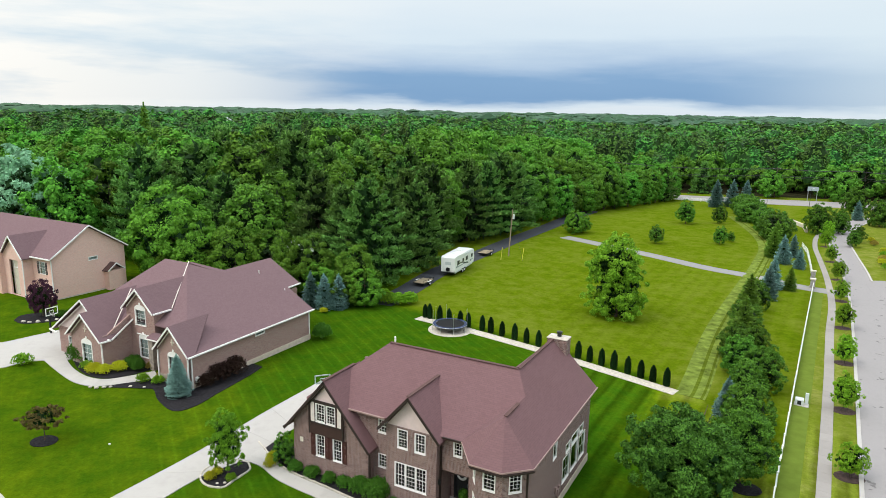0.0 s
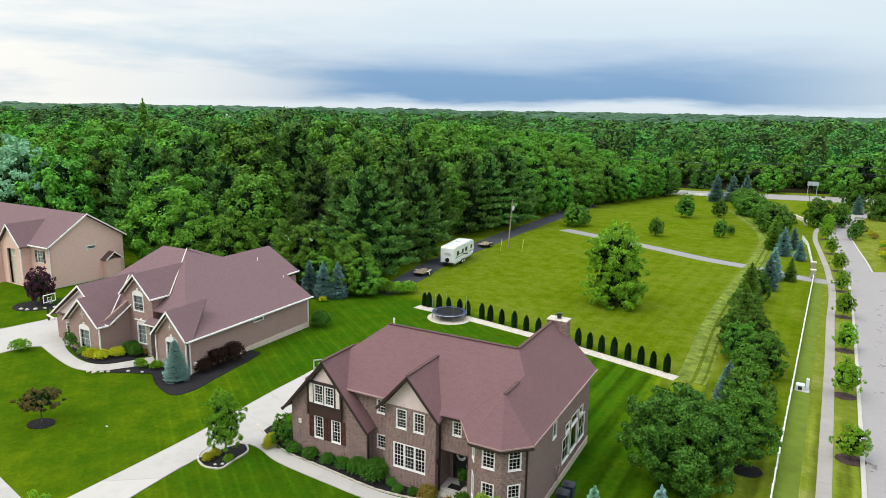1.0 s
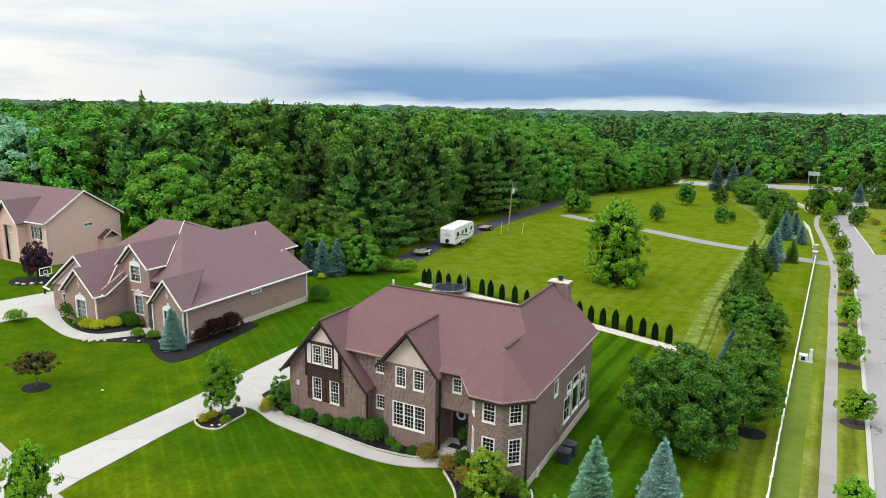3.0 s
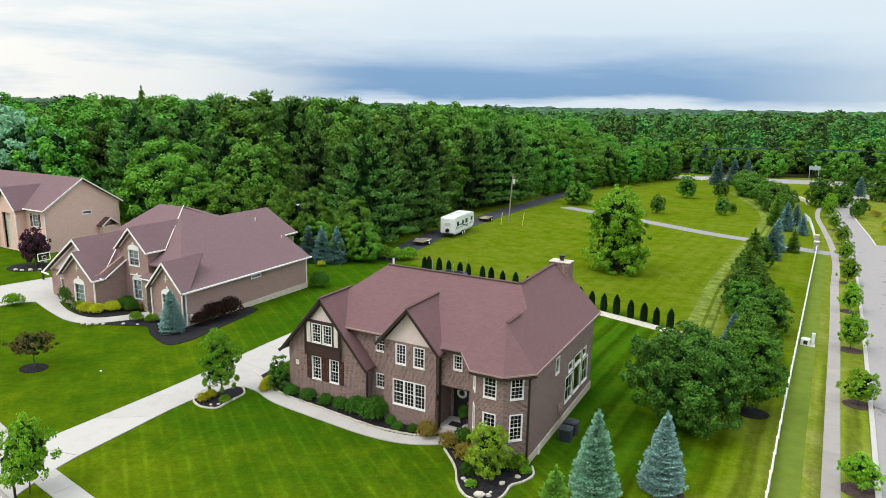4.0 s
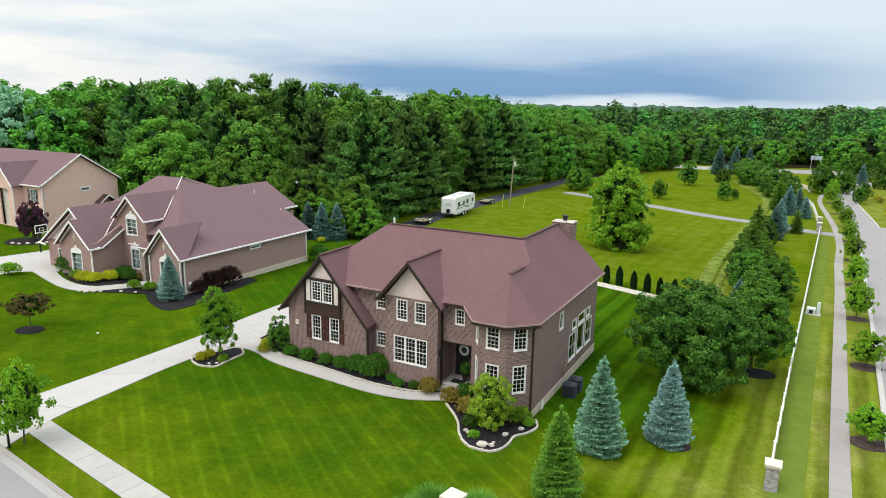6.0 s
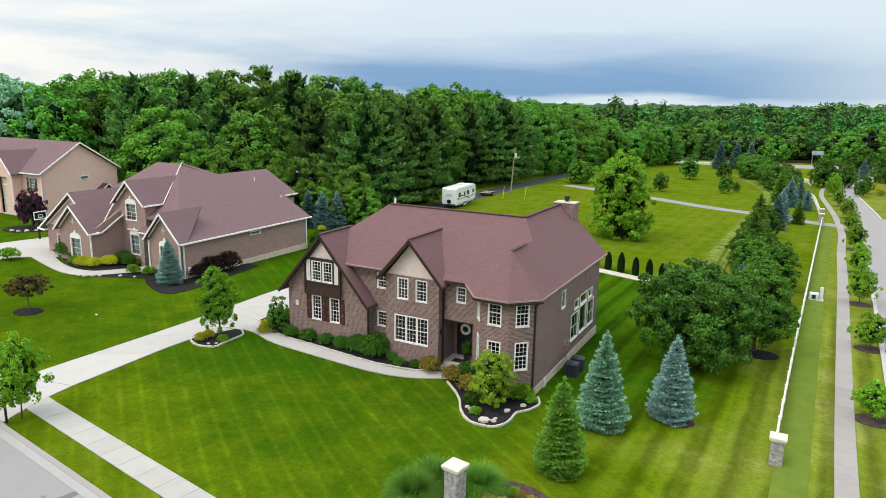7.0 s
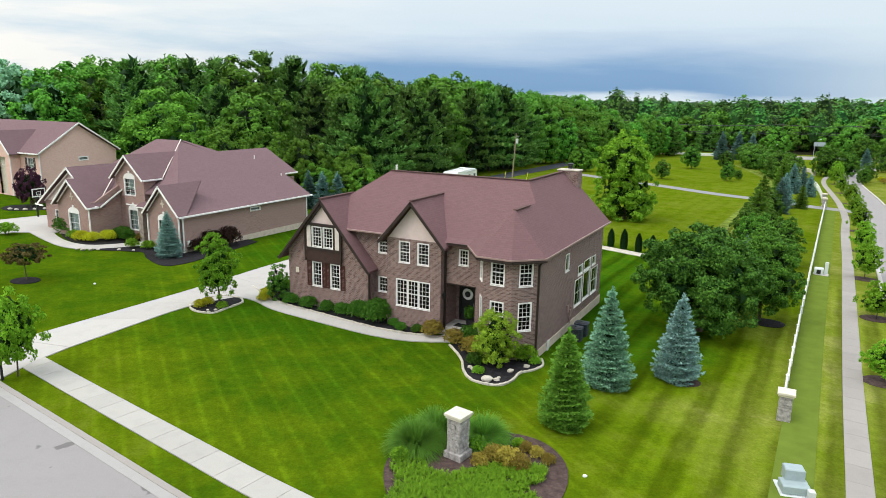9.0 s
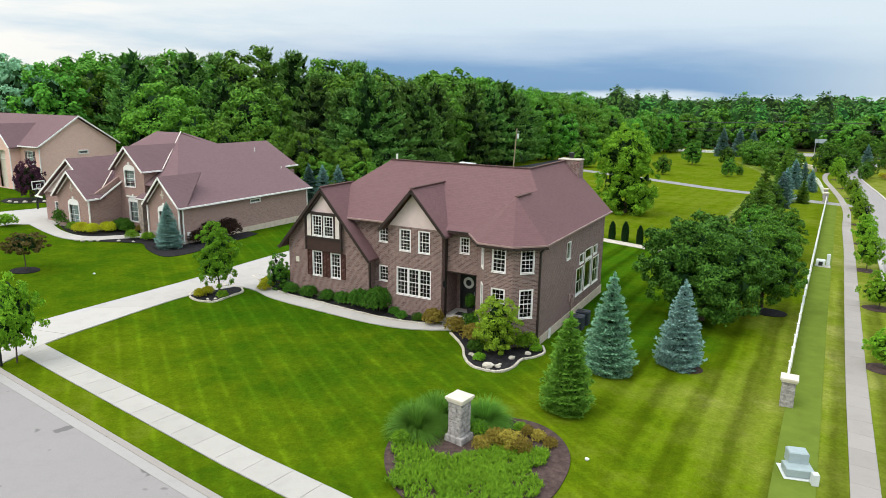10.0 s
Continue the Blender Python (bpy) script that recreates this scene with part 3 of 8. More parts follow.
# ---- streets, walks and drives ----
def build_paving():
    # front street with rolled kerb
    kerb = [(-60, 60.0), (-40, 44.4), (-21.8, 30.3), (-15.2, 25.5), (-10, 21.7), (-7.9, 20.2), (2, 13), (12, 7), (24, 1)]
    kerb = resample(kerb, 1.5)
    road = strip(Build(), offset_line(kerb, 0.55), offset_line(kerb, 9.5), 0.03)
    solid("road", road, ROAD, "pale grey asphalt residential street with dark patches", "road", kind="structure")
    b = Build()
    prof = [(-0.02, -0.2), (-0.02, 0.13), (0.10, 0.13), (0.20, 0.055)]
    lines = [offset_line(kerb, d) for d, _ in prof]
    gut = strip(Build(), offset_line(kerb, 0.20), offset_line(kerb, 0.62), 0.045)
    solid("gutter_pan", gut, GUTTER_STONE, "darker worn concrete gutter beside the kerb", "gutter", kind="structure")
    for (l0, l1), ((_, h0), (_, h1)) in zip(zip(lines, lines[1:]), zip(prof, prof[1:])):
        for k in range(len(kerb) - 1):
            q = [(*l0[k], land(*l0[k]) + h0), (*l1[k], land(*l1[k]) + h1), (*l1[k + 1], land(*l1[k + 1]) + h1), (*l0[k + 1], land(*l0[k + 1]) + h0)]
            b.face(q)
    solid("kerb", b, WALK_STONE, "pale concrete rolled kerb with gutter along the street", "kerb", kind="structure")
    # side road to the right with its kerbs
    edge = smooth_line([(2, -6), (16.5, 19), (24.3, 32.7), (31.6, 45.2), (45.1, 68.5), (56, 87.5), (65.5, 104.5), (76, 125), (84, 142), (92, 158), (104, 176), (122, 196)], 6)
    def wide(p):
        f = min(1.0, max(0.0, (p[1] - 100) / 17))
        return 7.6 - 3.2 * f * f * (3 - 2 * f)
    inner, outer = offset_line(edge, 0.3), [offset_line(edge, wide(p))[i] for i, p in enumerate(edge)]
    side = strip(Build(), inner, outer, 0.03)
    solid("side_road", side, ROAD, "pale grey asphalt side road curving towards the woods", "road", kind="structure")
    for sgn, base in ((1, edge), (-1, [offset_line(edge, wide(p) + 0.3)[i] for i, p in enumerate(edge) if p[1] > 117])):
        k = Build()
        strip(k, base if sgn > 0 else offset_line(base, -0.3), offset_line(base, 0.32) if sgn > 0 else offset_line(base, 0.02), 0.13)
        solid("side_kerb", k, CONCRETE, "pale concrete kerb beside the side road", "kerb", kind="structure")
    # broad junction and highway beyond
    far = strip(Build(), resample([(60, 251), (82, 243), (110, 236), (140, 229), (200, 213), (300, 185)], 4), resample([(56, 240), (79, 231), (106, 222), (136, 213), (196, 197), (296, 170)], 4), 0.05)
    solid("highway", far, ROAD, "pale two-lane country highway beyond the field", "road", kind="structure")
    apron = patch(Build(), [(70, 104), (100, 86), (130, 68), (130, 90), (100, 105), (79.5, 117.0), (75.5, 117.0)], 0.035)
    solid("parking_apron", apron, ROAD, "pale asphalt apron opening off the side road", "road", kind="structure")
    # old farm drive across the field
    lane = smooth_line([(26.4, 145.6), (30.4, 141.6), (40.9, 130.4), (48.6, 121.2), (55.8, 115.4), (60.4, 109.8), (64.6, 107.0), (68, 104.8)], 5)
    b = strip(Build(), offset_line(lane, -1.9), offset_line(lane, 1.9), 0.03)
    solid("gravel_lane", b, GRAVEL, "grey gravel lane across the mown field", "lane", kind="structure")
    # worn wheel tracks along the planted row
    band = smooth_line([(24.4, 60.8), (26.6, 64.8), (36.3, 83.7), (50.8, 108.6), (60.4, 125.0), (70.9, 144.6), (77.4, 163.8), (83.6, 192.5)], 8)
    for lo, hi, top, mat, label in ((-1.55, 1.3, 0.030, TRACK_GRASS, "pale flattened grass of a mown track"), (-0.15, 0.2, 0.036, RUT_GRASS, "dark rut worn along the mown track"), (0.85, 1.1, 0.036, RUT_GRASS, "dark rut worn along the mown track")):
        solid("wheel_track", strip(Build(), offset_line(band, lo), offset_line(band, hi), top), mat, label, "track", kind="structure")
    # paler mown strip outside the white fence
    verge = smooth_line([(8.6, 16.0), (16.5, 29.8), (25.2, 45.0), (36.3, 64.2), (48.6, 85.5), (61.0, 106.9)], 8)
    solid("mown_strip", strip(Build(), offset_line(verge, 0.1), offset_line(verge, 1.6), 0.03), VERGE_GRASS, "pale mown grass strip beside the white fence", "lawn", kind="structure")
    drv = smooth_line([(-9, 88), (-5.6, 95.5), (-0.8, 108.5), (7.2, 124.5), (15, 140), (23.5, 156), (30.5, 170), (42, 190)], 6)
    b = strip(Build(), offset_line(drv, -1.9), offset_line(drv, 1.9), 0.04)
    solid("back_drive", b, ASPHALT, "dark asphalt drive along the edge of the woods", "drive", kind="structure")


def slab_walk(name, left, right, step, label, top=0.05, joint=0.02, mat=CONCRETE):
    """A walk of separate slabs between two lines that have the same number of points."""
    base = Build()
    strip(base, left, right, top - 0.03)
    walk_ob = solid(name, base, MORTAR, label, "walk", kind="structure")
    cum = [0.0]
    for a, b in zip(left, left[1:]):
        cum.append(cum[-1] + math.dist(a, b))

    def at(line, s):
        for k in range(len(cum) - 1):
            if s <= cum[k + 1] or k == len(cum) - 2:
                f = (s - cum[k]) / max(1e-6, cum[k + 1] - cum[k])
                return tuple(line[k][i] + (line[k + 1][i] - line[k][i]) * f for i in range(2))
    n = max(1, round(cum[-1] / step))
    for i in range(n):
        s0, s1 = cum[-1] * i / n + joint / 2, cum[-1] * (i + 1) / n - joint / 2
        sub = [s0 + (s1 - s0) * k / 3 for k in range(4)]
        b = strip(Build(), [at(left, s) for s in sub], [at(right, s) for s in sub], top, 0.0)
        part("slab", b, mat, walk_ob)


def build_walks():
    inner = [(-60, 63.5), (-40, 48.0), (-22.0, 34.0), (-13.9, 28.0), (-7.4, 23.2), (-3.9, 20.8), (4, 15.2), (10.4, 10.9)]
    inner = resample(inner, 1.0)
    slab_walk("front_walk", inner, offset_line(inner, 1.35), 1.5, "pale concrete pavement slabs along the front lawn", joint=0.02, mat=PAVEMENT)
    w = smooth_line([(9.0, 11.4), (14.0, 20.0), (21.0, 32.4), (29.2, 46.7), (41.4, 67.9), (50.5, 84.0), (59.5, 99.5), (68.0, 116), (76.0, 133), (84, 150), (93, 165), (106, 180)], 6)
    slab_walk("side_walk", w, offset_line(w, 1.0), 1.6, "long concrete pavement beside the side road", joint=0.014, mat=WALK_STONE)
    # main drive: from the street past the island to the garage court
    left = smooth_line([(-27.5, 33.0), (-25.6, 35.3), (-23.9, 37.9), (-21.2, 42.3), (-18.7, 46.9), (-15.5, 54.0), (-13.4, 58.2), (-11.6, 62)], 5)
    right = smooth_line([(-22.6, 29.6), (-22.1, 33.6), (-20.0, 38.1), (-17.4, 43.1), (-14.6, 46.0), (-12.6, 50.6), (-9.6, 55.0), (-6.5, 60)], 5)
    slab_walk("driveway", left, right, 4.2, "wide pale concrete driveway leading to the garage", 0.055, 0.025)
    outer = smooth_line([(-15.0, 45.6), (-13.5, 44.8), (-11.7, 43.0), (-8.1, 40.7), (-4.55, 38.6), (-1.95, 37.75), (0.35, 37.8)], 5)
    inn = smooth_line([(-14.2, 47.6), (-13.0, 46.2), (-11.4, 44.3), (-7.8, 42.0), (-4.4, 39.8), (-1.8, 38.8), (0.5, 39.0)], 5)
    slab_walk("house_walk", inn, outer, 1.4, "curved pale concrete walk to the front door", 0.06, 0.006)
    # neighbour's drive and curved walk
    b = patch(Build(), [(-70, 52), (-42.9, 60.4), (-41.6, 62.3), (-38.0, 63.4), (-39.5, 69.0), (-42.9, 73.0), (-46.5, 67.4), (-56, 63), (-72, 58)], 0.05)
    solid("neighbour_drive", b, CONCRETE, "pale concrete driveway of the neighbouring house", "driveway", kind="structure")
    o = smooth_line([(-40.6, 63.0), (-37.2, 59.9), (-34.4, 57.8), (-32.1, 57.4), (-29.6, 58.6), (-27.6, 60.0)], 5)
    i = smooth_line([(-39.2, 64.4), (-36.6, 61.3), (-34.2, 59.4), (-32.2, 59.0), (-30.2, 60.2), (-28.6, 61.6)], 5)
    slab_walk("neighbour_walk", i, o, 1.3, "curved pale concrete walk to the neighbour's porch", 0.06, 0.015)


build_paving()


# ---- house parts ----
def wall_panel(p0, p1, z0, z1, holes=(), t=0.2, b=None):
    """A wall from p0 to p1 (left to right seen from outside) with openings (s0, z0, s1, z1) that go through it."""
    b = b or Build()
    d = Vector((p1[0] - p0[0], p1[1] - p0[1], 0))
    length = d.length
    d.normalize()
    inward = Vector((-d.y, d.x, 0))
    o = Vector((p0[0], p0[1], 0))
    at = lambda s, z, y: o + d * s + inward * y + Vector((0, 0, z))
    S = sorted({0.0, length, *(v for h in holes for v in (h[0], h[2]))})
    Z = sorted({z0, z1, *(v for h in holes for v in (h[1], h[3]))})
    for s0, s1 in zip(S, S[1:]):
        for a, c in zip(Z, Z[1:]):
            m = ((s0 + s1) / 2, (a + c) / 2)
            if any(h[0] < m[0] < h[2] and h[1] < m[1] < h[3] for h in holes):
                continue
            b.face([at(s0, a, 0), at(s1, a, 0), at(s1, c, 0), at(s0, c, 0)])
            b.face([at(s1, a, t), at(s0, a, t), at(s0, c, t), at(s1, c, t)])
    for h in [*holes, None]:
        s0, a, s1, c = h or (0.0, z0, length, z1)
        ring = [(s0, a), (s1, a), (s1, c), (s0, c)]
        for (sa, za), (sb, zb) in zip(ring, ring[1:] + ring[:1]):
            q = [at(sa, za, 0), at(sb, zb, 0), at(sb, zb, t), at(sa, za, t)]
            b.face(q if h else list(reversed(q)))
    return b


def gable_wall(pts, d, t=0.2, b=None):
    """An upright wall piece from corners (x, y, z) in order, counter-clockwise seen from outside; d: its direction to the right."""
    b = b or Build()
    inn = Vector((-d[1], d[0], 0)).normalized() * t
    front = [Vector(p) for p in pts]
    back = [p + inn for p in front]
    b.face(front)
    b.face(list(reversed(back)))
    for k in range(len(front)):
        j = (k + 1) % len(front)
        b.face([front[j], front[k], back[k], back[j]])
    return b


def frame_at(p, d, z):
    """Local frame on a wall: x along d, y into the wall, z up."""
    d = Vector((d[0], d[1], 0)).normalized()
    n = Vector((-d.y, d.x, 0))
    return Matrix(((d.x, n.x, 0, p[0]), (d.y, n.y, 0, p[1]), (0, 0, 1, z), (0, 0, 0, 1)))


def window(parent, p0, p1, hole, cols=3, rows=(3, 3), units=1, trim=WHITE, arch=False, case=0.03, label="", room=True, behind=None):
    """A sash window in the opening `hole` of the wall p0-p1. units: side by side; rows: lights up and down in each sash."""
    dx, dy = p1[0] - p0[0], p1[1] - p0[1]
    ln = math.hypot(dx, dy)
    d = (dx / ln, dy / ln)
    s0, z0, s1, z1 = hole
    m = frame_at((p0[0] + d[0] * s0, p0[1] + d[1] * s0), d, z0)
    w, h = s1 - s0, z1 - z0
    b = Build()
    # casing on the wall face, jambs in the reveal, sloping sill
    b.box(-case, -0.035, -0.02, 0.02, 0.12, h + case, m)
    b.box(w - 0.02, -0.035, -0.02, w + case, 0.12, h + case, m)
    b.box(0.02, -0.035, h - 0.02, w - 0.02, 0.12, h + case, m)
    b.box(0.02, -0.03, 0.0, w - 0.02, 0.12, 0.025, m)
    win = part("window", b, trim, parent, label or "cream sash window with white glazing bars")
    sill = Build().bevel_box(-case - 0.02, -0.06, -0.06, w + case + 0.02, 0.1, -0.022, 0.01, m)
    part("sill", sill, trim, win)
    uw = (w - 0.04) / units
    for k in range(units):
        x0 = 0.02 + k * uw
        if k:
            part("mullion", Build().box(x0 - 0.035, -0.02, 0.04, x0 + 0.035, 0.12, h - 0.035, m), trim, win)
        zs = [0.027, h * 0.5, h - 0.022] if len(rows) == 2 else [0.027, h - 0.022]
        for si, n in enumerate(rows):
            a, c = zs[si], zs[si + 1]
            g = 0.032
            y = 0.012 if si == 0 else -0.004
            sash = Build()
            xa, xb = x0 + (0.037 if k else 0.002), x0 + uw - (0.037 if k < units - 1 else 0.002)
            sash.box(xa, y, a, xa + g, y + 0.03, c, m)
            sash.box(xb - g, y, a, xb, y + 0.03, c, m)
            sash.box(xa + g, y, a, xb - g, y + 0.03, a + g, m)
            sash.box(xa + g, y, c - g, xb - g, y + 0.03, c, m)
            for i in range(1, cols):
                x = xa + (xb - xa) * i / cols
                sash.box(x - 0.011, y - 0.008, a + g, x + 0.011, y + 0.006, c - g, m)
            for i in range(1, n):
                z = a + (c - a) * i / n
                sash.box(xa + g, y - 0.006, z - 0.011, xb - g, y + 0.004, z + 0.011, m)
            part("sash", sash, trim, win)
            part("pane", Build().box(xa + 0.02, y + 0.012, a + 0.02, xb - 0.02, y + 0.02, c - 0.02, m), GLASS, win)
    if arch:
        a = Build()
        n = 10
        cx, r = w / 2, w / 2 + case
        pts = [(cx + r * math.cos(math.pi * k / n), h + case + 0.55 * r * math.sin(math.pi * k / n)) for k in range(n + 1)]
        fr = [m @ Vector((x, -0.035, z)) for x, z in pts]
        bk = [m @ Vector((x, 0.02, z)) for x, z in pts]
        a.face(fr)
        for k in range(n):
            a.face([fr[k + 1], fr[k], bk[k], bk[k + 1]])
        part("arch", a, trim, win, "white arched head")
        part("keystone", Build().bevel_box(cx - 0.1, -0.06, h + case + 0.55 * r - 0.05, cx + 0.1, 0.0, h + case + 0.55 * r + 0.22, 0.01, m), trim, win)
    if room:
        # without a blind, a near-black board paints the darkness of the room
        part("blind", Build().box(0.0, 0.24, 0.0, w, 0.26, h, m), behind or ROOM_DARK, win, "pale drawn blind" if behind else "dark board standing in for the unlit room")
    return win


def shutter(parent, p0, p1, s0, s1, z0, z1, mat):
    dx, dy = p1[0] - p0[0], p1[1] - p0[1]
    ln = math.hypot(dx, dy)
    d = (dx / ln, dy / ln)
    m = frame_at((p0[0] + d[0] * s0, p0[1] + d[1] * s0), d, z0)
    w, h = s1 - s0, z1 - z0
    b = Build()
    b.box(0, -0.05, 0, 0.05, -0.003, h, m)
    b.box(w - 0.05, -0.05, 0, w, -0.003, h, m)
    for z in (0, h / 2 - 0.03, h - 0.06):
        b.box(0.05, -0.05, z, w - 0.05, -0.003, z + 0.06, m)
    n = int(h / 0.09)
    for k in range(n):
        z = 0.06 + (h - 0.12) * k / n
        b.box(0.05, -0.035, z, w - 0.05, -0.01, z + 0.05, m)
    return part("shutter", b, mat, parent, "louvred window shutter")


def downspout(parent, p, z0, z1, mat, top=None):
    b = Build().box(p[0] - 0.055, p[1] - 0.055, z0, p[0] + 0.055, p[1] + 0.055, z1)
    if top:
        b.beam((p[0], p[1], z1), (top[0], top[1], z1 + 0.35), 0.09, 0.09)
    return part("downspout", b, mat, parent)


def ridge_cap(parent, a, b, mat, w=0.24, h=0.055):
    a, b = Vector(a), Vector(b)
    return part("ridge_cap", Build().beam(a + Vector((0, 0, 0.045)), b + Vector((0, 0, 0.045)), w, h), mat, parent)


def boulder(b, x, y, z, r, squash=0.6, seed=0):
    rng = random.Random(seed)
    n = 9
    rings = []
    for t in (-0.9, -0.35, 0.25, 0.7, 0.95):
        rr = r * math.sqrt(1 - t * t)
        rings.append([(x + rr * rng.uniform(0.8, 1.2) * math.cos(2 * math.pi * k / n) * 1.25, y + rr * rng.uniform(0.8, 1.2) * math.sin(2 * math.pi * k / n), z + r * squash * (t + 0.5)) for k in range(n)])
    b.face(rings[0][::-1])
    b.face(rings[-1])
    for a, c in zip(rings, rings[1:]):
        for k in range(n):
            j = (k + 1) % n
            b.face([a[k], a[j], c[j], c[k]])


# ---- the brown brick house; x runs along its front, y into the lot ----
def build_main_house():
    H = thing("house", HOUSE, "two-storey brown brick house with brown shingle roof and dark trim", "house")
    W = lambda name, b, mat=BRICK, label="": part(name, b, mat, H, label)
    zb = -0.7
    # garage front with two lower windows
    g0, g1 = (-18.75, 0.9), (-12.1, 0.9)
    hg = [(18.75 - 16.65, 1.6, 18.75 - 15.9, 3.28), (18.75 - 15.12, 1.6, 18.75 - 14.37, 3.28)]
    W("wall", wall_panel(g0, g1, zb, 3.36, hg))
    for h in hg:
        window(H, g0, g1, h, 3, (3, 3))
        shutter(H, g0, g1, h[0] - 0.45, h[0] - 0.09, h[1] - 0.03, h[3] + 0.05, SHUTTER_RED)
        shutter(H, g0, g1, h[2] + 0.09, h[2] + 0.45, h[1] - 0.03, h[3] + 0.05, SHUTTER_RED)
    rz = lambda u: 7.75 - 1.16 * abs(u - 15.6)
    W("wall", gable_wall([(-18.75, 0.9, 3.36), (-17.0, 0.9, 3.36), (-17.0, 0.9, rz(17.0) - 0.2), (-18.75, 0.9, rz(18.75) - 0.2)], (1, 0)))
    W("wall", gable_wall([(-14.2, 0.9, 3.36), (-12.1, 0.9, 3.36), (-12.1, 0.9, rz(12.1) - 0.2), (-14.2, 0.9, rz(14.2) - 0.2)], (1, 0)))
    W("wall", wall_panel((-12.1, 1.1), (-12.1, 1.65), zb, 3.5))
    W("wall", wall_panel((-18.75, 10.35), (-18.75, 1.1), zb, 3.95))
    # oriel panel with the two upper windows
    q0, q1 = (-17.02, 0.72), (-14.18, 0.72)
    hq = [(17.02 - 16.48, 4.42, 17.02 - 15.72, 5.78), (17.02 - 15.55, 4.42, 17.02 - 14.79, 5.78)]
    W("panel", wall_panel(q0, q1, 3.38, 5.92, hq, 0.36), BROWN_PANEL, "dark brown panelled oriel")
    for h in hq:
        window(H, q0, q1, h, 3, (3, 3))
    for s0, s1 in ((0.08, 0.40), (2.44, 2.76)):
        m = frame_at((q0[0] + s0, q0[1]), (1, 0), 4.35)
        part("side_panel", Build().bevel_box(0, -0.03, 0, s1 - s0, -0.002, 1.5, 0.01, m), CREAM, H, "cream side panel beside the windows")
    part("trim_board", Build().box(-17.06, 0.66, 4.2, -14.14, 0.72, 4.32), BROWN_TRIM, H)
    part("trim_board", Build().box(-17.1, 0.62, 5.9, -14.1, 0.72, 6.02), BROWN_TRIM, H)
    for x in (-17.08, -14.12):
        part("corner_board", Build().box(x - 0.05, 0.655, 3.38, x + 0.05, 0.715, 5.9), BROWN_TRIM, H)
    W("gable", gable_wall([(-16.98, 0.78, 6.02), (-14.22, 0.78, 6.02), (-15.6, 0.78, 7.55)], (1, 0)), STUCCO, "beige stucco gable")
    # wall behind, between garage and middle gable
    k0, k1 = (-14.3, 1.65), (-10.5, 1.65)
    hk = [(14.3 - 11.72, 4.38, 14.3 - 11.0, 5.36), (14.3 - 11.72, 1.75, 14.3 - 11.0, 2.75)]
    W("wall", wall_panel(k0, k1, zb, 5.74, hk))
    for h in hk:
        window(H, k0, k1, h, 3, (2, 2))
    # middle gable block
    m0, m1 = (-10.5, 0.75), (-6.6, 0.75)
    hm = [(10.5 - 9.58, 4.2, 10.5 - 8.83, 5.55), (10.5 - 8.23, 4.2, 10.5 - 7.46, 5.55), (10.5 - 9.79, 1.34, 10.5 - 7.36, 3.08)]
    W("wall", wall_panel(m0, m1, zb, 5.72, hm))
    window(H, m0, m1, hm[0], 3, (3, 3))
    window(H, m0, m1, hm[1], 3, (3, 3))
    window(H, m0, m1, hm[2], 3, (3, 3), 3)
    W("wall", wall_panel((-10.5, 1.65), (-10.5, 0.95), zb, 5.72))
    W("wall", wall_panel((-6.6, 0.95), (-6.6, 2.9), zb, 5.72))
    W("gable", gable_wall([(-10.42, 0.77, 5.73), (-6.68, 0.77, 5.73), (-8.55, 0.77, 7.95)], (1, 0)), STUCCO, "beige stucco gable")
    for h in hm[:2]:
        part("lintel", Build().box(m0[0] + h[0] - 0.1, 0.735, h[3] + 0.075, m0[0] + h[2] + 0.1, 0.76, h[3] + 0.16), BRICK, H)
    # entry: wall above, recess with the door, step
    e0, e1 = (-6.6, 1.3), (-4.45, 1.3)
    he = [(6.6 - 5.62, 4.4, 6.6 - 5.02, 5.36)]
    W("wall", wall_panel(e0, e1, 3.15, 5.74, he))
    window(H, e0, e1, he[0], 3, (2, 2))
    W("wall", wall_panel((-6.6, 2.9), (-4.4, 2.9), zb, 3.15, [(0.25, 0.33, 1.95, 2.75)]))
    W("wall", wall_panel((-4.6, 2.9), (-4.6, 1.5), zb, 3.15))
    part("soffit", Build().box(-6.6, 1.3, 3.08, -4.45, 2.9, 3.15), BROWN_TRIM, H)
    door = part("front_door", Build().box(-6.27, 2.95, 0.33, -5.24, 3.0, 2.7), DARK, H, "near-black panelled front door")
    for z in (0.5, 1.25, 1.95):
        part("door_panel", Build().bevel_box(-6.12, 2.93, z, -5.39, 2.955, z + 0.6, 0.02), DARK, door)
    for z in np.arange(0.5, 2.6, 0.35):
        part("pane", Build().box(-5.12, 2.97, z, -4.8, 2.98, z + 0.3), GLASS, door)
    part("door_frame", Build().box(-6.35, 2.88, 0.33, -6.25, 3.0, 2.75).box(-5.22, 2.88, 0.33, -5.14, 3.0, 2.75).box(-4.73, 2.88, 0.33, -4.65, 3.0, 2.75).box(-6.35, 2.88, 2.7, -4.65, 3.0, 2.78), DARK, door)
    part("handle", Build().tube((-5.34, 2.9, 1.3), (-5.34, 2.9, 1.55), 0.018), STEEL, door)
    # near-black board added behind the door for the dark of the hall
    part("backing", Build().box(-6.6, 3.3, 0, -4.4, 3.34, 3.1), ROOM_DARK, H)
    wr = Build()
    n = 14
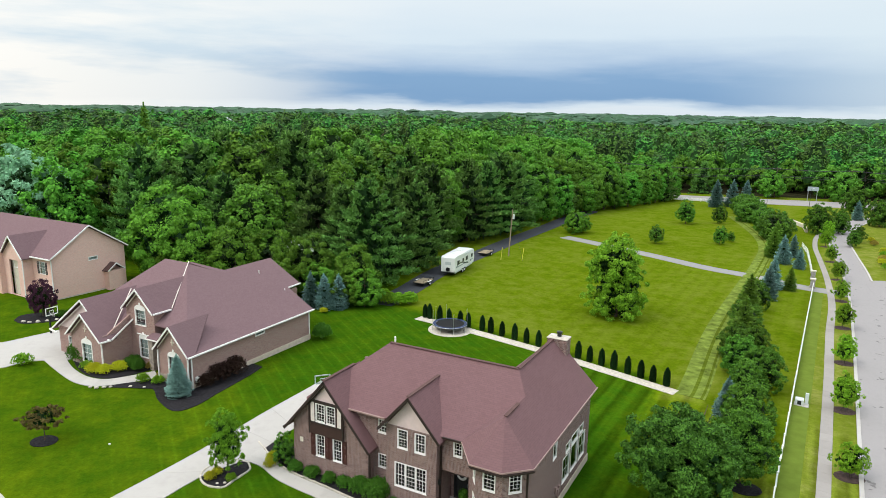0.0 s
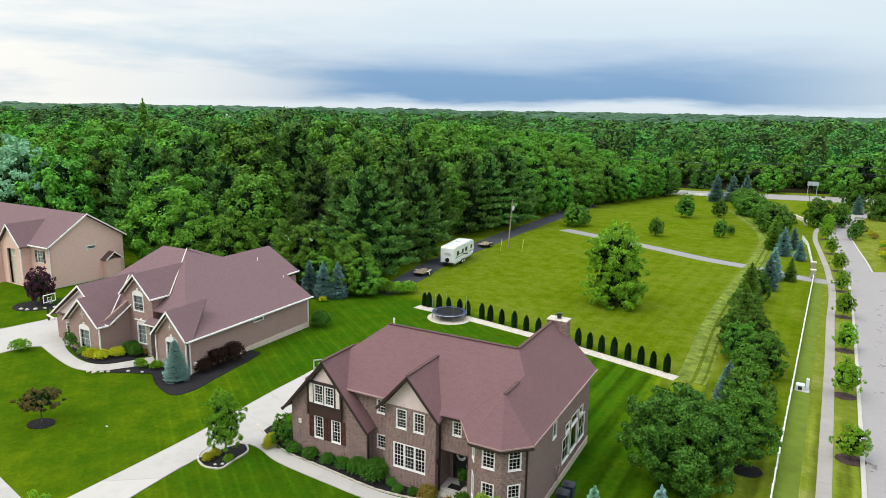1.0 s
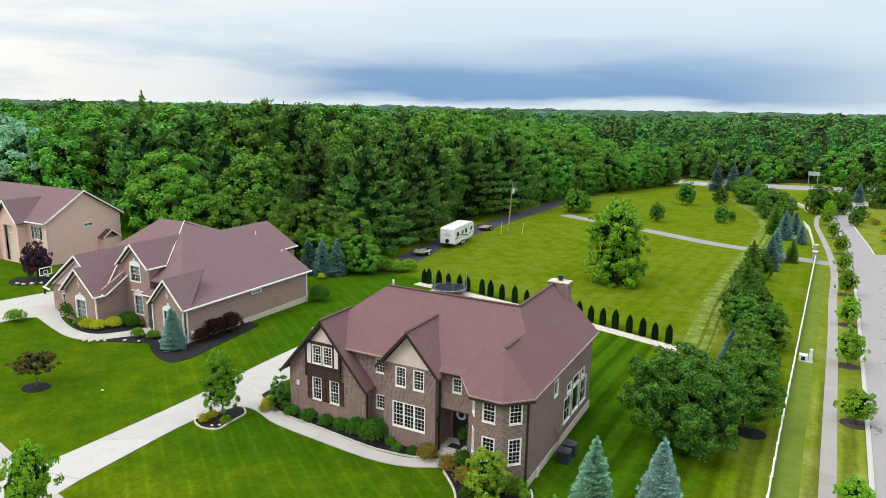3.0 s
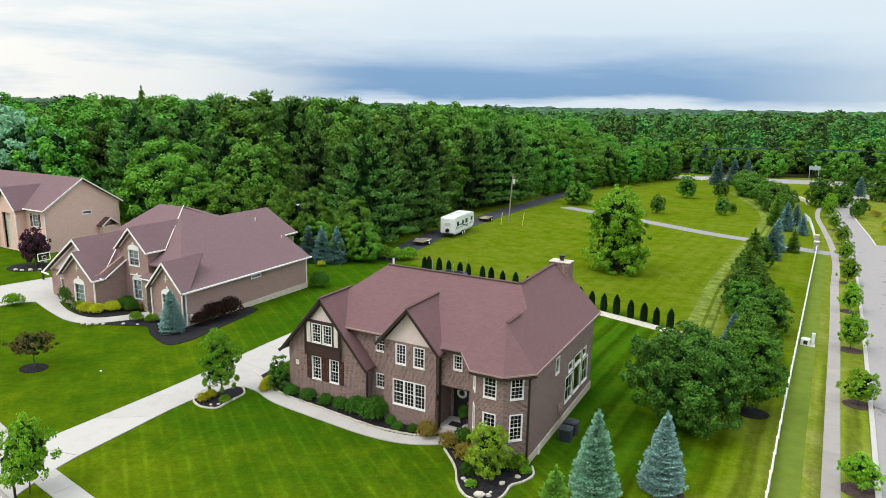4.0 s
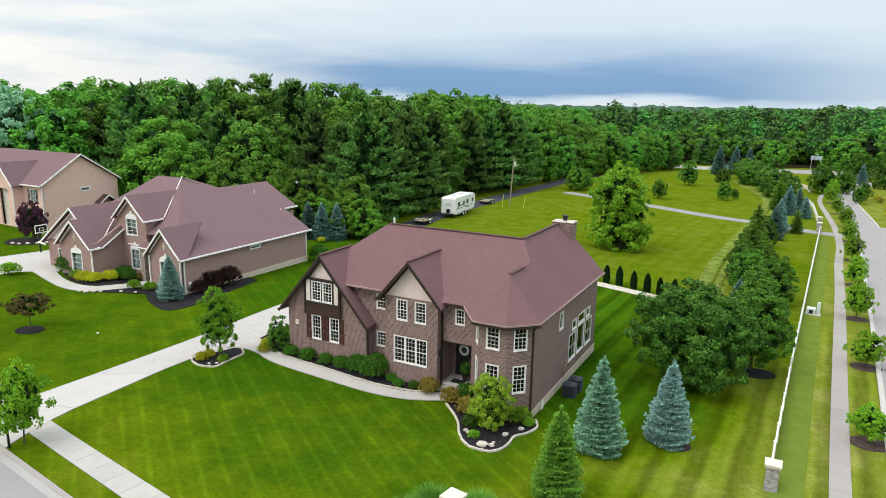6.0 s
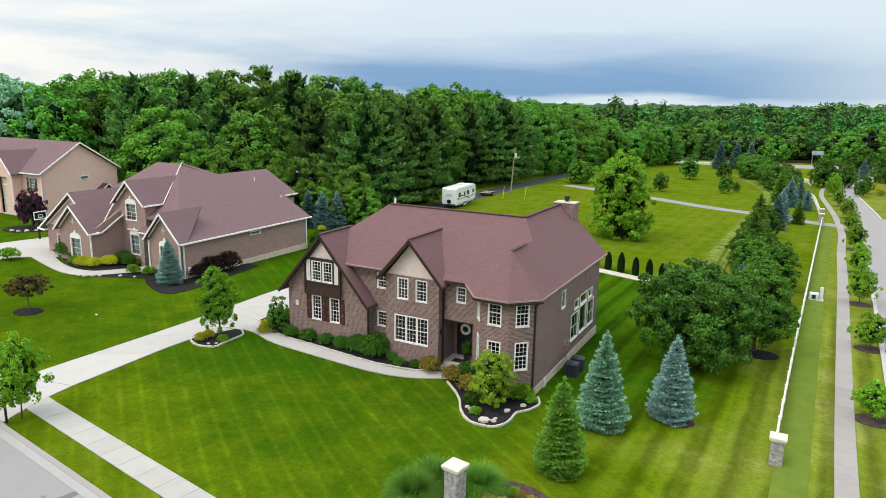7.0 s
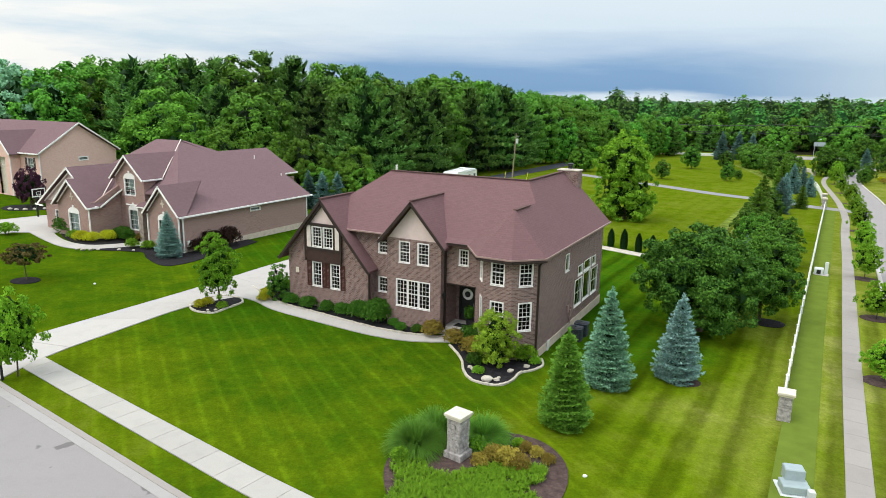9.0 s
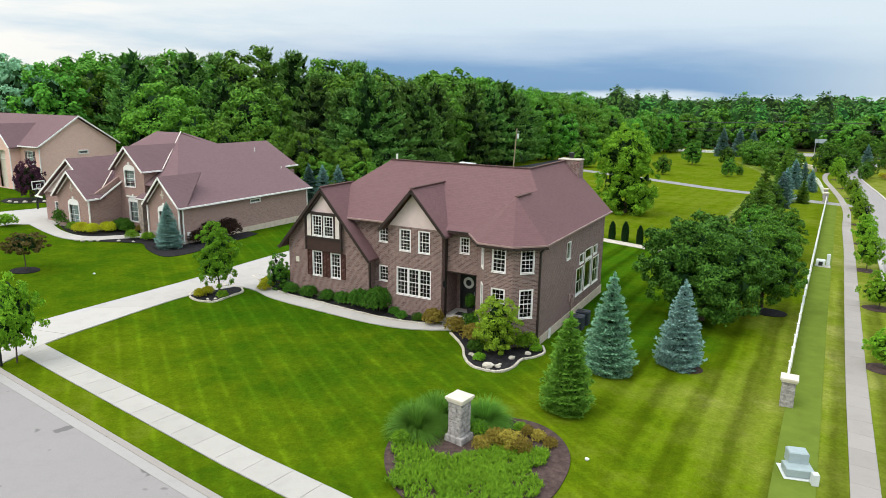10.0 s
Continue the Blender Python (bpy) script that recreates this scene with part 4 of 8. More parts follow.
    for k in range(n):
        a0, a1 = 2 * math.pi * k / n, 2 * math.pi * (k + 1) / n
        for r0, r1, y0, y1 in ((0.20, 0.30, 2.90, 2.86), (0.30, 0.38, 2.86, 2.90)):
            wr.face([(-5.76 + r0 * math.cos(a0), y0, 2.1 + r0 * math.sin(a0)), (-5.76 + r0 * math.cos(a1), y0, 2.1 + r0 * math.sin(a1)),
                     (-5.76 + r1 * math.cos(a1), y1, 2.1 + r1 * math.sin(a1)), (-5.76 + r1 * math.cos(a0), y1, 2.1 + r1 * math.sin(a0))])
    wreath = solid("wreath", wr, FENCE_WHITE, "white and grey wreath hanging on the dark door", "wreath", m=HOUSE)
    st = Build().bevel_box(-6.75, 1.2, zb, -4.3, 3.0, 0.3, 0.02).bevel_box(-6.75, 0.75, zb, -4.5, 1.2, 0.15, 0.02)
    solid("front_step", st, CONCRETE, "pale concrete porch slab and step before the door", "step", m=HOUSE)
    mat_b = Build().bevel_box(-6.1, 1.6, 0.302, -5.2, 2.2, 0.325, 0.008)
    solid("door_mat", mat_b, RUBBER, "dark door mat on the porch slab", "door mat", m=HOUSE)
    lamp = Build().bevel_box(-6.595, 0.98, 2.15, -6.43, 1.12, 2.5, 0.02).box(-6.62, 1.02, 2.5, -6.45, 1.08, 2.56)
    part("wall_lantern", lamp, DARK, H, "black wall lantern")
    # corner bay of three faces
    bay = [(-4.45, 1.3), (-2.9, -1.05), (-1.2, -1.05), (0.0, 0.15)]
    for k, (a, c) in enumerate(zip(bay, bay[1:])):
        ln = math.dist(a, c)
        mid, ww = (ln / 2, 0.78) if k else (ln - 0.75, 0.7)
        hs = [(mid - ww / 2, 4.2, mid + ww / 2, 5.68), (mid - ww / 2, 1.6, mid + ww / 2, 3.22)]
        W("wall", wall_panel(a, c, zb, 5.74, hs))
        for h in hs:
            window(H, a, c, h, 3 if k else 1, (3, 3) if k else (1, 1))
    # side wall with the great-room windows
    s0, s1 = (0.0, 0.15), (0.0, 13.4)
    g = lambda v0, z0, v1, z1: (v0 - 0.15, z0, v1 - 0.15, z1)
    hs = [g(4.72, 3.95, 5.42, 5.03), g(7.0, 1.05, 8.5, 2.85), g(8.85, 1.05, 10.45, 2.95), g(10.8, 1.0, 12.3, 2.85),
          g(7.55, 3.1, 8.5, 3.72), g(8.85, 3.1, 10.45, 3.78), g(10.8, 3.1, 11.7, 3.72)]
    W("wall", wall_panel(s0, s1, zb, 5.74, hs))
    window(H, s0, s1, hs[0], 1, (1,))
    window(H, s0, s1, hs[1], 2, (1, 1))
    window(H, s0, s1, hs[2], 1, (1,))
    window(H, s0, s1, hs[3], 2, (1, 1))
    for h in hs[4:]:
        window(H, s0, s1, h, 1, (1,))
    part("foundation", Build().box(-0.05, 0.2, -1.2, 0.05, 13.5, 0.32), FOUNDATION, H, "cream concrete foundation band")
    W("wall", wall_panel((-0.2, 13.4), (-6.3, 13.4), zb, 5.74))
    W("wall", gable_wall([(0, 13.4, 5.74), (-6.3, 13.4, 5.74), (-3.15, 13.4, 8.9)], (-1, 0)))
    W("wall", wall_panel((-6.3, 13.4), (-6.3, 10.35), zb, 5.74))
    W("wall", wall_panel((-6.3, 10.35), (-18.75, 10.35), zb, 5.74))
    part("house_sign", Build().bevel_box(-18.12, 0.85, 2.35, -17.86, 0.895, 2.72, 0.01), LIMESTONE, H, "pale wall plaque")
    # roofs
    R = lambda pts, t=0.16: Build().slab(pts, t)
    J, L = (-3.15, 6.0, 9.30), (-13.5, 6.0, 9.30)
    E = 5.82
    roof = part("roof", R([(-17.7, 1.2, E), (0.35, 1.2, E), J, L]), SHINGLE, H, "brown shingle front slope")
    part("roof", R([(0.35, 1.2, E), (0.35, 13.75, E), (-3.15, 13.75, 9.30), J]), SHINGLE, H)
    part("roof", R([J, (-3.15, 13.75, 9.30), (-6.65, 13.75, E), (-6.65, 6.4, E)]), SHINGLE, H)
    part("roof", R([L, J, (-3.15, 10.8, E), (-17.7, 10.8, E)]), SHINGLE, H)
    part("roof", R([(-17.7, 10.8, E), (-17.7, 1.2, E), L]), SHINGLE, H)
    # garage roof
    part("roof", R([(-19.35, 0.5, 3.4), (-15.6, 0.5, 7.75), (-15.6, 4.6, 7.75), (-17.2, 10.8, 5.894), (-19.35, 10.8, 3.4)]), SHINGLE, H)
    part("roof", R([(-15.6, 0.5, 7.75), (-11.75, 0.5, 3.284), (-11.75, 1.6, 3.284), (-15.6, 1.6, 7.75)]), SHINGLE, H)
    part("roof", R([(-15.6, 1.6, 7.75), (-13.9, 1.6, 5.778), (-15.6, 5.0, 7.75)]), SHINGLE, H)
    # middle gable roof
    part("roof", R([(-10.95, 0.3, 5.52), (-8.55, 0.3, 8.22), (-8.55, 5.2, 8.22), (-10.95, 1.75, 5.52)]), SHINGLE, H)
    part("roof", R([(-8.55, 0.3, 8.22), (-6.15, 0.3, 5.52), (-6.15, 1.75, 5.52), (-8.55, 5.2, 8.22)]), SHINGLE, H)
    # bay roof
    e1, e2, e3, c = (-4.85, 0.85, E), (-3.2, -1.42, E), (-1.1, -1.42, E), (0.36, 0.0, E)
    P0, P1 = (-2.0, 1.0, 8.15), (-2.0, 4.9, 8.15)
    for tri in ((e1, e2, P0), (e2, e3, P0), (e3, c, P0), (c, (0.36, 4.9, E), P1, P0), (P0, P1, (-4.85, 1.3, E), e1)):
        part("roof", R(tri, 0.12), SHINGLE, H)
    part("roof", R([(-6.9, 0.82, E - 0.03), (-4.7, 0.82, E - 0.03), (-4.7, 1.5, E + 0.2), (-6.9, 1.5, E + 0.2)]), SHINGLE, H)
    for a, b2 in ((L, J), (J, (-3.15, 13.0, 9.30)), ((-15.6, 0.5, 7.75), (-15.6, 4.3, 7.75)), ((-8.55, 0.3, 8.22), (-8.55, 4.7, 8.22)), ((-2.0, 1.05, 8.15), (-2.0, 3.2, 8.15))):
        ridge_cap(H, a, b2, CAP_BROWN)
    # rake boards and gutters
    for a, b2 in (((-15.6, 0.48, 7.7), (-19.38, 0.48, 3.32)), ((-15.6, 0.48, 7.7), (-11.72, 0.48, 3.2)), ((-8.55, 0.28, 8.17), (-10.98, 0.28, 5.45)), ((-8.55, 0.28, 8.17), (-6.12, 0.28, 5.45))):
        part("rake_board", Build().beam(a, b2, 0.06, 0.17), BROWN_TRIM, H)
    for a, b2 in (((-15.6, 0.72, 7.42), (-17.15, 0.72, 5.62)), ((-15.6, 0.72, 7.42), (-14.05, 0.72, 5.62))):
        part("rake_board", Build().beam(a, b2, 0.34, 0.10), BROWN_TRIM, H)
    for a, b2, w in (((-14.1, 1.15, E), (-10.9, 1.15, E), GUTTER), ((-6.2, 0.78, E), (-4.85, 0.8, E), BROWN_TRIM), (e1, e2, GUTTER), (e2, e3, GUTTER), (e3, c, GUTTER), (c, (0.38, 13.8, E), GUTTER), ((-19.42, 0.5, 3.4), (-19.42, 10.8, 3.4), BROWN_TRIM)):
        part("gutter", Build().beam(a, b2, 0.10, 0.10), w, H)
    for a, b2 in ((e1, e2), (e2, e3), (e3, c)):
        part("fascia", Build().beam((a[0] * 0.97, a[1] + 0.05, E - 0.14), (b2[0] * 0.97, b2[1] + 0.05, E - 0.14), 0.3, 0.1), BROWN_TRIM, H)
    part("rake_board", Build().beam((0.3, 13.78, E), (-3.15, 13.78, 9.28), 0.06, 0.2), BROWN_TRIM, H)
    downspout(H, (-0.03, 0.08), -0.4, 5.4, BROWN_TRIM, (0.3, 0.0))
    downspout(H, (-12.05, 0.98), -0.3, 3.0, BROWN_TRIM)
    downspout(H, (-6.53, 1.22), -0.3, 5.5, BROWN_TRIM)
    b = Build().bevel_box(-14.55, 1.05, 5.78, -14.25, 1.3, 6.0, 0.04)
    part("flood_light", b, FENCE_WHITE, H, "white twin floodlight under the eave")
    # chimney
    ch = part("chimney", Build().box(-3.55, 12.95, 6.0, -2.0, 13.95, 9.35), BRICK, H, "brown brick chimney with stone cap")
    part("cap", Build().bevel_box(-3.60, 12.90, 9.35, -1.95, 14.00, 9.45, 0.03), PALE_STONE, ch)
    part("flue", Build().lathe([(0.17, 9.5), (0.17, 9.72), (0.23, 9.74), (0.23, 9.86), (0.05, 9.9)], 12, -2.75, 13.45), DARK, ch)
    part("vent_pipe", Build().tube((-13.3, 6.35, 9.0), (-13.3, 6.35, 9.68), 0.07), WHITE, H)
    # meter and pipes on the side wall
    b = Build()
    for y in (1.75, 1.95):
        b.tube((0.1, y, -0.5), (0.1, y, 0.42), 0.05)
    part("vent_pipe", b, FENCE_WHITE, H, "white plastic vent pipes")
    b = Build()
    for y, z in ((5.4, 1.6), (5.9, 1.2), (6.2, 1.35)):
        b.bevel_box(0.0, y, z - 0.5, 0.12, y + 0.22, z, 0.02)
    b.tube((0.08, 6.0, 0.3), (0.08, 6.0, 1.0), 0.03)
    part("meter_box", b, GUTTER, H, "brown-grey electricity meter boxes")


def build_condensers():
    for k, (x, y) in enumerate(((0.95, 4.55), (1.0, 5.65))):
        m = HOUSE @ pose(x, y, -0.32)
        c = thing("air_conditioner", m, "dark grey outdoor air-conditioning unit on a pad beside the house", "air conditioner", "air conditioners")
        part("pad", Build().bevel_box(-0.5, -0.5, -0.1, 0.5, 0.5, 0.05, 0.02), CONCRETE, c)
        ring = [(0.42 * math.copysign(abs(math.cos(q)) ** 0.4, math.cos(q)), 0.42 * math.copysign(abs(math.sin(q)) ** 0.4, math.sin(q))) for q in np.linspace(0, 2 * math.pi, 28, endpoint=False)]
        loop = lambda z, k: [(x0 * k, y0 * k, z) for x0, y0 in ring]
        part("body", Build().prism(loop(0.05, 0.96), loop(0.86, 0.96)), RUBBER_DARK, c)
        for i in range(11):
            part("louvre", Build().prism(loop(0.1 + i * 0.07, 1.0), loop(0.13 + i * 0.07, 1.0)), CONDENSER, c)
        part("top", Build().prism(loop(0.861, 1.03), loop(0.91, 1.03)), CONDENSER, c)
        part("fan_guard", Build().lathe([(0.36, 0.912), (0.36, 0.93), (0.2, 0.965), (0.03, 0.97)], 18), RUBBER_DARK, c)
        part("hub", Build().lathe([(0.09, 0.97), (0.09, 1.0), (0.05, 1.01)], 12), CONDENSER, c)


build_main_house()
build_condensers()


# ---- the neighbouring houses ----
def build_neighbour():
    """Mauve brick house with white trim; origin at its right front eave corner."""
    at = HOUSE @ pose(-35.4, 5.7, 0)
    H = thing("house", at, "mauve brick one-and-a-half-storey house with white trim and grey-brown roof", "house")
    W = lambda b, mat=BRICK_MAUVE, label="": part("wall", b, mat, H, label)
    zb, E = -0.6, 3.78
    # right side wall
    s0, s1 = (-0.35, 0.5), (-0.35, 17.8)
    hs = [(8.7, 3.12, 10.0, 3.42)]
    W(wall_panel(s0, s1, zb, E - 0.1, hs))
    window(H, s0, s1, hs[0], 1, (1,), case=0.08, behind=BLIND)
    part("foundation", Build().box(-0.4, 0.6, -1.0, -0.28, 17.9, 0.82), FOUNDATION, H, "cream concrete foundation band")
    # right front gable
    f0, f1 = (-4.35, 0.5), (-0.35, 0.5)
    hf = [(1.3, 1.55, 2.75, 3.3)]
    W(wall_panel(f0, f1, zb, 3.95, hf))
    window(H, f0, f1, hf[0], 2, (2, 2), arch=True, case=0.09, behind=BLIND)
    part("stone_base", Build().box(-4.4, 0.42, zb, -0.3, 0.5, 1.35), STONE, H, "rubble stone base course")
    W(gable_wall([(-4.35, 0.5, 3.95), (-0.35, 0.5, 3.95), (-2.4, 0.5, 6.1)], (1, 0)))
    W(wall_panel((-4.35, 2.3), (-4.35, 0.7), zb, 4.0))
    b = Build()
    for a, c in (((-0.2, 0), (0.2, 0)), ((0, -0.3), (0, 0.3))):
        b.box(-2.4 + a[0] - 0.05, 0.44, 4.75 + a[1] - 0.05, -2.4 + c[0] + 0.05, 0.497, 4.75 + c[1] + 0.05)
    part("gable_ornament", b, LIMESTONE, H, "pale cross-shaped gable ornament")
    # entry court wall with lower and dormer windows
    d0, d1 = (-11.1, 2.3), (-4.35, 2.3)
    hd = [(1.75, 1.45, 2.95, 3.4), (1.4, 4.8, 2.8, 6.4)]
    W(wall_panel(d0, (-7.0, 2.3), zb, 6.45, hd))
    W(wall_panel((-7.0, 2.3), d1, zb, 4.3, [(0.7, 0.6, 1.9, 3.1)]))
    window(H, d0, (-7.0, 2.3), hd[0], 2, (2, 2), arch=True, case=0.09, behind=BLIND)
    window(H, d0, (-7.0, 2.3), hd[1], 2, (2, 2), arch=True, case=0.09, behind=BLIND)
    W(gable_wall([(-11.1, 2.3, 6.45), (-7.0, 2.3, 6.45), (-9.05, 2.3, 8.4)], (1, 0)))
    W(wall_panel((-7.0, 2.5), (-7.0, 5.0), 3.0, 6.45))
    W(wall_panel((-11.1, 5.0), (-11.1, 2.5), 3.0, 6.45))
    # stone porch pier, dark porch
    part("porch_pier", Build().bevel_box(-7.3, 1.65, zb, -6.7, 2.3, 3.85, 0.03), STONE, H, "rubble stone porch pier")
    part("door", Build().box(-6.3, 2.45, 0.6, -5.1, 2.5, 3.1), BROWN_PANEL, H, "dark brown porch door")
    part("porch_roof", Build().slab([(-7.4, 1.5, 3.95), (-4.2, 1.5, 3.95), (-4.2, 2.4, 4.35), (-7.4, 2.4, 4.35)]), SHINGLE_GREY, H)
    part("fascia", Build().beam((-9.6, 2.2, 3.95), (-7.4, 2.2, 3.95), 0.08, 0.1).beam((-7.4, 1.45, 3.95), (-4.4, 1.45, 3.95), 0.08, 0.1), WHITE, H)
    # left wing with two stepped gables
    a0, a1 = (-15.2, -1.1), (-10.55, -1.1)
    ha = [(1.65, 1.3, 3.1, 3.2)]
    W(wall_panel(a0, a1, zb, 4.0, ha))
    window(H, a0, a1, ha[0], 2, (2, 2), arch=True, case=0.09, behind=BLIND)
    part("stone_base", Build().box(-15.25, -1.18, zb, -10.45, -1.1, 1.1), STONE, H, "rubble stone base course")
    W(gable_wall([(-15.2, -1.1, 4.0), (-10.55, -1.1, 4.0), (-12.9, -1.1, 6.1)], (1, 0)))
    W(wall_panel((-10.55, -0.9), (-10.55, 2.3), zb, 4.3))
    W(gable_wall([(-10.55, -0.4, 4.3), (-10.55, 2.3, 4.3), (-10.55, 2.3, 5.7)], (0, 1)))
    part("stone_base", Build().box(-10.5, -1.1, zb, -10.42, 2.3, 1.1), STONE, H, "rubble stone base course")
    W(wall_panel((-15.2, -0.2), (-15.2, -0.9), zb, 4.0))
    W(wall_panel((-18.6, -0.2), (-15.2, -0.2), zb, 3.9, [(1.5, 1.5, 2.3, 3.0)]))
    window(H, (-18.6, -0.2), (-15.2, -0.2), (1.5, 1.5, 2.3, 3.0), 2, (2, 2), behind=BLIND)
    W(gable_wall([(-18.6, -0.2, 3.9), (-13.0, -0.2, 3.9), (-14.1, -0.2, 7.0)], (1, 0)), STUCCO)
    W(wall_panel((-18.6, 17.8), (-18.6, 0.0), zb, 3.7))
    W(wall_panel((-0.55, 17.8), (-18.6, 17.8), zb, 3.7))
    W(wall_panel((-3.9, 20.0), (-13.0, 20.0), zb, 4.3))
    W(gable_wall([(-3.9, 20.0, 4.3), (-13.0, 20.0, 4.3), (-8.4, 20.0, 7.9)], (-1, 0)))
    W(wall_panel((-3.9, 17.8), (-3.9, 20.0), zb, 5.4))
    b = Build()
    for a, c in (((-0.2, 0), (0.2, 0)), ((0, -0.3), (0, 0.3))):
        b.box(-12.9 + a[0] - 0.05, -1.16, 4.75 + a[1] - 0.05, -12.9 + c[0] + 0.05, -1.105, 4.75 + c[1] + 0.05)
    part("gable_ornament", b, LIMESTONE, H, "pale cross-shaped gable ornament")
    # roofs
    RF = lambda pts, t=0.15: part("roof", Build().slab(pts, t), SHINGLE_GREY, H)
    sl = 0.56
    zr = lambda x: E + sl * -x
    RF([(0, 0, E), (0, 18.2, E), (-3.7, 18.2, zr(-3.7)), (-3.7, 20.4, zr(-3.7)), (-8.3, 20.4, zr(-8.3)), (-8.3, 12.9, zr(-8.3)), (-10.4, 10.3, zr(-10.4)), (-10.4, 9.6, zr(-10.4))])
    RF([(-8.3, 20.4, zr(-8.3)), (-13.2, 20.4, 5.2), (-13.2, 12.0, 5.2), (-8.3, 12.0, zr(-8.3))])
    RF([(-19.0, -0.2, E), (-10.2, -0.2, E), (-10.2, 9.8, 9.63), (-14.0, 9.8, 9.63)])
    RF([(-10.2, 2.35, 5.206), (-2.52, 2.35, 5.206), (-10.4, 9.6, 9.612)])
    RF([(-14.0, 9.8, 9.63), (-10.2, 9.8, 9.63), (-8.3, 12.0, 8.4), (-8.3, 18.2, E + 1), (-19.0, 18.2, E)])
    RF([(-19.0, 18.2, E), (-19.0, -0.2, E), (-14.0, 9.8, 9.63)])
    # right gable roof
    RF([(-4.75, 0.1, 3.85), (-2.4, 0.1, 6.42), (-2.4, 4.6, 6.42), (-4.75, 2.6, 3.85)])
    RF([(-2.4, 0.1, 6.42), (-0.02, 0.1, 3.83), (-0.02, 1.0, 3.83), (-2.4, 5.0, 6.42)])
    # dormer roof
    RF([(-11.4, 1.9, 6.4), (-9.05, 1.9, 8.68), (-9.05, 8.4, 8.68), (-11.4, 5.0, 6.4)])
    RF([(-9.05, 1.9, 8.68), (-6.7, 1.9, 6.4), (-6.7, 4.1, 6.4), (-9.05, 8.6, 8.68)])
    # wing roofs
    RF([(-19.35, -0.6, 3.55), (-14.1, -0.6, 7.42), (-14.1, 6.0, 7.42), (-19.35, 1.5, 3.55)])
    RF([(-14.1, -0.6, 7.42), (-10.35, -0.6, 3.95), (-10.35, 0.2, 3.95), (-14.1, 6.0, 7.42)])
    RF([(-15.55, -1.5, 3.95), (-12.9, -1.5, 6.42), (-12.9, 0.8, 6.42), (-15.55, 0.8, 3.95)])
    RF([(-12.9, -1.5, 6.42), (-10.2, -1.5, 3.9), (-10.2, 0.4, 3.9), (-12.9, 0.8, 6.42)])
    # white rakes, gutters, valleys
    for a, b2 in (((-2.4, 0.07, 6.4), (-4.8, 0.07, 3.8)), ((-2.4, 0.07, 6.4), (0.02, 0.07, 3.78)), ((-9.05, 1.87, 8.66), (-11.45, 1.87, 6.35)), ((-9.05, 1.87, 8.66), (-6.65, 1.87, 6.35)),
                  ((-14.1, -0.63, 7.4), (-19.4, -0.63, 3.5)), ((-14.1, -0.63, 7.4), (-12.6, -0.63, 6.0)), ((-12.9, -1.53, 6.4), (-15.6, -1.53, 3.9)), ((-12.9, -1.53, 6.4), (-10.15, -1.53, 3.85))):
        part("rake_board", Build().beam(a, b2, 0.07, 0.15), WHITE, H)
    for a, b2 in (((-2.4, 0.3, 6.05), (-4.3, 0.3, 4.0)), ((-9.05, 2.1, 8.25), (-10.8, 2.1, 6.6)), ((-12.9, -1.3, 6.0), (-15.0, -1.3, 4.1)), ((-14.1, -0.4, 6.95), (-18.4, -0.4, 3.85))):
        part("soffit_board", Build().beam(a, b2, 0.08, 0.09), CREAM, H)
    for a, b2 in (((0.06, 0.1, E + 0.02), (0.06, 18.3, E + 0.02)), ((-6.63, 1.95, 6.42), (-6.6, 4.1, 6.42)), ((-10.6, -0.62, 3.97), (-9.9, -0.62, 3.97)), ((-10.15, -1.5, 3.9), (-9.9, -0.5, 3.95)),
                  ((-19.6, -0.6, 3.5), (-17.9, -0.95, 3.5)), ((-3.75, 20.5, 5.9), (-3.6, 18.2, 5.9))):
        part("gutter", Build().beam(a, b2, 0.13, 0.14), WHITE, H)
    part("rake_board", Build().beam((-10.16, -0.25, E + 0.06), (-10.16, 2.35, 5.36), 0.08, 0.12), WHITE, H)
    for a, b2 in (((-6.6, 4.15, 6.44), (-10.4, 9.9, 9.72)), ((-10.4, -0.3, 3.98), (-13.6, 4.9, 7.35))):
        part("valley_flashing", Build().beam((a[0], a[1], a[2] + 0.05), (b2[0], b2[1], b2[2] + 0.05), 0.09, 0.05), CREAM, H, "white metal valley flashing")
    part("trim_board", Build().box(-0.42, 17.72, zb, -0.3, 17.86, E - 0.1), WHITE, H)
    for p, z in (((-0.4, 0.42), 3.6), ((-0.28, 0.75), 3.7), ((-10.48, -1.16), 3.8), ((-4.42, 0.42), 3.7)):
        downspout(H, p, zb + 0.6, z, WHITE)
    part("meter_box", Build().bevel_box(-0.33, 1.1, 0.95, -0.12, 1.45, 1.5, 0.03), FENCE_WHITE, H, "white meter box")
    part("roof_vent", Build().lathe([(0.28, 7.25), (0.28, 7.6), (0.36, 7.62), (0.3, 7.75), (0.05, 7.8)], 14, -8.0, 17.6), STEEL, H, "round metal roof vent")
    part("vent_pipe", Build().tube((-6.6, 16.6, 7.3), (-6.6, 16.6, 7.85), 0.06).tube((-3.5, 17.4, 5.6), (-3.5, 17.4, 5.95), 0.06), WHITE, H)


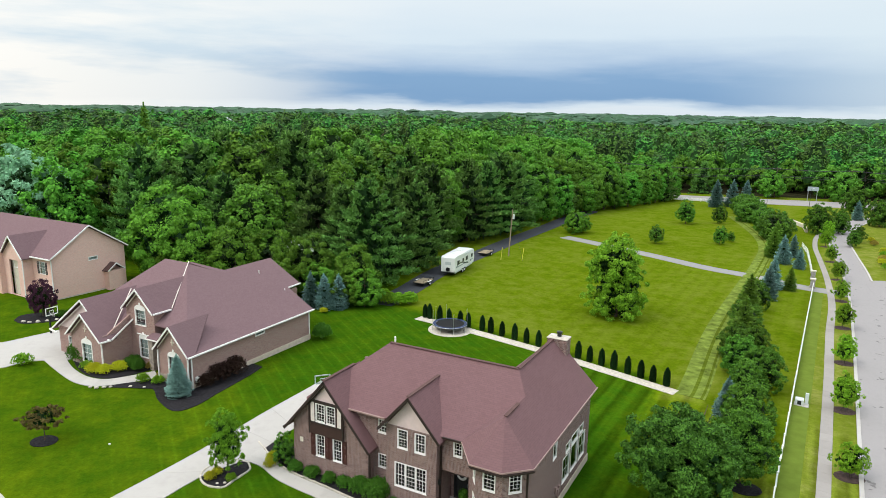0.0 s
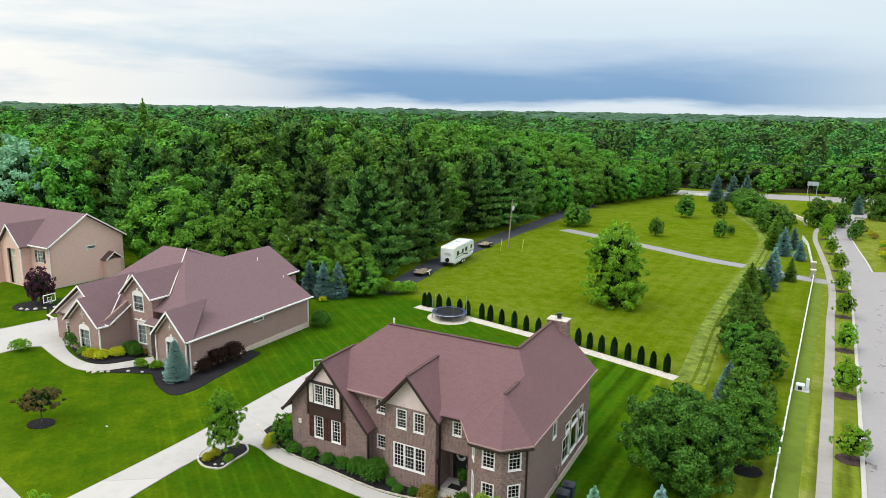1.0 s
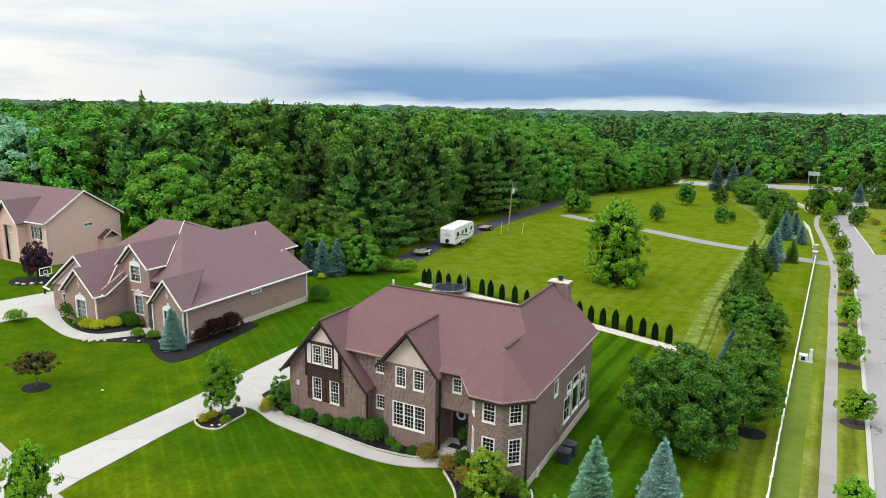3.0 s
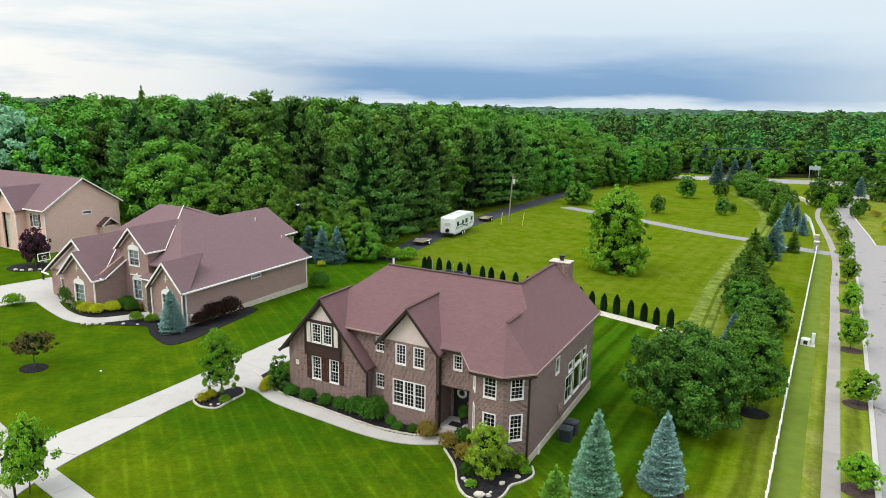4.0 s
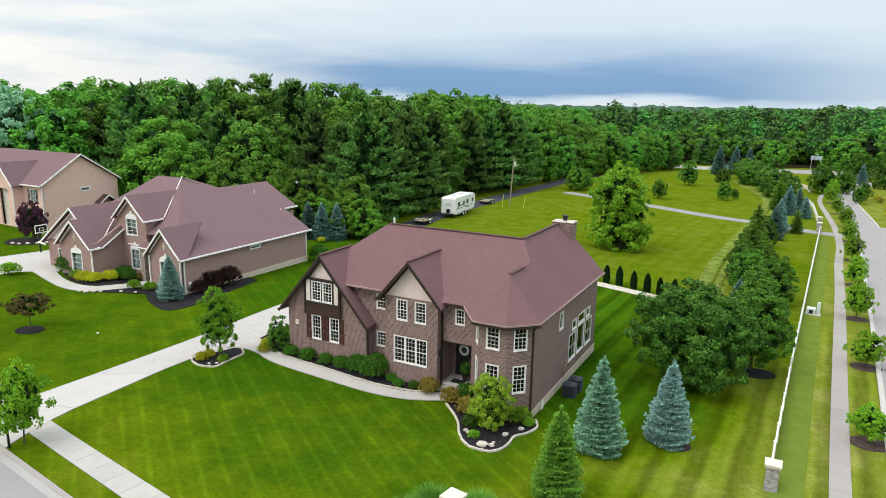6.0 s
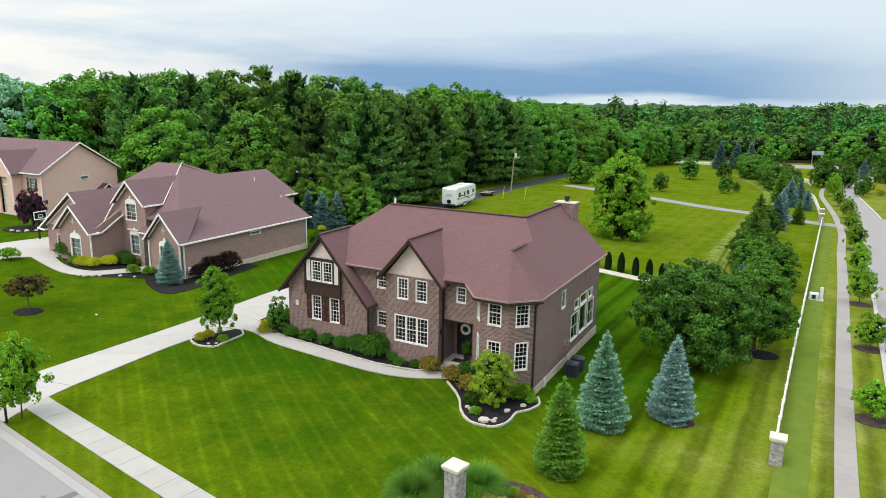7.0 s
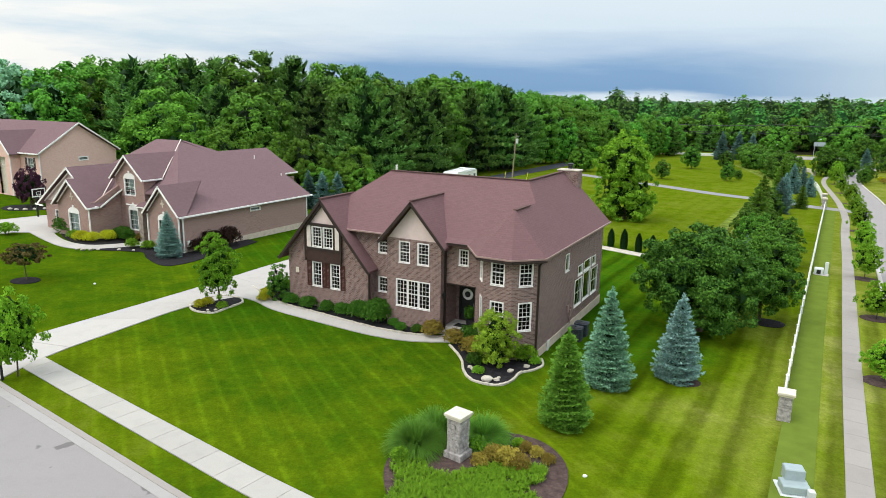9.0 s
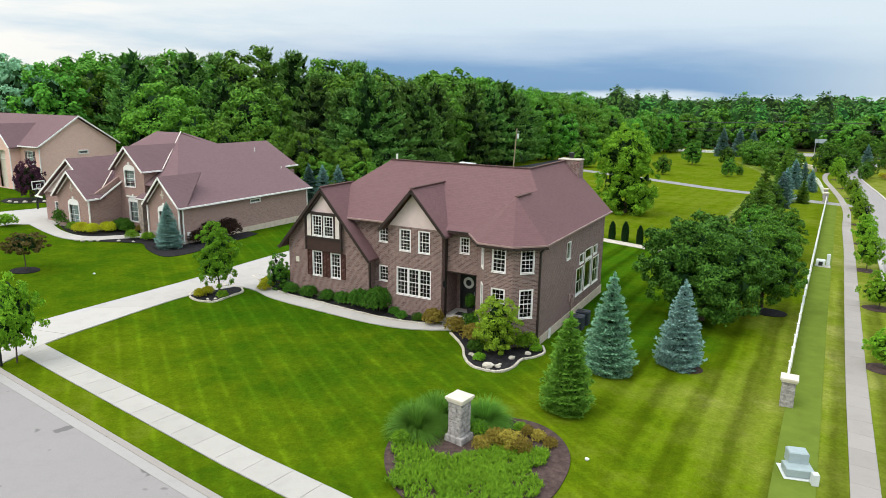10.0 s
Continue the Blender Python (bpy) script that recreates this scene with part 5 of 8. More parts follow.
def build_third_house():
    at = HOUSE @ pose(-70.86, 15.3, 0) @ Matrix.Diagonal((1, 0.92, 1, 1))
    H = thing("house", at, "tan brick two-storey house with white trim and brown roof", "house")
    W = lambda b, mat=BRICK_TAN: part("wall", b, mat, H)
    zb, E = 0.6, 7.0
    hs = [(5.7, 5.75, 7.0, 6.15)]
    s0, s1 = (-0.3, 0.4), (-0.3, 12.0)
    W(wall_panel(s0, s1, zb, E, hs))
    window(H, s0, s1, hs[0], 1, (1,), case=0.1, behind=BLIND)
    W(gable_wall([(-0.3, 0.4, E), (-0.3, 12.0, E), (-0.3, 6.2, 10.35)], (0, 1)))
    f0, f1 = (-4.3, 0.4), (-0.3, 0.4)
    hf = [(1.5, 4.7, 2.7, 6.3)]
    W(wall_panel(f0, f1, zb, E, hf))
    window(H, f0, f1, hf[0], 2, (2, 2), behind=BLIND)
    shutter(H, f0, f1, 1.08, 1.42, 4.7, 6.3, DARK)
    shutter(H, f0, f1, 2.78, 3.12, 4.7, 6.3, DARK)
    # entry tower with arched recess
    t0, t1 = (-8.6, -0.9), (-4.3, -0.9)
    W(wall_panel(t0, t1, zb, E, [(1.2, 1.6, 3.1, 6.3)]))
    part("arch_back", Build().box(-7.5, -0.4, 1.5, -5.4, -0.35, 6.4), LIMESTONE, H, "pale arched entry recess")
    window(H, (-7.4, -0.42), (-5.5, -0.42), (0.3, 5.2, 1.6, 6.2), 2, (1,), room=False)
    W(wall_panel((-4.3, -0.7), (-4.3, 0.4), zb, E))
    W(gable_wall([(-8.6, -0.9, E), (-4.3, -0.9, E), (-6.45, -0.9, 9.2)], (1, 0)))
    l0, l1 = (-20, -1.6), (-8.6, -1.6)
    hl = [(8.9, 4.6, 10.3, 6.3), (8.9, 1.9, 10.3, 3.8), (5.5, 4.6, 6.9, 6.3), (5.5, 1.9, 6.9, 3.8)]
    W(wall_panel(l0, l1, zb, E, hl))
    for h in hl:
        window(H, l0, l1, h, 2, (2, 2), behind=BLIND)
    W(wall_panel((-8.6, -1.4), (-8.6, -0.9), zb, E))
    W(wall_panel((-0.5, 12.0), (-20, 12.0), zb, E))
    W(wall_panel((-20, 12.0), (-20, -1.4), zb, E))
    RF = lambda pts: part("roof", Build().slab(pts), SHINGLE_GREY, H)
    RF([(-20.5, 0.0, E - 0.1), (0.15, 0.0, E - 0.1), (0.15, 6.2, 10.62), (-20.5, 6.2, 10.62)])
    RF([(-20.5, 6.2, 10.62), (0.15, 6.2, 10.62), (0.15, 12.4, E - 0.1), (-20.5, 12.4, E - 0.1)])
    RF([(-9.0, -1.3, E - 0.25), (-6.45, -1.3, 9.6), (-6.45, 5.0, 9.6), (-9.0, 0.5, E - 0.25)])
    RF([(-6.45, -1.3, 9.6), (-3.9, -1.3, E - 0.25), (-3.9, 0.5, E - 0.25), (-6.45, 5.0, 9.6)])
    RF([(-20.5, -2.0, E - 0.1), (-8.6, -2.0, E - 0.1), (-8.6, 0.3, 8.2), (-20.5, 0.3, 8.2)])
    for a, b2 in (((0.18, 0.0, E), (0.18, 6.2, 10.66)), ((0.18, 12.4, E), (0.18, 6.2, 10.66)), ((-6.45, -1.33, 9.6), (-9.05, -1.33, E - 0.3)), ((-6.45, -1.33, 9.6), (-3.85, -1.33, E - 0.3))):
        part("rake_board", Build().beam(a, b2, 0.09, 0.17), WHITE, H)
    part("gutter", Build().beam((-4.0, -0.06, E - 0.06), (0.2, -0.06, E - 0.06), 0.13, 0.15), WHITE, H)
    downspout(H, (-0.22, 0.36), zb, E - 0.3, WHITE)
    downspout(H, (-4.36, -0.96), zb, E - 0.3, WHITE)
    # small gabled hood on the side wall
    hood = part("side_hood", Build().slab([(0.9, 8.0, 4.0), (0.9, 9.5, 5.0), (-0.3, 9.5, 5.0), (-0.3, 8.0, 4.0)], 0.12).slab([(0.9, 9.5, 5.0), (0.9, 11.0, 4.0), (-0.3, 11.0, 4.0), (-0.3, 9.5, 5.0)], 0.12), CAP_BROWN, H, "small gabled roof on the side wall")
    part("rake_board", Build().beam((0.92, 8.0, 4.02), (0.92, 9.5, 5.04), 0.06, 0.16).beam((0.92, 9.5, 5.04), (0.92, 11.0, 4.02), 0.06, 0.16), WHITE, hood)
    W(Build().box(-0.3, 8.3, zb, 0.7, 10.7, 3.95))
    part("foundation", Build().box(-0.34, 0.4, 0.2, -0.26, 12.0, 1.5), FOUNDATION, H)


build_neighbour()
build_third_house()


# ---- plants ----
def leaf_mesh(name, centres, normals, size, mat, aspect=0.6, bend=0.25, rng=None):
    """One bent leaf a centre, as a face of four corners; size may be a number or an array."""
    c, n = np.asarray(centres, float), np.asarray(normals, float)
    n /= np.linalg.norm(n, axis=1, keepdims=True) + 1e-9
    r = rng.normal(size=c.shape)
    a = np.cross(n, r)
    a /= np.linalg.norm(a, axis=1, keepdims=True) + 1e-9
    b = np.cross(n, a)
    s = np.broadcast_to(np.asarray(size, float), len(c))[:, None]
    tip, tail, w = c + a * s, c - a * s, b * s * aspect
    drop = -n * s * bend
    v = np.stack([tail + drop, c - w, tip + drop, c + w], 1).reshape(-1, 3)
    i = np.arange(len(c))[:, None] * 4
    f = i + [0, 1, 2, 3]
    me = bpy.data.meshes.new(name)
    me.from_pydata(v.tolist(), [], f.tolist())
    me.materials.append(mat)
    return me


def triangles(name, v, mats, index=None):
    """A mesh of loose three-cornered leaves from an array of corners."""
    me = bpy.data.meshes.new(name)
    n = len(v) // 3
    me.from_pydata(v.tolist(), [], np.arange(n * 3).reshape(-1, 3).tolist())
    for m in mats:
        me.materials.append(m)
    if index is not None:
        me.polygons.foreach_set("material_index", index)
    return me


def leaf_corners(rng, c, n, size):
    """Pointed leaves at c, their faces looking along n."""
    n = n / (np.linalg.norm(n, axis=1, keepdims=True) + 1e-9)
    a = np.cross(n, rng.normal(size=c.shape))
    a /= np.linalg.norm(a, axis=1, keepdims=True) + 1e-9
    b = np.cross(n, a)
    s = np.broadcast_to(np.asarray(size, float), len(c))[:, None]
    skew = rng.uniform(-0.25, 0.25, (len(c), 1)) * s
    return np.stack([c + a * s + b * skew, c - a * s * 0.5 + b * s * 0.62, c - a * s * 0.5 - b * s * 0.62], 1).reshape(-1, 3)


def twig_corners(base, way, up, length, width):
    """Needle twigs from base along way, lying flat to up: broad at the base, pointed at the tip."""
    way = way / (np.linalg.norm(way, axis=1, keepdims=True) + 1e-9)
    side = np.cross(way, up)
    side /= np.linalg.norm(side, axis=1, keepdims=True) + 1e-9
    L, W = (np.broadcast_to(np.asarray(x, float), len(base))[:, None] for x in (length, width))
    return np.stack([base - side * W, base + side * W, base + way * L], 1).reshape(-1, 3)


def sphere_dirs(rng, n):
    d = rng.normal(size=(n, 3))
    return d / np.linalg.norm(d, axis=1, keepdims=True)


def crown_leaves(rng, z0, z1, width, clumps, per, r, wide=0.42, round_=0.55, flat=0.75, loose=0.45, deep=0.22, lump=0.30, leaf=None, upright=0.35, near=0.80):
    """Corners of the leaves of a crown from z0 to z1: small domes of leaves on an uneven, billowing envelope, with bare
    shade between; and of larger inner leaves, coloured dark as the crown's shade.
    """
    f = np.linspace(0.015, 0.99, 200)
    env = np.sin(math.pi * f ** (math.log(0.5) / math.log(wide))) ** round_
    cum = np.cumsum(env + 0.12)
    cum /= cum[-1]
    k = (np.arange(clumps) + rng.random(clumps)) / clumps
    fk = np.interp(k, cum, f)
    ek = np.interp(fk, f, env)
    az = np.arange(clumps) * 2.39996 + rng.uniform(-0.5, 0.5, clumps)
    d = np.stack([np.cos(az), np.sin(az), (fk - 0.5) * 1.6], 1)
    d /= np.linalg.norm(d, axis=1, keepdims=True)
    billow = sphere_dirs(rng, 16)
    swell = 1 - lump * 0.6 + lump * np.clip((d @ billow.T).max(1), 0, 1) ** 8
    q = rng.uniform(near, 1.04, clumps) * swell
    inner = rng.random(clumps) < deep
    q[inner] *= rng.uniform(0.5, 0.8, inner.sum())
    mid = z0 + (z1 - z0) * wide
    zz = z0 + (z1 - z0) * fk
    c = np.stack([np.cos(az) * ek * q * width / 2, np.sin(az) * ek * q * width / 2, mid + (zz - mid) * (0.5 + 0.5 * q)], 1)
    out = d + [0, 0, upright]
    out /= np.linalg.norm(out, axis=1, keepdims=True)
    rad = r * rng.uniform(0.65, 1.3, clumps)
    o, cc, rr = (np.repeat(x, per, 0) for x in (out, c, rad))
    m = clumps * per
    dirs = sphere_dirs(rng, m) + 0.85 * o
    dirs /= np.linalg.norm(dirs, axis=1, keepdims=True)
    reach = rr * (0.55 + 0.55 * rng.random(m)) * (1 + (rng.random(m) < 0.05) * rng.uniform(0, 0.35, m))
    p = cc + dirs * reach[:, None] * [1, 1, flat]
    p[:, 2] = np.maximum(p[:, 2], 0.04)
    n = dirs * [0.9, 0.9, 1] + loose * rng.normal(size=(m, 3)) + [0, 0, 0.25]
    size = (r * math.sqrt(5.4 / per) if leaf is None else leaf) * rng.uniform(0.65, 1.35, m)
    outer = leaf_corners(rng, p, n, size)
    # big inner leaves whose near-black green paints the shade inside the crown
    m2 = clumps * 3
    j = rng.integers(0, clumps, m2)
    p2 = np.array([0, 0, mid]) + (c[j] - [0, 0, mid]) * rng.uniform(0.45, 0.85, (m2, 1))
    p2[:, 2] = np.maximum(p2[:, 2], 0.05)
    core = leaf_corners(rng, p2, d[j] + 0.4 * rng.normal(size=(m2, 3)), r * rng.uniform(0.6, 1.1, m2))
    return outer, core


def trunk_build(rng, h, r, limbs=6, reach=1.5, start=0.35, lean=0.0):
    b = Build()
    x = y = 0.0
    n = 5
    prev = (0, 0, -0.25)
    for k in range(n):
        nxt = (x + rng.uniform(-lean, lean), y + rng.uniform(-lean, lean), h * (k + 1) / n)
        b.tube(prev, nxt, r * (1 - 0.8 * k / n) * (1.25 if k == 0 else 1), r * (1 - 0.8 * (k + 1) / n), 7)
        prev = nxt
        x, y = nxt[:2]
    for k in range(limbs):
        z = h * rng.uniform(start, 0.9)
        a = rng.uniform(0, 2 * math.pi)
        q = reach * rng.uniform(0.6, 1.0)
        m = (q * 0.5 * math.cos(a), q * 0.5 * math.sin(a), z + q * 0.35)
        e = (q * math.cos(a + 0.2), q * math.sin(a + 0.2), z + q * 0.75)
        b.tube((0, 0, z), m, r * 0.4, r * 0.25, 5)
        b.tube(m, e, r * 0.25, r * 0.08, 5)
    return b


PROTO = {}


def leafy_tree(key, h, width, clumps, per, r, mat, base=0.1, trunk_r=0.18, seed=1, parts=None, **crown):
    """A broad-leaved tree; parts may give several stacked crowns as (low, high, width, share of the clumps)."""
    rng = np.random.default_rng(seed)
    outer, core = [], []
    for lo, hi, w, share in parts or ((base, 0.98, 1.0, 1.0),):
        a, b = crown_leaves(rng, h * lo, h * hi, width * w, max(6, int(clumps * share)), per, r, **crown)
        off = np.array([rng.uniform(-1, 1), rng.uniform(-1, 1), 0]) * (0.05 * width if parts else 0)
        outer.append(a + off)
        core.append(b + off)
    outer, core = np.concatenate(outer), np.concatenate(core)
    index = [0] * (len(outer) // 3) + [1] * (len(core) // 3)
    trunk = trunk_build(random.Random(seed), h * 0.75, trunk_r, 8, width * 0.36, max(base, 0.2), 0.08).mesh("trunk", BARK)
    PROTO[key] = (trunk, triangles("crown", np.concatenate([outer, core]), (mat, LEAF_CORE_SHADE), index))


def spruce(key, h, width, tiers, per, mat, seed, twigs=7, fine=9, tuft=0.13, profile=0.8, thin=0.30):
    """A spruce: whorls of separate boughs down to the ground, each a flat fan of side twigs that is set with short needles."""
    rng = np.random.default_rng(seed)
    V = []
    for k in range(tiers):
        f = (k + 0.15) / tiers
        z0 = h * (0.035 + 0.93 * f)
        reach = width / 2 * ((1 - f ** 1.12) ** profile * 0.97 + 0.03) * min(1.0, 0.80 + 1.6 * f)
        m = max(5, round(per * (0.5 + 0.5 * (1 - f))))
        a0 = rng.uniform(0, 6.28)
        for j in range(m):
            a = a0 + 6.283 * j / m + rng.uniform(-0.16, 0.16)
            q = reach * rng.uniform(0.80, 1.14)
            z = z0 + rng.uniform(-0.5, 0.5) * h / tiers
            d = np.array([math.cos(a), math.sin(a), 0.0])
            side = np.array([-d[1], d[0], 0.0])
            nt = max(3, round(twigs * (0.4 + 0.6 * q / (width / 2))))
            s = (np.arange(nt) + 0.7) / nt
            s = np.repeat(s, 2 * fine) + rng.normal(size=nt * 2 * fine) * 0.012
            sign = np.tile(np.repeat([-1.0, 1.0], fine), nt)
            u = np.tile(np.linspace(0.05, 1, fine), nt * 2) * rng.uniform(0.9, 1.1, nt * 2 * fine)
            span = q * (0.44 * (1.02 - s) ** 0.7 + 0.06) + 0.02
            along = q * np.minimum(s + 0.30 * u * (1.02 - s), 1.02)
            z_b = z + q * (-0.20 * (along / q) + 0.20 * (along / q) ** 3) - 0.08 * span * u
            p = d * along[:, None] + side * (sign * u * span)[:, None] + np.array([0, 0, 1.0]) * z_b[:, None]
            p += 0.012 * rng.normal(size=p.shape)
            w = d * 0.75 + side * (sign * 0.75)[:, None] + [0, 0, 0.30] + 0.35 * rng.normal(size=p.shape)
            V.append(twig_corners(p, w, np.array([0, 0, 1.0]) - d * 0.25 + 0.35 * rng.normal(size=p.shape), tuft * rng.uniform(0.7, 1.3, len(p)), tuft * thin))
            # the stem of the bough, with its own needles and an upturned tip
            n = nt * 3
            t = np.linspace(0.12, 1.0, n)[:, None]
            p = d * q * t + np.array([0, 0, 1.0]) * (z + q * (-0.20 * t + 0.20 * t ** 3))
            V.append(twig_corners(p, d + [0, 0, 0.45] + 0.45 * rng.normal(size=p.shape), np.array([0, 0, 1.0]) + 0.4 * rng.normal(size=p.shape), tuft * 1.15, tuft * thin))
    n = 60
    p = np.array([0, 0, 1.0]) * h * rng.uniform(0.90, 1.0, (n, 1))
    V.append(twig_corners(p, rng.normal(size=(n, 3)) * 0.45 + [0, 0, 0.8], rng.normal(size=(n, 3)), tuft * 1.3, tuft * thin))
    wood = Build().tube((0, 0, -0.3), (0, 0, h * 0.97), width * 0.03 + 0.03, 0.015, 7)
    # inner leaves round the stem, with the shade between boughs in their dark colour
    n = tiers * 14
    t = rng.random((n, 1)) * 0.9
    a = rng.uniform(0, 6.283, n)
    d = np.stack([np.cos(a), np.sin(a), np.zeros(n)], 1)
    p = d * width * 0.24 * (1 - t) * rng.uniform(0.4, 1.0, (n, 1)) + np.array([0, 0, 1.0]) * (h * t + 0.05)
    inner = leaf_corners(rng, p, d + 0.3 * rng.normal(size=(n, 3)), width * 0.10 * (1.1 - t[:, 0]))
    V = np.concatenate(V)
    crown = triangles("crown", np.concatenate([V, inner]), (mat, LEAF_CORE_SHADE), [0] * (len(V) // 3) + [1] * n)
    PROTO[key] = (wood.mesh("trunk", BARK), crown)


def soft_pine(key, h, width, tiers, per, tufts, mat, seed, length=0.62, skirt=0.05):
    """A white pine: whorls of long level limbs, each with a broad flat plume of needles, and shade between the layers."""
    rng = np.random.default_rng(seed)
    V, core = [], []
    wood = Build().tube((0, 0, -0.3), (0, 0, h * 0.55), 0.24, 0.15, 7).tube((0, 0, h * 0.55), (0, 0, h * 0.97), 0.15, 0.02, 6)
    ph = rng.uniform(0, 6.28, 3)
    for k in range(tiers):
        f = (k + 0.5 + rng.uniform(-0.25, 0.25)) / tiers
        z0 = h * (skirt + (0.95 - skirt) * f)
        full = min(1.0, 0.82 + f * 0.6) * (1 - f ** 2.4) ** 0.95 + 0.06
        m = max(4, round(per * (0.55 + 0.45 * (1 - f))))
        a0 = rng.uniform(0, 6.28)
        for j in range(m):
            a = a0 + 6.283 * j / m + rng.uniform(-0.3, 0.3)
            q = width / 2 * full * rng.uniform(0.58, 1.15) * (1 + 0.16 * math.sin(2 * a + ph[0] + 4 * f) + 0.08 * math.sin(3 * a + ph[1]))
            z = z0 + rng.uniform(-0.35, 0.35) * h / tiers
            d = np.array([math.cos(a), math.sin(a), 0.0])
            side = np.array([-d[1], d[0], 0.0])
            rise = rng.uniform(-0.02, 0.16) + 0.45 * f * f
            if j % 2 == 0:
                wood.tube((0, 0, z), tuple(d * q * 0.8 + [0, 0, z + q * rise * 0.7]), 0.06, 0.015, 4)
            n = max(10, int(tufts * (0.3 + 0.7 * q / (width / 2))))
            # side shoots fan out from the limb
            shoots = max(4, n // 9)
            si = rng.uniform(0.28, 1.0, shoots) ** 0.75
            wing = rng.uniform(-1, 1, shoots)
            pick = rng.integers(0, shoots, n)
            s, w = si[pick], wing[pick]
            u = rng.random(n)
            span = (0.40 * q * (1.15 - s) + 0.18) * w * u
            along = q * s + 0.35 * q * (1.1 - s) * u * 0.9
            zz = z + rise * along ** 2 / max(q, 0.1) + 0.16 * rng.normal(size=n)
            p = d * along[:, None] + side * span[:, None] + np.array([0, 0, 1.0]) * zz[:, None]
            way = d * 0.7 + side * (w * 0.8)[:, None] + [0, 0, 0.55] + 0.45 * rng.normal(size=(n, 3))
            V.append(twig_corners(p, way, np.array([0, 0, 0.75]) + d * 0.45 + 0.55 * rng.normal(size=(n, 3)), length * rng.uniform(0.6, 1.3, n), length * 0.21))
            # dark leaves near the stem: shade between the layers, painted in
            c = 5
            t = rng.uniform(0.1, 0.6, (c, 1))
            core.append(leaf_corners(rng, d * q * t + [0, 0, z] + 0.2 * rng.normal(size=(c, 3)), d + 0.5 * rng.normal(size=(c, 3)), 0.10 * width * rng.uniform(0.6, 1.0, c)))
    n = tufts
    g = rng.normal(size=(n, 3)) * [0.5, 0.5, 0.0] + [0, 0, 1] * rng.uniform(0.90, 0.98, (n, 1)) * h
    V.append(twig_corners(g, rng.normal(size=(n, 3)) * 0.6 + [0, 0, 0.9], rng.normal(size=(n, 3)), length * rng.uniform(0.6, 1.2, n), length * 0.17))
    V, core = np.concatenate(V), np.concatenate(core)
    crown = triangles("crown", np.concatenate([V, core]), (mat, LEAF_CORE_SHADE), [0] * (len(V) // 3) + [1] * (len(core) // 3))
    PROTO[key] = (wood.mesh("trunk", BARK), crown)


def plant(key, name, x, y, scale=1.0, label="", category="tree", group="", turn=None, tall=1.0, z=None, sink=0.0):
    trunk, crown = PROTO[key]
    rz = (x * 37.7 + y * 91.3) % 360 if turn is None else turn
    m = pose(x, y, (land(x, y) if z is None else z) - sink, 0, 0, rz) @ Matrix.Diagonal((scale, scale, scale * tall, 1))
    t = thing(name, m, label, category, group)
    part("trunk", trunk, None, t)
    part("crown", crown, None, t)
    return t


for k in range(5):
    wide = (8.6, 9.8, 10.4, 9.0, 9.4)[k]
    leafy_tree(f"wood{k}", 16, wide, 74, 116, 1.38, LEAF_WOOD, 0.03, 0.24, 11 + k, near=0.74, loose=0.30, lump=0.38, upright=0.25, deep=0.12, wide=(0.40, 0.50, 0.45, 0.36, 0.55)[k])
    leafy_tree(f"deep{k}", 16, wide + 0.4, 54, 82, 1.50, LEAF_WOOD, 0.34, 0.24, 31 + k, near=0.74, loose=0.30, lump=0.38, upright=0.25, deep=0.1, wide=(0.42, 0.5, 0.36, 0.46, 0.4)[k])
    leafy_tree(f"distant{k}", 16, wide + 1.0, 40, 56, 1.8, LEAF_WOOD, 0.2, 0.24, 131 + k, near=0.74, loose=0.30, lump=0.38, upright=0.25, deep=0.1)
for k in range(3):
    soft_pine(f"pine{k}", 16, 11.2 + k * 0.9, (13, 12, 14)[k], 8, 205, NEEDLE_PINE, 21 + k, 0.50)
    soft_pine(f"deep_pine{k}", 16, 10.4, 11, 7, 120, NEEDLE_PINE, 26 + k, 0.70)
for k in range(2):
    leafy_tree(f"bright{k}", 16, 13.0, 96, 130, 1.45, LEAF_EDGE, 0.0, 0.24, 61 + k, loose=0.26, lump=0.4, near=0.72, deep=0.12)
leafy_tree("silver", 16, 11.5, 130, 62, 1.05, LEAF_SILVER, 0.06, 0.24, 63, loose=0.6)
leafy_tree("maple", 7.9, 8.2, 400, 120, 0.54, LEAF_MAPLE, 0.05, 0.2, 41, wide=0.46, deep=0.35, upright=0.15, loose=0.5, lump=0.34, near=0.66)
leafy_tree("maple_slim", 8.2, 5.8, 240, 110, 0.50, LEAF_BROAD, 0.07, 0.15, 42, wide=0.45, deep=0.35, upright=0.2, loose=0.5, lump=0.4, near=0.6)
leafy_tree("row", 8.0, 6.2, 120, 70, 0.66, LEAF_BROAD, 0.0, 0.15, 48, wide=0.38, deep=0.3, loose=0.6)
leafy_tree("street0", 4.6, 3.8, 110, 44, 0.34, LEAF_LIGHT, 0.10, 0.06, 43, deep=0.35, loose=0.6, upright=0.5, lump=0.5, near=0.45)
leafy_tree("street1", 4.4, 3.6, 100, 44, 0.34, LEAF_LIGHT, 0.10, 0.06, 44, deep=0.35, loose=0.6, upright=0.5, wide=0.36, lump=0.5, near=0.45)
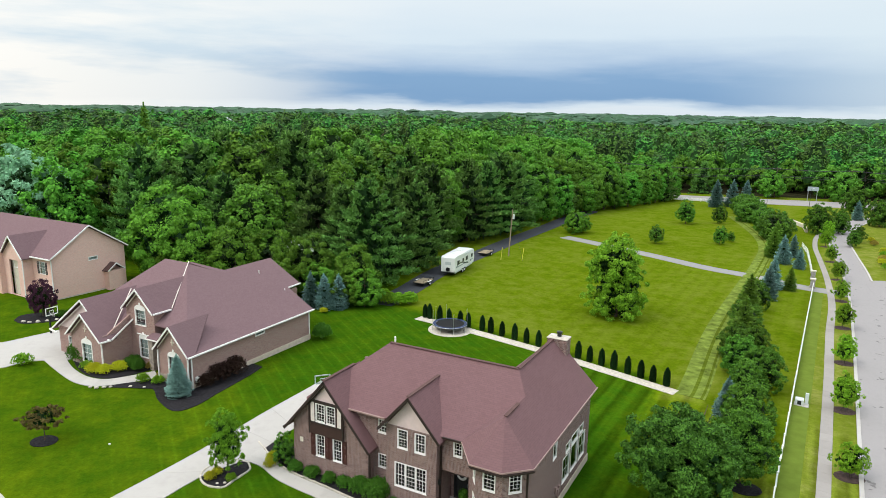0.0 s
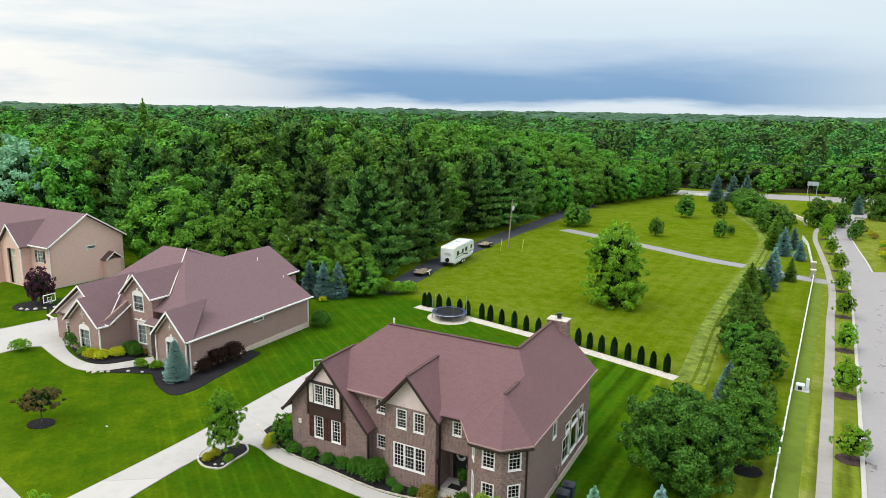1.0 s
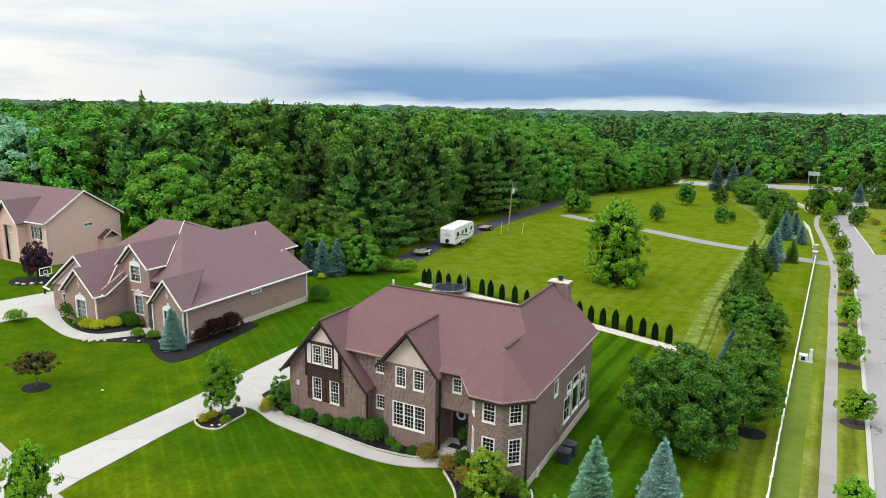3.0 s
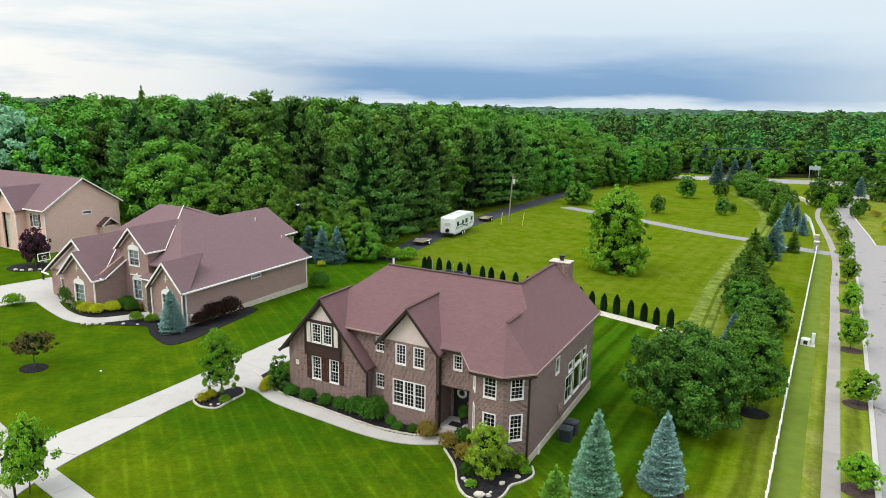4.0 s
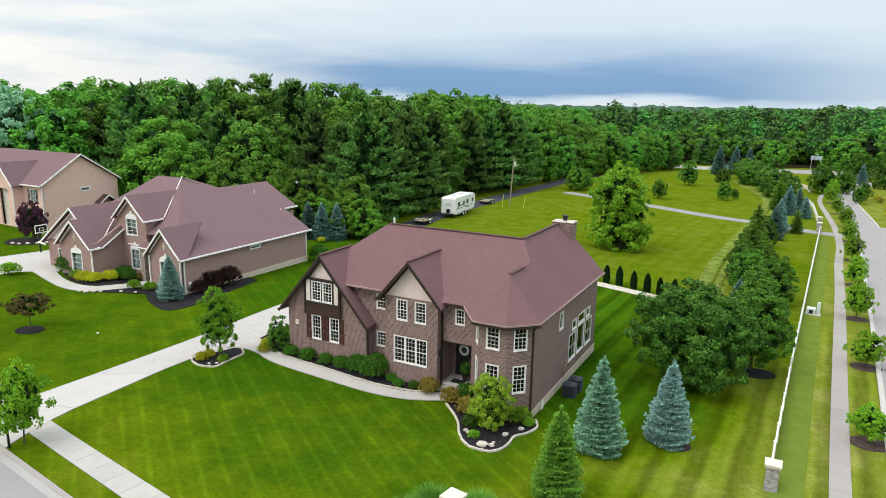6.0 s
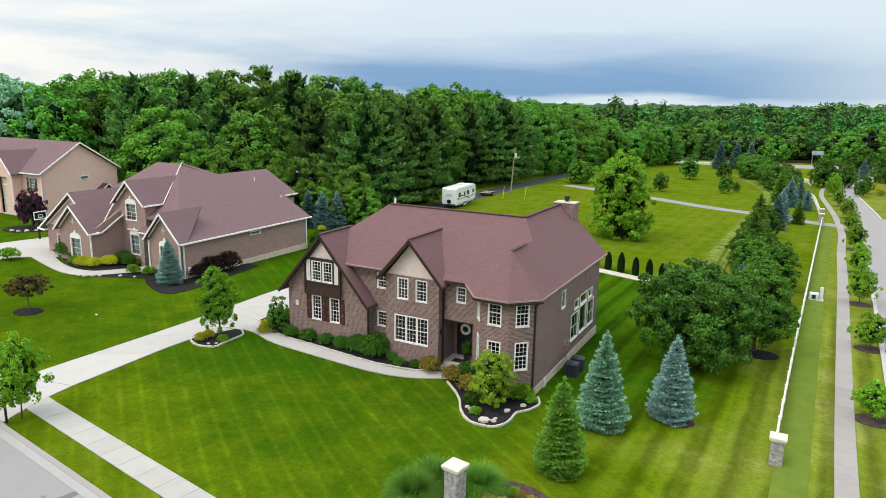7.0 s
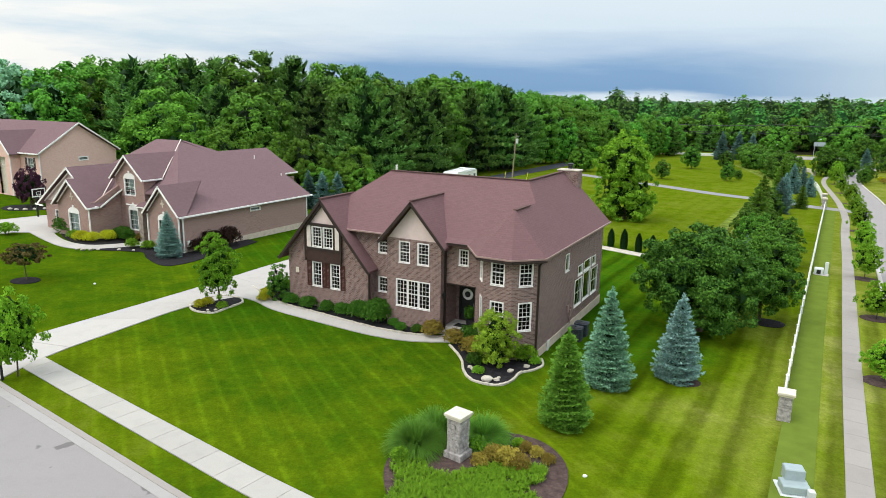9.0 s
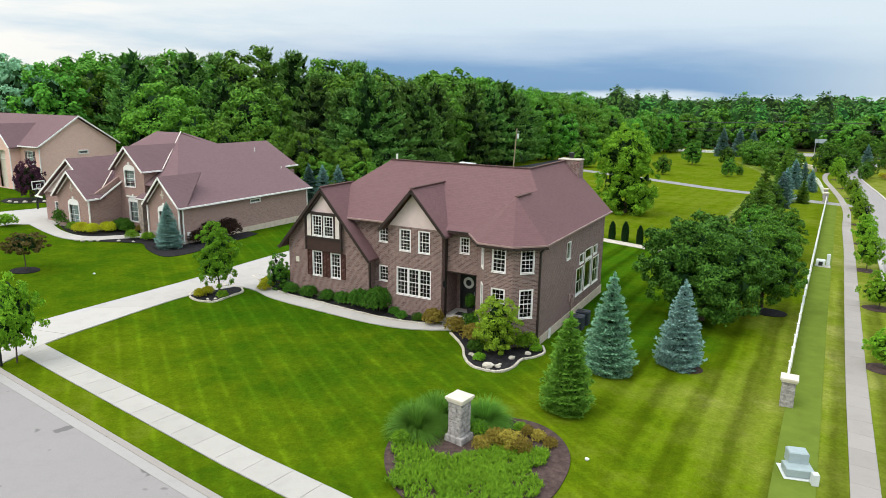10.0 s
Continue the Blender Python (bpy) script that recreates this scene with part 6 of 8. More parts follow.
# a narrow tree whose skirt of suckers reaches the ground
leafy_tree("clump", 11.8, 8.4, 300, 92, 0.62, LEAF_CLUMP, 0.0, 0.2, 45, ((0.0, 0.34, 0.98, 0.27), (0.12, 0.68, 0.84, 0.30), (0.34, 1.0, 0.96, 0.43)), deep=0.3, loose=0.6, upright=0.55, lump=0.42, near=0.62)
leafy_tree("young", 4.0, 2.7, 70, 40, 0.36, LEAF_BROAD, 0.08, 0.07, 46, loose=0.6)
spruce("blue0", 5.9, 3.7, 21, 14, NEEDLE_TEAL, 51, 7, 9, 0.17, 0.86)
spruce("blue1", 5.4, 3.4, 20, 14, NEEDLE_BLUE, 52, 7, 9, 0.17, 0.80)
spruce("green0", 5.4, 3.1, 20, 12, NEEDLE_GREEN, 53, 6, 9, 0.18, 0.72)
spruce("spruce_far", 6.5, 4.2, 15, 11, NEEDLE_FAR_BLUE, 54, 5, 5, 0.34, 0.85, 0.34)
spruce("dark_spruce", 7.5, 4.8, 13, 10, NEEDLE_GREEN, 55, 5, 5, 0.38, 0.66, 0.34)


def inside(x, y, poly):
    hit = False
    for (ax, ay), (bx, by) in zip(poly, poly[1:] + poly[:1]):
        if (ay > y) != (by > y) and x < (bx - ax) * (y - ay) / (by - ay) + ax:
            hit = not hit
    return hit


def scatter(poly, gap, rng, most=2000):
    xs, ys = [p[0] for p in poly], [p[1] for p in poly]
    pts, cells = [], {}
    for _ in range(most * 14):
        x, y = rng.uniform(min(xs), max(xs)), rng.uniform(min(ys), max(ys))
        if not inside(x, y, poly):
            continue
        c = (int(x // gap), int(y // gap))
        near = [q for i in (-1, 0, 1) for j in (-1, 0, 1) for q in cells.get((c[0] + i, c[1] + j), ())]
        if all((x - q[0]) ** 2 + (y - q[1]) ** 2 > gap * gap for q in near):
            cells.setdefault(c, []).append((x, y))
            pts.append((x, y))
            if len(pts) >= most:
                break
    return pts


MARK_TREES = [
    ("pine", -11.7, 98.5, 16.0), ("pine", -21.2, 109.1, 16.0), ("pine", -4.7, 111.1, 14.2), ("pine", 4.4, 136.0, 16.8), ("pine", 12.4, 147.4, 17.3),
    ("pine", -2.6, 127.2, 15.7), ("pine", -50.1, 108.2, 18.6), ("pine", -43.0, 113.3, 18.8), ("pine", -29.7, 130.9, 21.5), ("wood", -38.7, 128.5, 23.2),
    ("wood", -55.6, 138.5, 22.7), ("wood", -64.2, 123.5, 21.1), ("wood", -62.5, 107.4, 18.2), ("light", -41.1, 97.8, 14.4), ("wood", -30.5, 102.8, 14.7),
    ("silver", -68.9, 109.4, 20.3), ("silver", -76, 114, 18.5), ("wood", 22.0, 163.3, 15.7), ("wood", 40.5, 186, 9.7), ("wood", 50.1, 197, 11.0),
    ("wood", 64.8, 215, 11.7), ("wood", 71.8, 225, 13.5), ("light", -29.8, 91.5, 10.1), ("light", -24.4, 92.0, 9.3), ("light", -19.5, 91.1, 8.9),
    ("light", -12.7, 90.3, 8.1), ("light", -10.8, 86.6, 5.4), ("light", -36.0, 93.4, 10.9), ("pine", -16.0, 103.0, 14.5), ("pine", -9.0, 106.5, 15.0),
    ("pine", 8.8, 142.0, 16.0), ("pine", 16.6, 156.0, 15.5), ("pine", -7.5, 118.0, 16.0), ("wood", -80.0, 126.0, 20.0)]


def tree_limit(x, y):
    """Height of the wood's canopy above the ground: it falls away from west to east."""
    stops = ((-0.70, 18.5), (-0.60, 18.4), (-0.56, 18.6), (-0.50, 19.8), (-0.45, 19.0), (-0.38, 20.8), (-0.30, 21.6), (-0.22, 20.6), (-0.15, 20.0), (-0.10, 19.2), (-0.05, 17.8), (0.0, 19.4), (0.04, 17.8), (0.08, 16.4), (0.30, 15.2))
    q, d = x / y, math.hypot(x, y)
    z = stops[-1][1]
    for (a, za), (b, zb) in zip(stops, stops[1:]):
        if q <= b:
            z = za + (zb - za) * max(0.0, (q - a) / (b - a))
            break
    return 14.2 + (z - 14.2) * d / 122 - land(x, y)


def build_woods():
    rng = random.Random(5)
    for kind, x, y, h in MARK_TREES:
        h = min(h, tree_limit(x, y) * 1.02)
        if kind == "pine":
            plant(f"pine{rng.randrange(3)}", "pine_tree", x, y, h / 16 * 1.02, "tall soft green white pine at the wood's edge", "pine tree", "woodland trees")
        else:
            key, what = {"wood": (f"wood{rng.randrange(5)}", "leafy green deciduous tree in the wood"), "light": (f"bright{rng.randrange(2)}", "bright yellow-green tree at the wood's edge"),
                         "silver": ("silver", "silvery green tree in the wood")}[kind]
            plant(key, "tree", x, y, h / 16, what, "tree", "woodland trees", tall=1.0)
    edge = [(-110, 150), (-75, 122), (-58, 112), (-42, 104), (-25, 97), (-14, 94), (-10, 101), (-8, 108), (-4, 121), (3, 137), (11, 154), (21, 172), (33, 188), (47, 206), (60, 226)]
    # the ground under the trees: litter with their shade put into its colour
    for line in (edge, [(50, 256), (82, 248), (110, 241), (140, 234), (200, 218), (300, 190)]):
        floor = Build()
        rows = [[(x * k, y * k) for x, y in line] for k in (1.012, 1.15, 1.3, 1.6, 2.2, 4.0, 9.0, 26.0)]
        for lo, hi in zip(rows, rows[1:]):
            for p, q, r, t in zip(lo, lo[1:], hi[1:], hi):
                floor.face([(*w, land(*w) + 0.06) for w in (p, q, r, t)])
        solid("forest_floor", floor, FOREST_FLOOR, "leaf litter under the woodland trees, darkened as their shade", "ground", kind="structure")
    deep = [(x - 22, y + 52) for x, y in edge]
    front = edge + [(x - 9, y + 22) for x, y in edge][::-1]
    belt = edge + deep[::-1]
    for x, y in scatter(belt, 7.6, rng, 260):
        if any(math.hypot(x - q[1], y - q[2]) < 5.0 for q in MARK_TREES):
            continue
        px = x / y
        near = inside(x, y, front)
        pine = (-0.46 < px < 0.17 and rng.random() < (0.62 if px > -0.13 else 0.36)) and y < 180
        top = min(tree_limit(x, y) * rng.choice((0.80, 0.88, 0.93, 0.97, 1.0)), 23.0)
        if near:
            top = min(top, 12.5 + rng.uniform(0, 5.5))
        if pine:
            plant(f"{'pine' if near else 'deep_pine'}{rng.randrange(3)}", "pine_tree", x, y, top / 16, "tall dark green white pine in the wood", "pine tree", "woodland trees", tall=rng.uniform(0.95, 1.05))
        else:
            key = f"{'wood' if near else 'deep'}{rng.randrange(5)}" if rng.random() < 0.86 or not near else f"bright{rng.randrange(2)}"
            plant(key, "tree", x, y, top / 16, "leafy green deciduous tree in the wood", "tree", "woodland trees", tall=rng.uniform(0.95, 1.05))
    # understorey at the edge of the wood
    for k in range(len(edge) - 1):
        for f in (0.2, 0.7):
            x, y = (edge[k][i] + (edge[k + 1][i] - edge[k][i]) * f for i in (0, 1))
            if x < -60 or (x > -9 and rng.random() < 0.5):
                continue
            plant(f"wood{rng.randrange(5)}", "tree", x + rng.uniform(-1, 1) - 1, y + rng.uniform(0, 2) + 1, rng.uniform(0.3, 0.5), "low leafy tree at the edge of the wood", "tree", "woodland edge", tall=rng.uniform(0.8, 1.0))
    # a dense bright fringe behind the neighbour's house
    for x, y, h in ((-40.5, 95.0, 6.5), (-34.5, 92.2, 6.0), (-31.5, 88.8, 5.2), (-27.0, 88.6, 5.4), (-22.4, 88.6, 6.2), (-17.0, 88.2, 5.8), (-13.5, 86.8, 5.0)):
        plant(f"bright{rng.randrange(2)}", "tree", x, y, h / 16, "low bright green tree at the wood's edge", "tree", "woodland edge", tall=0.95)
    # full trees that stand beyond the highway
    for x, y in scatter([(52, 254), (150, 228), (260, 196), (280, 240), (160, 275), (60, 300)], 11.5, rng, 95):
        big = rng.random()
        key = f"distant{rng.randrange(5)}" if big < 0.86 else f"deep_pine{rng.randrange(3)}"
        plant(key, "tree", x, y, rng.uniform(0.78, 1.12), "tall green tree beyond the highway", "tree", "trees beyond the highway", sink=2.5)


def far_woods():
    """Tree tops that thin out to the horizon, as one mesh of leaf clumps."""
    rng = np.random.default_rng(9)
    C, N, S, V, F, DARK_FACE, base = [], [], [], [], [], [], 0
    D = 165.0
    while D < 4200:
        gap = max(8.5, D / 28)
        n = int(1.55 * D / gap)
        for k in range(n):
            a = -0.78 + 1.56 * (k + rng.random()) / n
            d = D + rng.uniform(-0.5, 0.5) * gap
            x, y = d * math.sin(a), d * math.cos(a)
            # keep the field, the roads and the near belt clear
            if x > 20 and y < 272 and not (x > 118 and y > 214) and x > (y - 228) * 0.62 + 66 - 40 and not (x > 125 + (150 - y) * 0.2 and y < 190):
                continue
            if side_of(x, y, -110, 190, 48, 270) > 0 and x < 62 and y < 262:
                continue
            if x > 95 and y < 232:
                continue
            if 225 < y + (x - 100) * 0.28 < 262 and x > 55:
                continue
            h = rng.choice((9.5, 12.0, 14.0, 15.5, 17.0, 19.0)) * rng.uniform(0.92, 1.06) * (1.0 + 0.22 * math.sin(x * 0.011 + 1) * math.sin(y * 0.008))
            w = gap * rng.choice((0.34, 0.42, 0.50, 0.62))
            # a billowing dome, dark as painted shade when near, roughened with leaf clumps
            na, ne = (9, 5) if D < 420 else (8, 4) if D < 1000 else (7, 3)
            el = np.linspace(-0.35, 1.35, ne)
            az = np.linspace(0, 2 * math.pi, na, endpoint=False) + rng.uniform(0, 1)
            E, A = np.meshgrid(el, az, indexing="ij")
            dirs = np.stack([np.cos(E) * np.cos(A), np.cos(E) * np.sin(A), np.sin(E)], 2).reshape(-1, 3)
            bil = sphere_dirs(rng, 10)
            bil[:, 2] = np.abs(bil[:, 2])
            swell = lambda q: (0.66 + 0.40 * np.clip((q @ bil.T).max(1), 0, 1) ** 4)[:, None]
            top = np.array([x, y, land(x, y) + h * 0.42])
            v = top + dirs * [w, w, h * 0.58] * swell(dirs) * (0.84 if D < 1000 else 1.0)
            for i in range(ne - 1):
                for j in range(na):
                    F.append((base + i * na + j, base + i * na + (j + 1) % na, base + (i + 1) * na + (j + 1) % na, base + (i + 1) * na + j))
            F.append(tuple(base + (ne - 1) * na + j for j in range(na)))
            # beyond 1 km the leaf colour turns bluish to carry the haze of distance
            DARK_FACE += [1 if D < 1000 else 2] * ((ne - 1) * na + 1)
            V.append(v)
            base += len(v)
            m = 480 if D < 240 else 320 if D < 420 else 180 if D < 640 else 100 if D < 1000 else 0
            if m:
                q = sphere_dirs(rng, m)
                q[:, 2] = np.abs(q[:, 2])
                C.append(top + q * [w, w, h * 0.58] * swell(q) * rng.uniform(0.86, 1.0, (m, 1)))
                N.append(q + 0.35 * rng.normal(size=(m, 3)) + [0, 0, 0.2])
                S.append(1.75 * math.sqrt(w * h * 0.58 / m) * rng.uniform(0.65, 1.35, m))
        D += gap * 0.9
    leaves = leaf_corners(rng, np.concatenate(C), np.concatenate(N), np.concatenate(S))
    quads = (np.arange(len(leaves)).reshape(-1, 3) + base).tolist()
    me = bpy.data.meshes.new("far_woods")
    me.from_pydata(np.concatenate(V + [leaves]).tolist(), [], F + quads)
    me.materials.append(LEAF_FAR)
    me.materials.append(LEAF_UNDER_SHADE)
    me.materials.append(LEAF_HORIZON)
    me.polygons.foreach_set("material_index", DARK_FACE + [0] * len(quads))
    tagged(new("far_woods", me), "green tree tops reaching to the horizon", "woods", kind="stuff")


build_woods()
far_woods()
edge_rng = random.Random(8)
for k in range(15):
    f = k / 14
    ex, ey = 20 + f * 55 + edge_rng.uniform(-1.5, 1.5), 164 + f * 63 + edge_rng.uniform(-1.5, 1.5)
    plant(("wood0", "wood3", "wood1", "pine1", "wood2")[k % 5], "tree", ex, ey, edge_rng.uniform(0.55, 0.8), "full dark green tree closing the side of the field", "tree", "field-side trees")
plant("dark_spruce", "spruce_tree", -150.0, 335.0, 1.75, "tall dark conifer standing above the far woods", "spruce tree", tall=1.9)
plant("maple", "maple_tree", 16.9, 41.9, 0.94, "big round dark green maple on the side lawn", "tree")
plant("maple_slim", "tree", 22.4, 45.2, 0.82, "dark green maple beside the white fence", "tree")
plant("blue0", "blue_spruce", 8.5, 32.4, 0.80, "silvery blue spruce on the side lawn", "spruce tree", "blue spruces", tall=1.11)
plant("blue1", "blue_spruce", 12.6, 33.6, 0.79, "silvery blue spruce in a mulch ring", "spruce tree", "blue spruces", tall=1.11)
plant("green0", "spruce_tree", 5.5, 27.6, 0.83, "yellow-green spruce on the front lawn", "spruce tree", tall=1.03)
plant("clump", "tree", 23.4, 86.8, 1.0, "tall leafy tree clump standing alone in the field", "tree")


# ---- shrubs, beds and borders ----
def shrub_proto(key, w, h, n, leaf, mat, seed, lumps=7):
    rng = np.random.default_rng(seed)
    C, N = [], []
    per = n // lumps
    for k in range(lumps):
        a = 6.283 * k / lumps + rng.uniform(-0.3, 0.3)
        q = 0.0 if k == 0 else w * 0.27 * rng.uniform(0.7, 1.1)
        c = np.array([q * math.cos(a), q * math.sin(a), h * (0.5 if k == 0 else 0.42)])
        d = sphere_dirs(rng, per)
        d[:, 2] = np.abs(d[:, 2]) * 1.2 - 0.35
        C.append(c + d * [w * 0.30, w * 0.30, h * 0.5] * rng.uniform(0.75, 1.08, (per, 1)))
        N.append(d + 0.6 * rng.normal(size=(per, 3)) + [0, 0, 0.25])
    C = np.concatenate(C)
    C[:, 2] = np.maximum(C[:, 2], 0.03)
    crown = leaf_mesh("crown", C, np.concatenate(N), leaf * rng.uniform(0.7, 1.3, len(C)), mat, rng=rng)
    b = Build()
    for k in range(4):
        b.tube((0.05 * math.cos(k * 1.6), 0.05 * math.sin(k * 1.6), -0.05), (w * 0.2 * math.cos(k * 1.6), w * 0.2 * math.sin(k * 1.6), h * 0.5), 0.02, 0.01, 5)
    PROTO[key] = (b.mesh("stem", BARK), crown)


def shrub(key, x, y, scale, label, group="", tall=1.0, z=None):
    stems, crown = PROTO[key]
    m = pose(x, y, land(x, y) if z is None else z, 0, 0, (x * 57 + y * 31) % 360) @ Matrix.Diagonal((scale, scale, scale * tall, 1))
    t = thing("shrub", m, label, "shrub", group)
    part("stem", stems, None, t)
    part("foliage", crown, None, t)
    return t


for key, w, h, n, leaf, mat in (("box", 1.2, 0.85, 1500, 0.055, LEAF_BOX), ("round", 1.7, 1.55, 2600, 0.07, LEAF_BOX), ("gold", 1.2, 0.9, 800, 0.07, LEAF_GOLD),
                                ("rust", 1.25, 0.95, 900, 0.07, LEAF_RUST), ("maroon", 2.2, 1.7, 1500, 0.09, LEAF_MAROON), ("lime", 1.3, 1.0, 900, 0.07, LEAF_LIGHT)):
    shrub_proto(key, w, h, n, leaf, mat, sum(map(ord, key)))
leafy_tree("vine_tree", 3.4, 2.6, 120, 80, 0.26, LEAF_VINE, 0.02, 0.05, 71, loose=0.7, upright=0.6, near=0.5, lump=0.45)
leafy_tree("island_tree", 5.4, 2.9, 120, 80, 0.30, LEAF_ISLE, 0.10, 0.07, 72, loose=0.7, upright=0.6, deep=0.35, near=0.5, lump=0.45)
leafy_tree("red_tree", 2.9, 3.2, 46, 34, 0.30, LEAF_BROWN, 0.46, 0.05, 73, loose=0.5, flat=0.4, upright=0.8)
leafy_tree("purple", 4.4, 3.9, 90, 46, 0.40, LEAF_PURPLE, 0.10, 0.08, 74, loose=0.6)
leafy_tree("column", 2.7, 1.5, 50, 60, 0.24, LEAF_BROAD, 0.03, 0.05, 75, loose=0.6)


def arb_proto():
    rng = np.random.default_rng(81)
    n = 2600
    z = rng.random(n) ** 0.85
    r = 0.42 * np.sqrt(np.clip(1 - (z * 1.02 - 0.25) ** 2 / 0.66, 0.02, 1)) * np.where(z > 0.75, (1.02 - z) / 0.27, 1) ** 0.7
    a = rng.random(n) * 6.283
    r = r * rng.uniform(0.8, 1.05, n)
    base = np.stack([r * np.cos(a), r * np.sin(a), z * 2.35 + 0.05], 1)
    way = np.stack([np.cos(a) * 0.35, np.sin(a) * 0.35, np.ones(n)], 1) + rng.normal(size=(n, 3)) * 0.15
    up = np.stack([np.cos(a), np.sin(a), np.full(n, 0.2)], 1) + rng.normal(size=(n, 3)) * 0.3
    crown = triangles("foliage", twig_corners(base, way, up, 0.28 * rng.uniform(0.7, 1.2, n), 0.07), (LEAF_ARB,))
    PROTO["arb"] = (Build().tube((0, 0, -0.1), (0, 0, 1.9), 0.05, 0.02, 6).mesh("trunk", BARK), crown)


arb_proto()


def edging(parent, line, size=0.3, mat=PALE_STONE, h=0.14, name="block"):
    """A border of separate blocks along a line."""
    rng = random.Random(3)
    acc, carry = [], 0.0
    for a, b in zip(line, line[1:]):
        d = math.dist(a, b)
        s = carry
        while s < d:
            f = s / d
            acc.append((a[0] + (b[0] - a[0]) * f, a[1] + (b[1] - a[1]) * f, math.atan2(b[1] - a[1], b[0] - a[0])))
            s += size
        carry = s - d
    me = [Build().bevel_box(-size * 0.47, -0.065, -0.08, size * 0.47, 0.065, h - 0.03 + e, 0.02).mesh(name, mat) for e in (0, 0.015, -0.012)]
    for x, y, a in acc:
        o = new(name, me[rng.randrange(3)])
        o.matrix_world = pose(x, y, land(x, y), 0, 0, math.degrees(a) + rng.uniform(-5, 5))
        o.parent = parent
    return acc


def bed(name, outline, mat, label, top=0.05):
    return solid(name, patch(Build(), outline, top), mat, label, "flower bed", kind="structure")


def rocks(pts, seed):
    for k, (x, y, r) in enumerate(pts):
        b = Build()
        boulder(b, 0, 0, 0.0, r * 0.75, 0.7, seed + k)
        solid("rock", b, PALE_STONE, "pale boulder lying in a mulch bed", "rock", "bed rocks", m=pose(x, y, land(x, y) + 0.05))


def build_beds():
    # bed at the corner bay
    edge = smooth_line([(0.35, 37.2), (0.75, 36.0), (1.0, 34.9), (1.05, 33.6), (1.4, 32.4), (2.2, 31.8), (3.0, 31.8), (3.65, 32.5), (4.1, 33.4), (4.9, 33.9), (5.5, 34.6), (5.55, 35.4)], 5)
    b1 = bed("bay_bed", edge + [(5.0, 35.9), (2.2, 36.5), (0.8, 38.6)], MULCH, "dark mulch bed with pale block edging at the bay")
    edging(b1, edge, 0.26)
    for key, x, y, s, label in (("rust", 0.55, 37.7, 1.05, "bronze-leaved shrub beside the front step"), ("box", 1.55, 38.0, 1.35, "dark green rounded shrub under the bay"), ("rust", 1.55, 36.2, 1.15, "bronze-leaved shrub in the bay bed"),
                                ("box", 1.75, 34.6, 0.9, "dark green low shrub in the bay bed"), ("lime", 4.5, 35.2, 1.1, "yellow-green shrub at the corner of the house"), ("lime", 1.85, 33.2, 0.5, "small lime shrub in the bay bed"),
                                ("box", 3.9, 36.0, 1.0, "dark green shrub under the bay windows"), ("lime", 5.05, 34.75, 0.55, "small grey-green shrub at the corner")):
        shrub(key, x, y, s, label)
    plant("vine_tree", "small_tree", 2.75, 34.4, 1.0, "bright lime-green weeping tree in the bay bed", "tree")
    rocks([(2.25, 32.25, 0.33), (1.42, 33.9, 0.16), (1.62, 33.6, 0.2), (3.6, 33.5, 0.22), (4.55, 34.25, 0.2), (2.75, 32.3, 0.18), (2.9, 32.6, 0.12)], 100)
    # long bed along the house walk
    walk_edge = smooth_line([(-14.6, 48.4), (-13.2, 46.5), (-11.5, 44.55), (-7.9, 42.25), (-4.5, 40.05), (-1.9, 39.05), (-0.6, 39.1)], 6)
    b2 = bed("walk_bed", walk_edge + [(-0.5, 41.0), (-4.4, 42.0), (-10.5, 45.6), (-12.0, 48.3)], MULCH, "dark mulch bed between the walk and the house")
    edging(b2, walk_edge, 0.26, PALE_STONE, 0.12)
    at = lambda u, v: (HX - u * math.sin(HT) + v * math.cos(HT), HY + u * math.cos(HT) + v * math.sin(HT))
    HX, HY, HT = 5.2, 35.55, radians(62.35)
    for k, u in enumerate((18.3, 16.8, 15.3, 14.0)):
        shrub("box", *at(u, 0.5), 0.98 + 0.06 * (k % 2), "clipped dark green shrub before the garage wall", "foundation shrubs", tall=1.05)
    shrub("round", *at(12.5, 0.45), 0.92, "large dense green shrub before the house", "large shrubs")
    shrub("round", *at(11.0, 0.4), 1.14, "large dense green shrub before the house", "large shrubs", tall=1.05)
    for u, v in ((9.75, 0.45), (8.95, 0.0), (7.9, 0.25)):
        shrub("box", *at(u, v), 0.70, "small clipped green shrub under the big window", "foundation shrubs")
    shrub("rust", *at(6.85, 0.25), 1.15, "bronze and yellow shrub beside the step")
    shrub("gold", *at(20.6, 0.7), 1.0, "golden low shrub at the corner of the garage")
    shrub("gold", *at(20.3, -0.1), 0.75, "golden low shrub at the corner of the garage")
    plant("column", "shrub", *at(19.6, 0.7), 1.0, "upright leafy shrub at the garage corner", "shrub")
    # pot plant beside the front door
    px, py = at(5.3, 2.2)
    pot = thing("potted_plant", pose(px, py, 0.36), "leafy green plant in a dark pot beside the front door", "potted plant")
    part("pot", Build().lathe([(0.02, 0.0), (0.16, 0.0), (0.22, 0.36), (0.24, 0.38), (0.20, 0.38), (0.18, 0.33), (0.01, 0.33)], 16), DARK, pot, "dark glazed pot")
    gr = np.random.default_rng(17)
    q = sphere_dirs(gr, 420)
    part("foliage", leaf_mesh("foliage", q * [0.34, 0.34, 0.48] * gr.uniform(0.5, 1.05, (420, 1)) + [0, 0, 0.8], q + 0.5 * gr.normal(size=(420, 3)), 0.075 * gr.uniform(0.7, 1.3, 420), LEAF_BOX, rng=gr), None, pot)
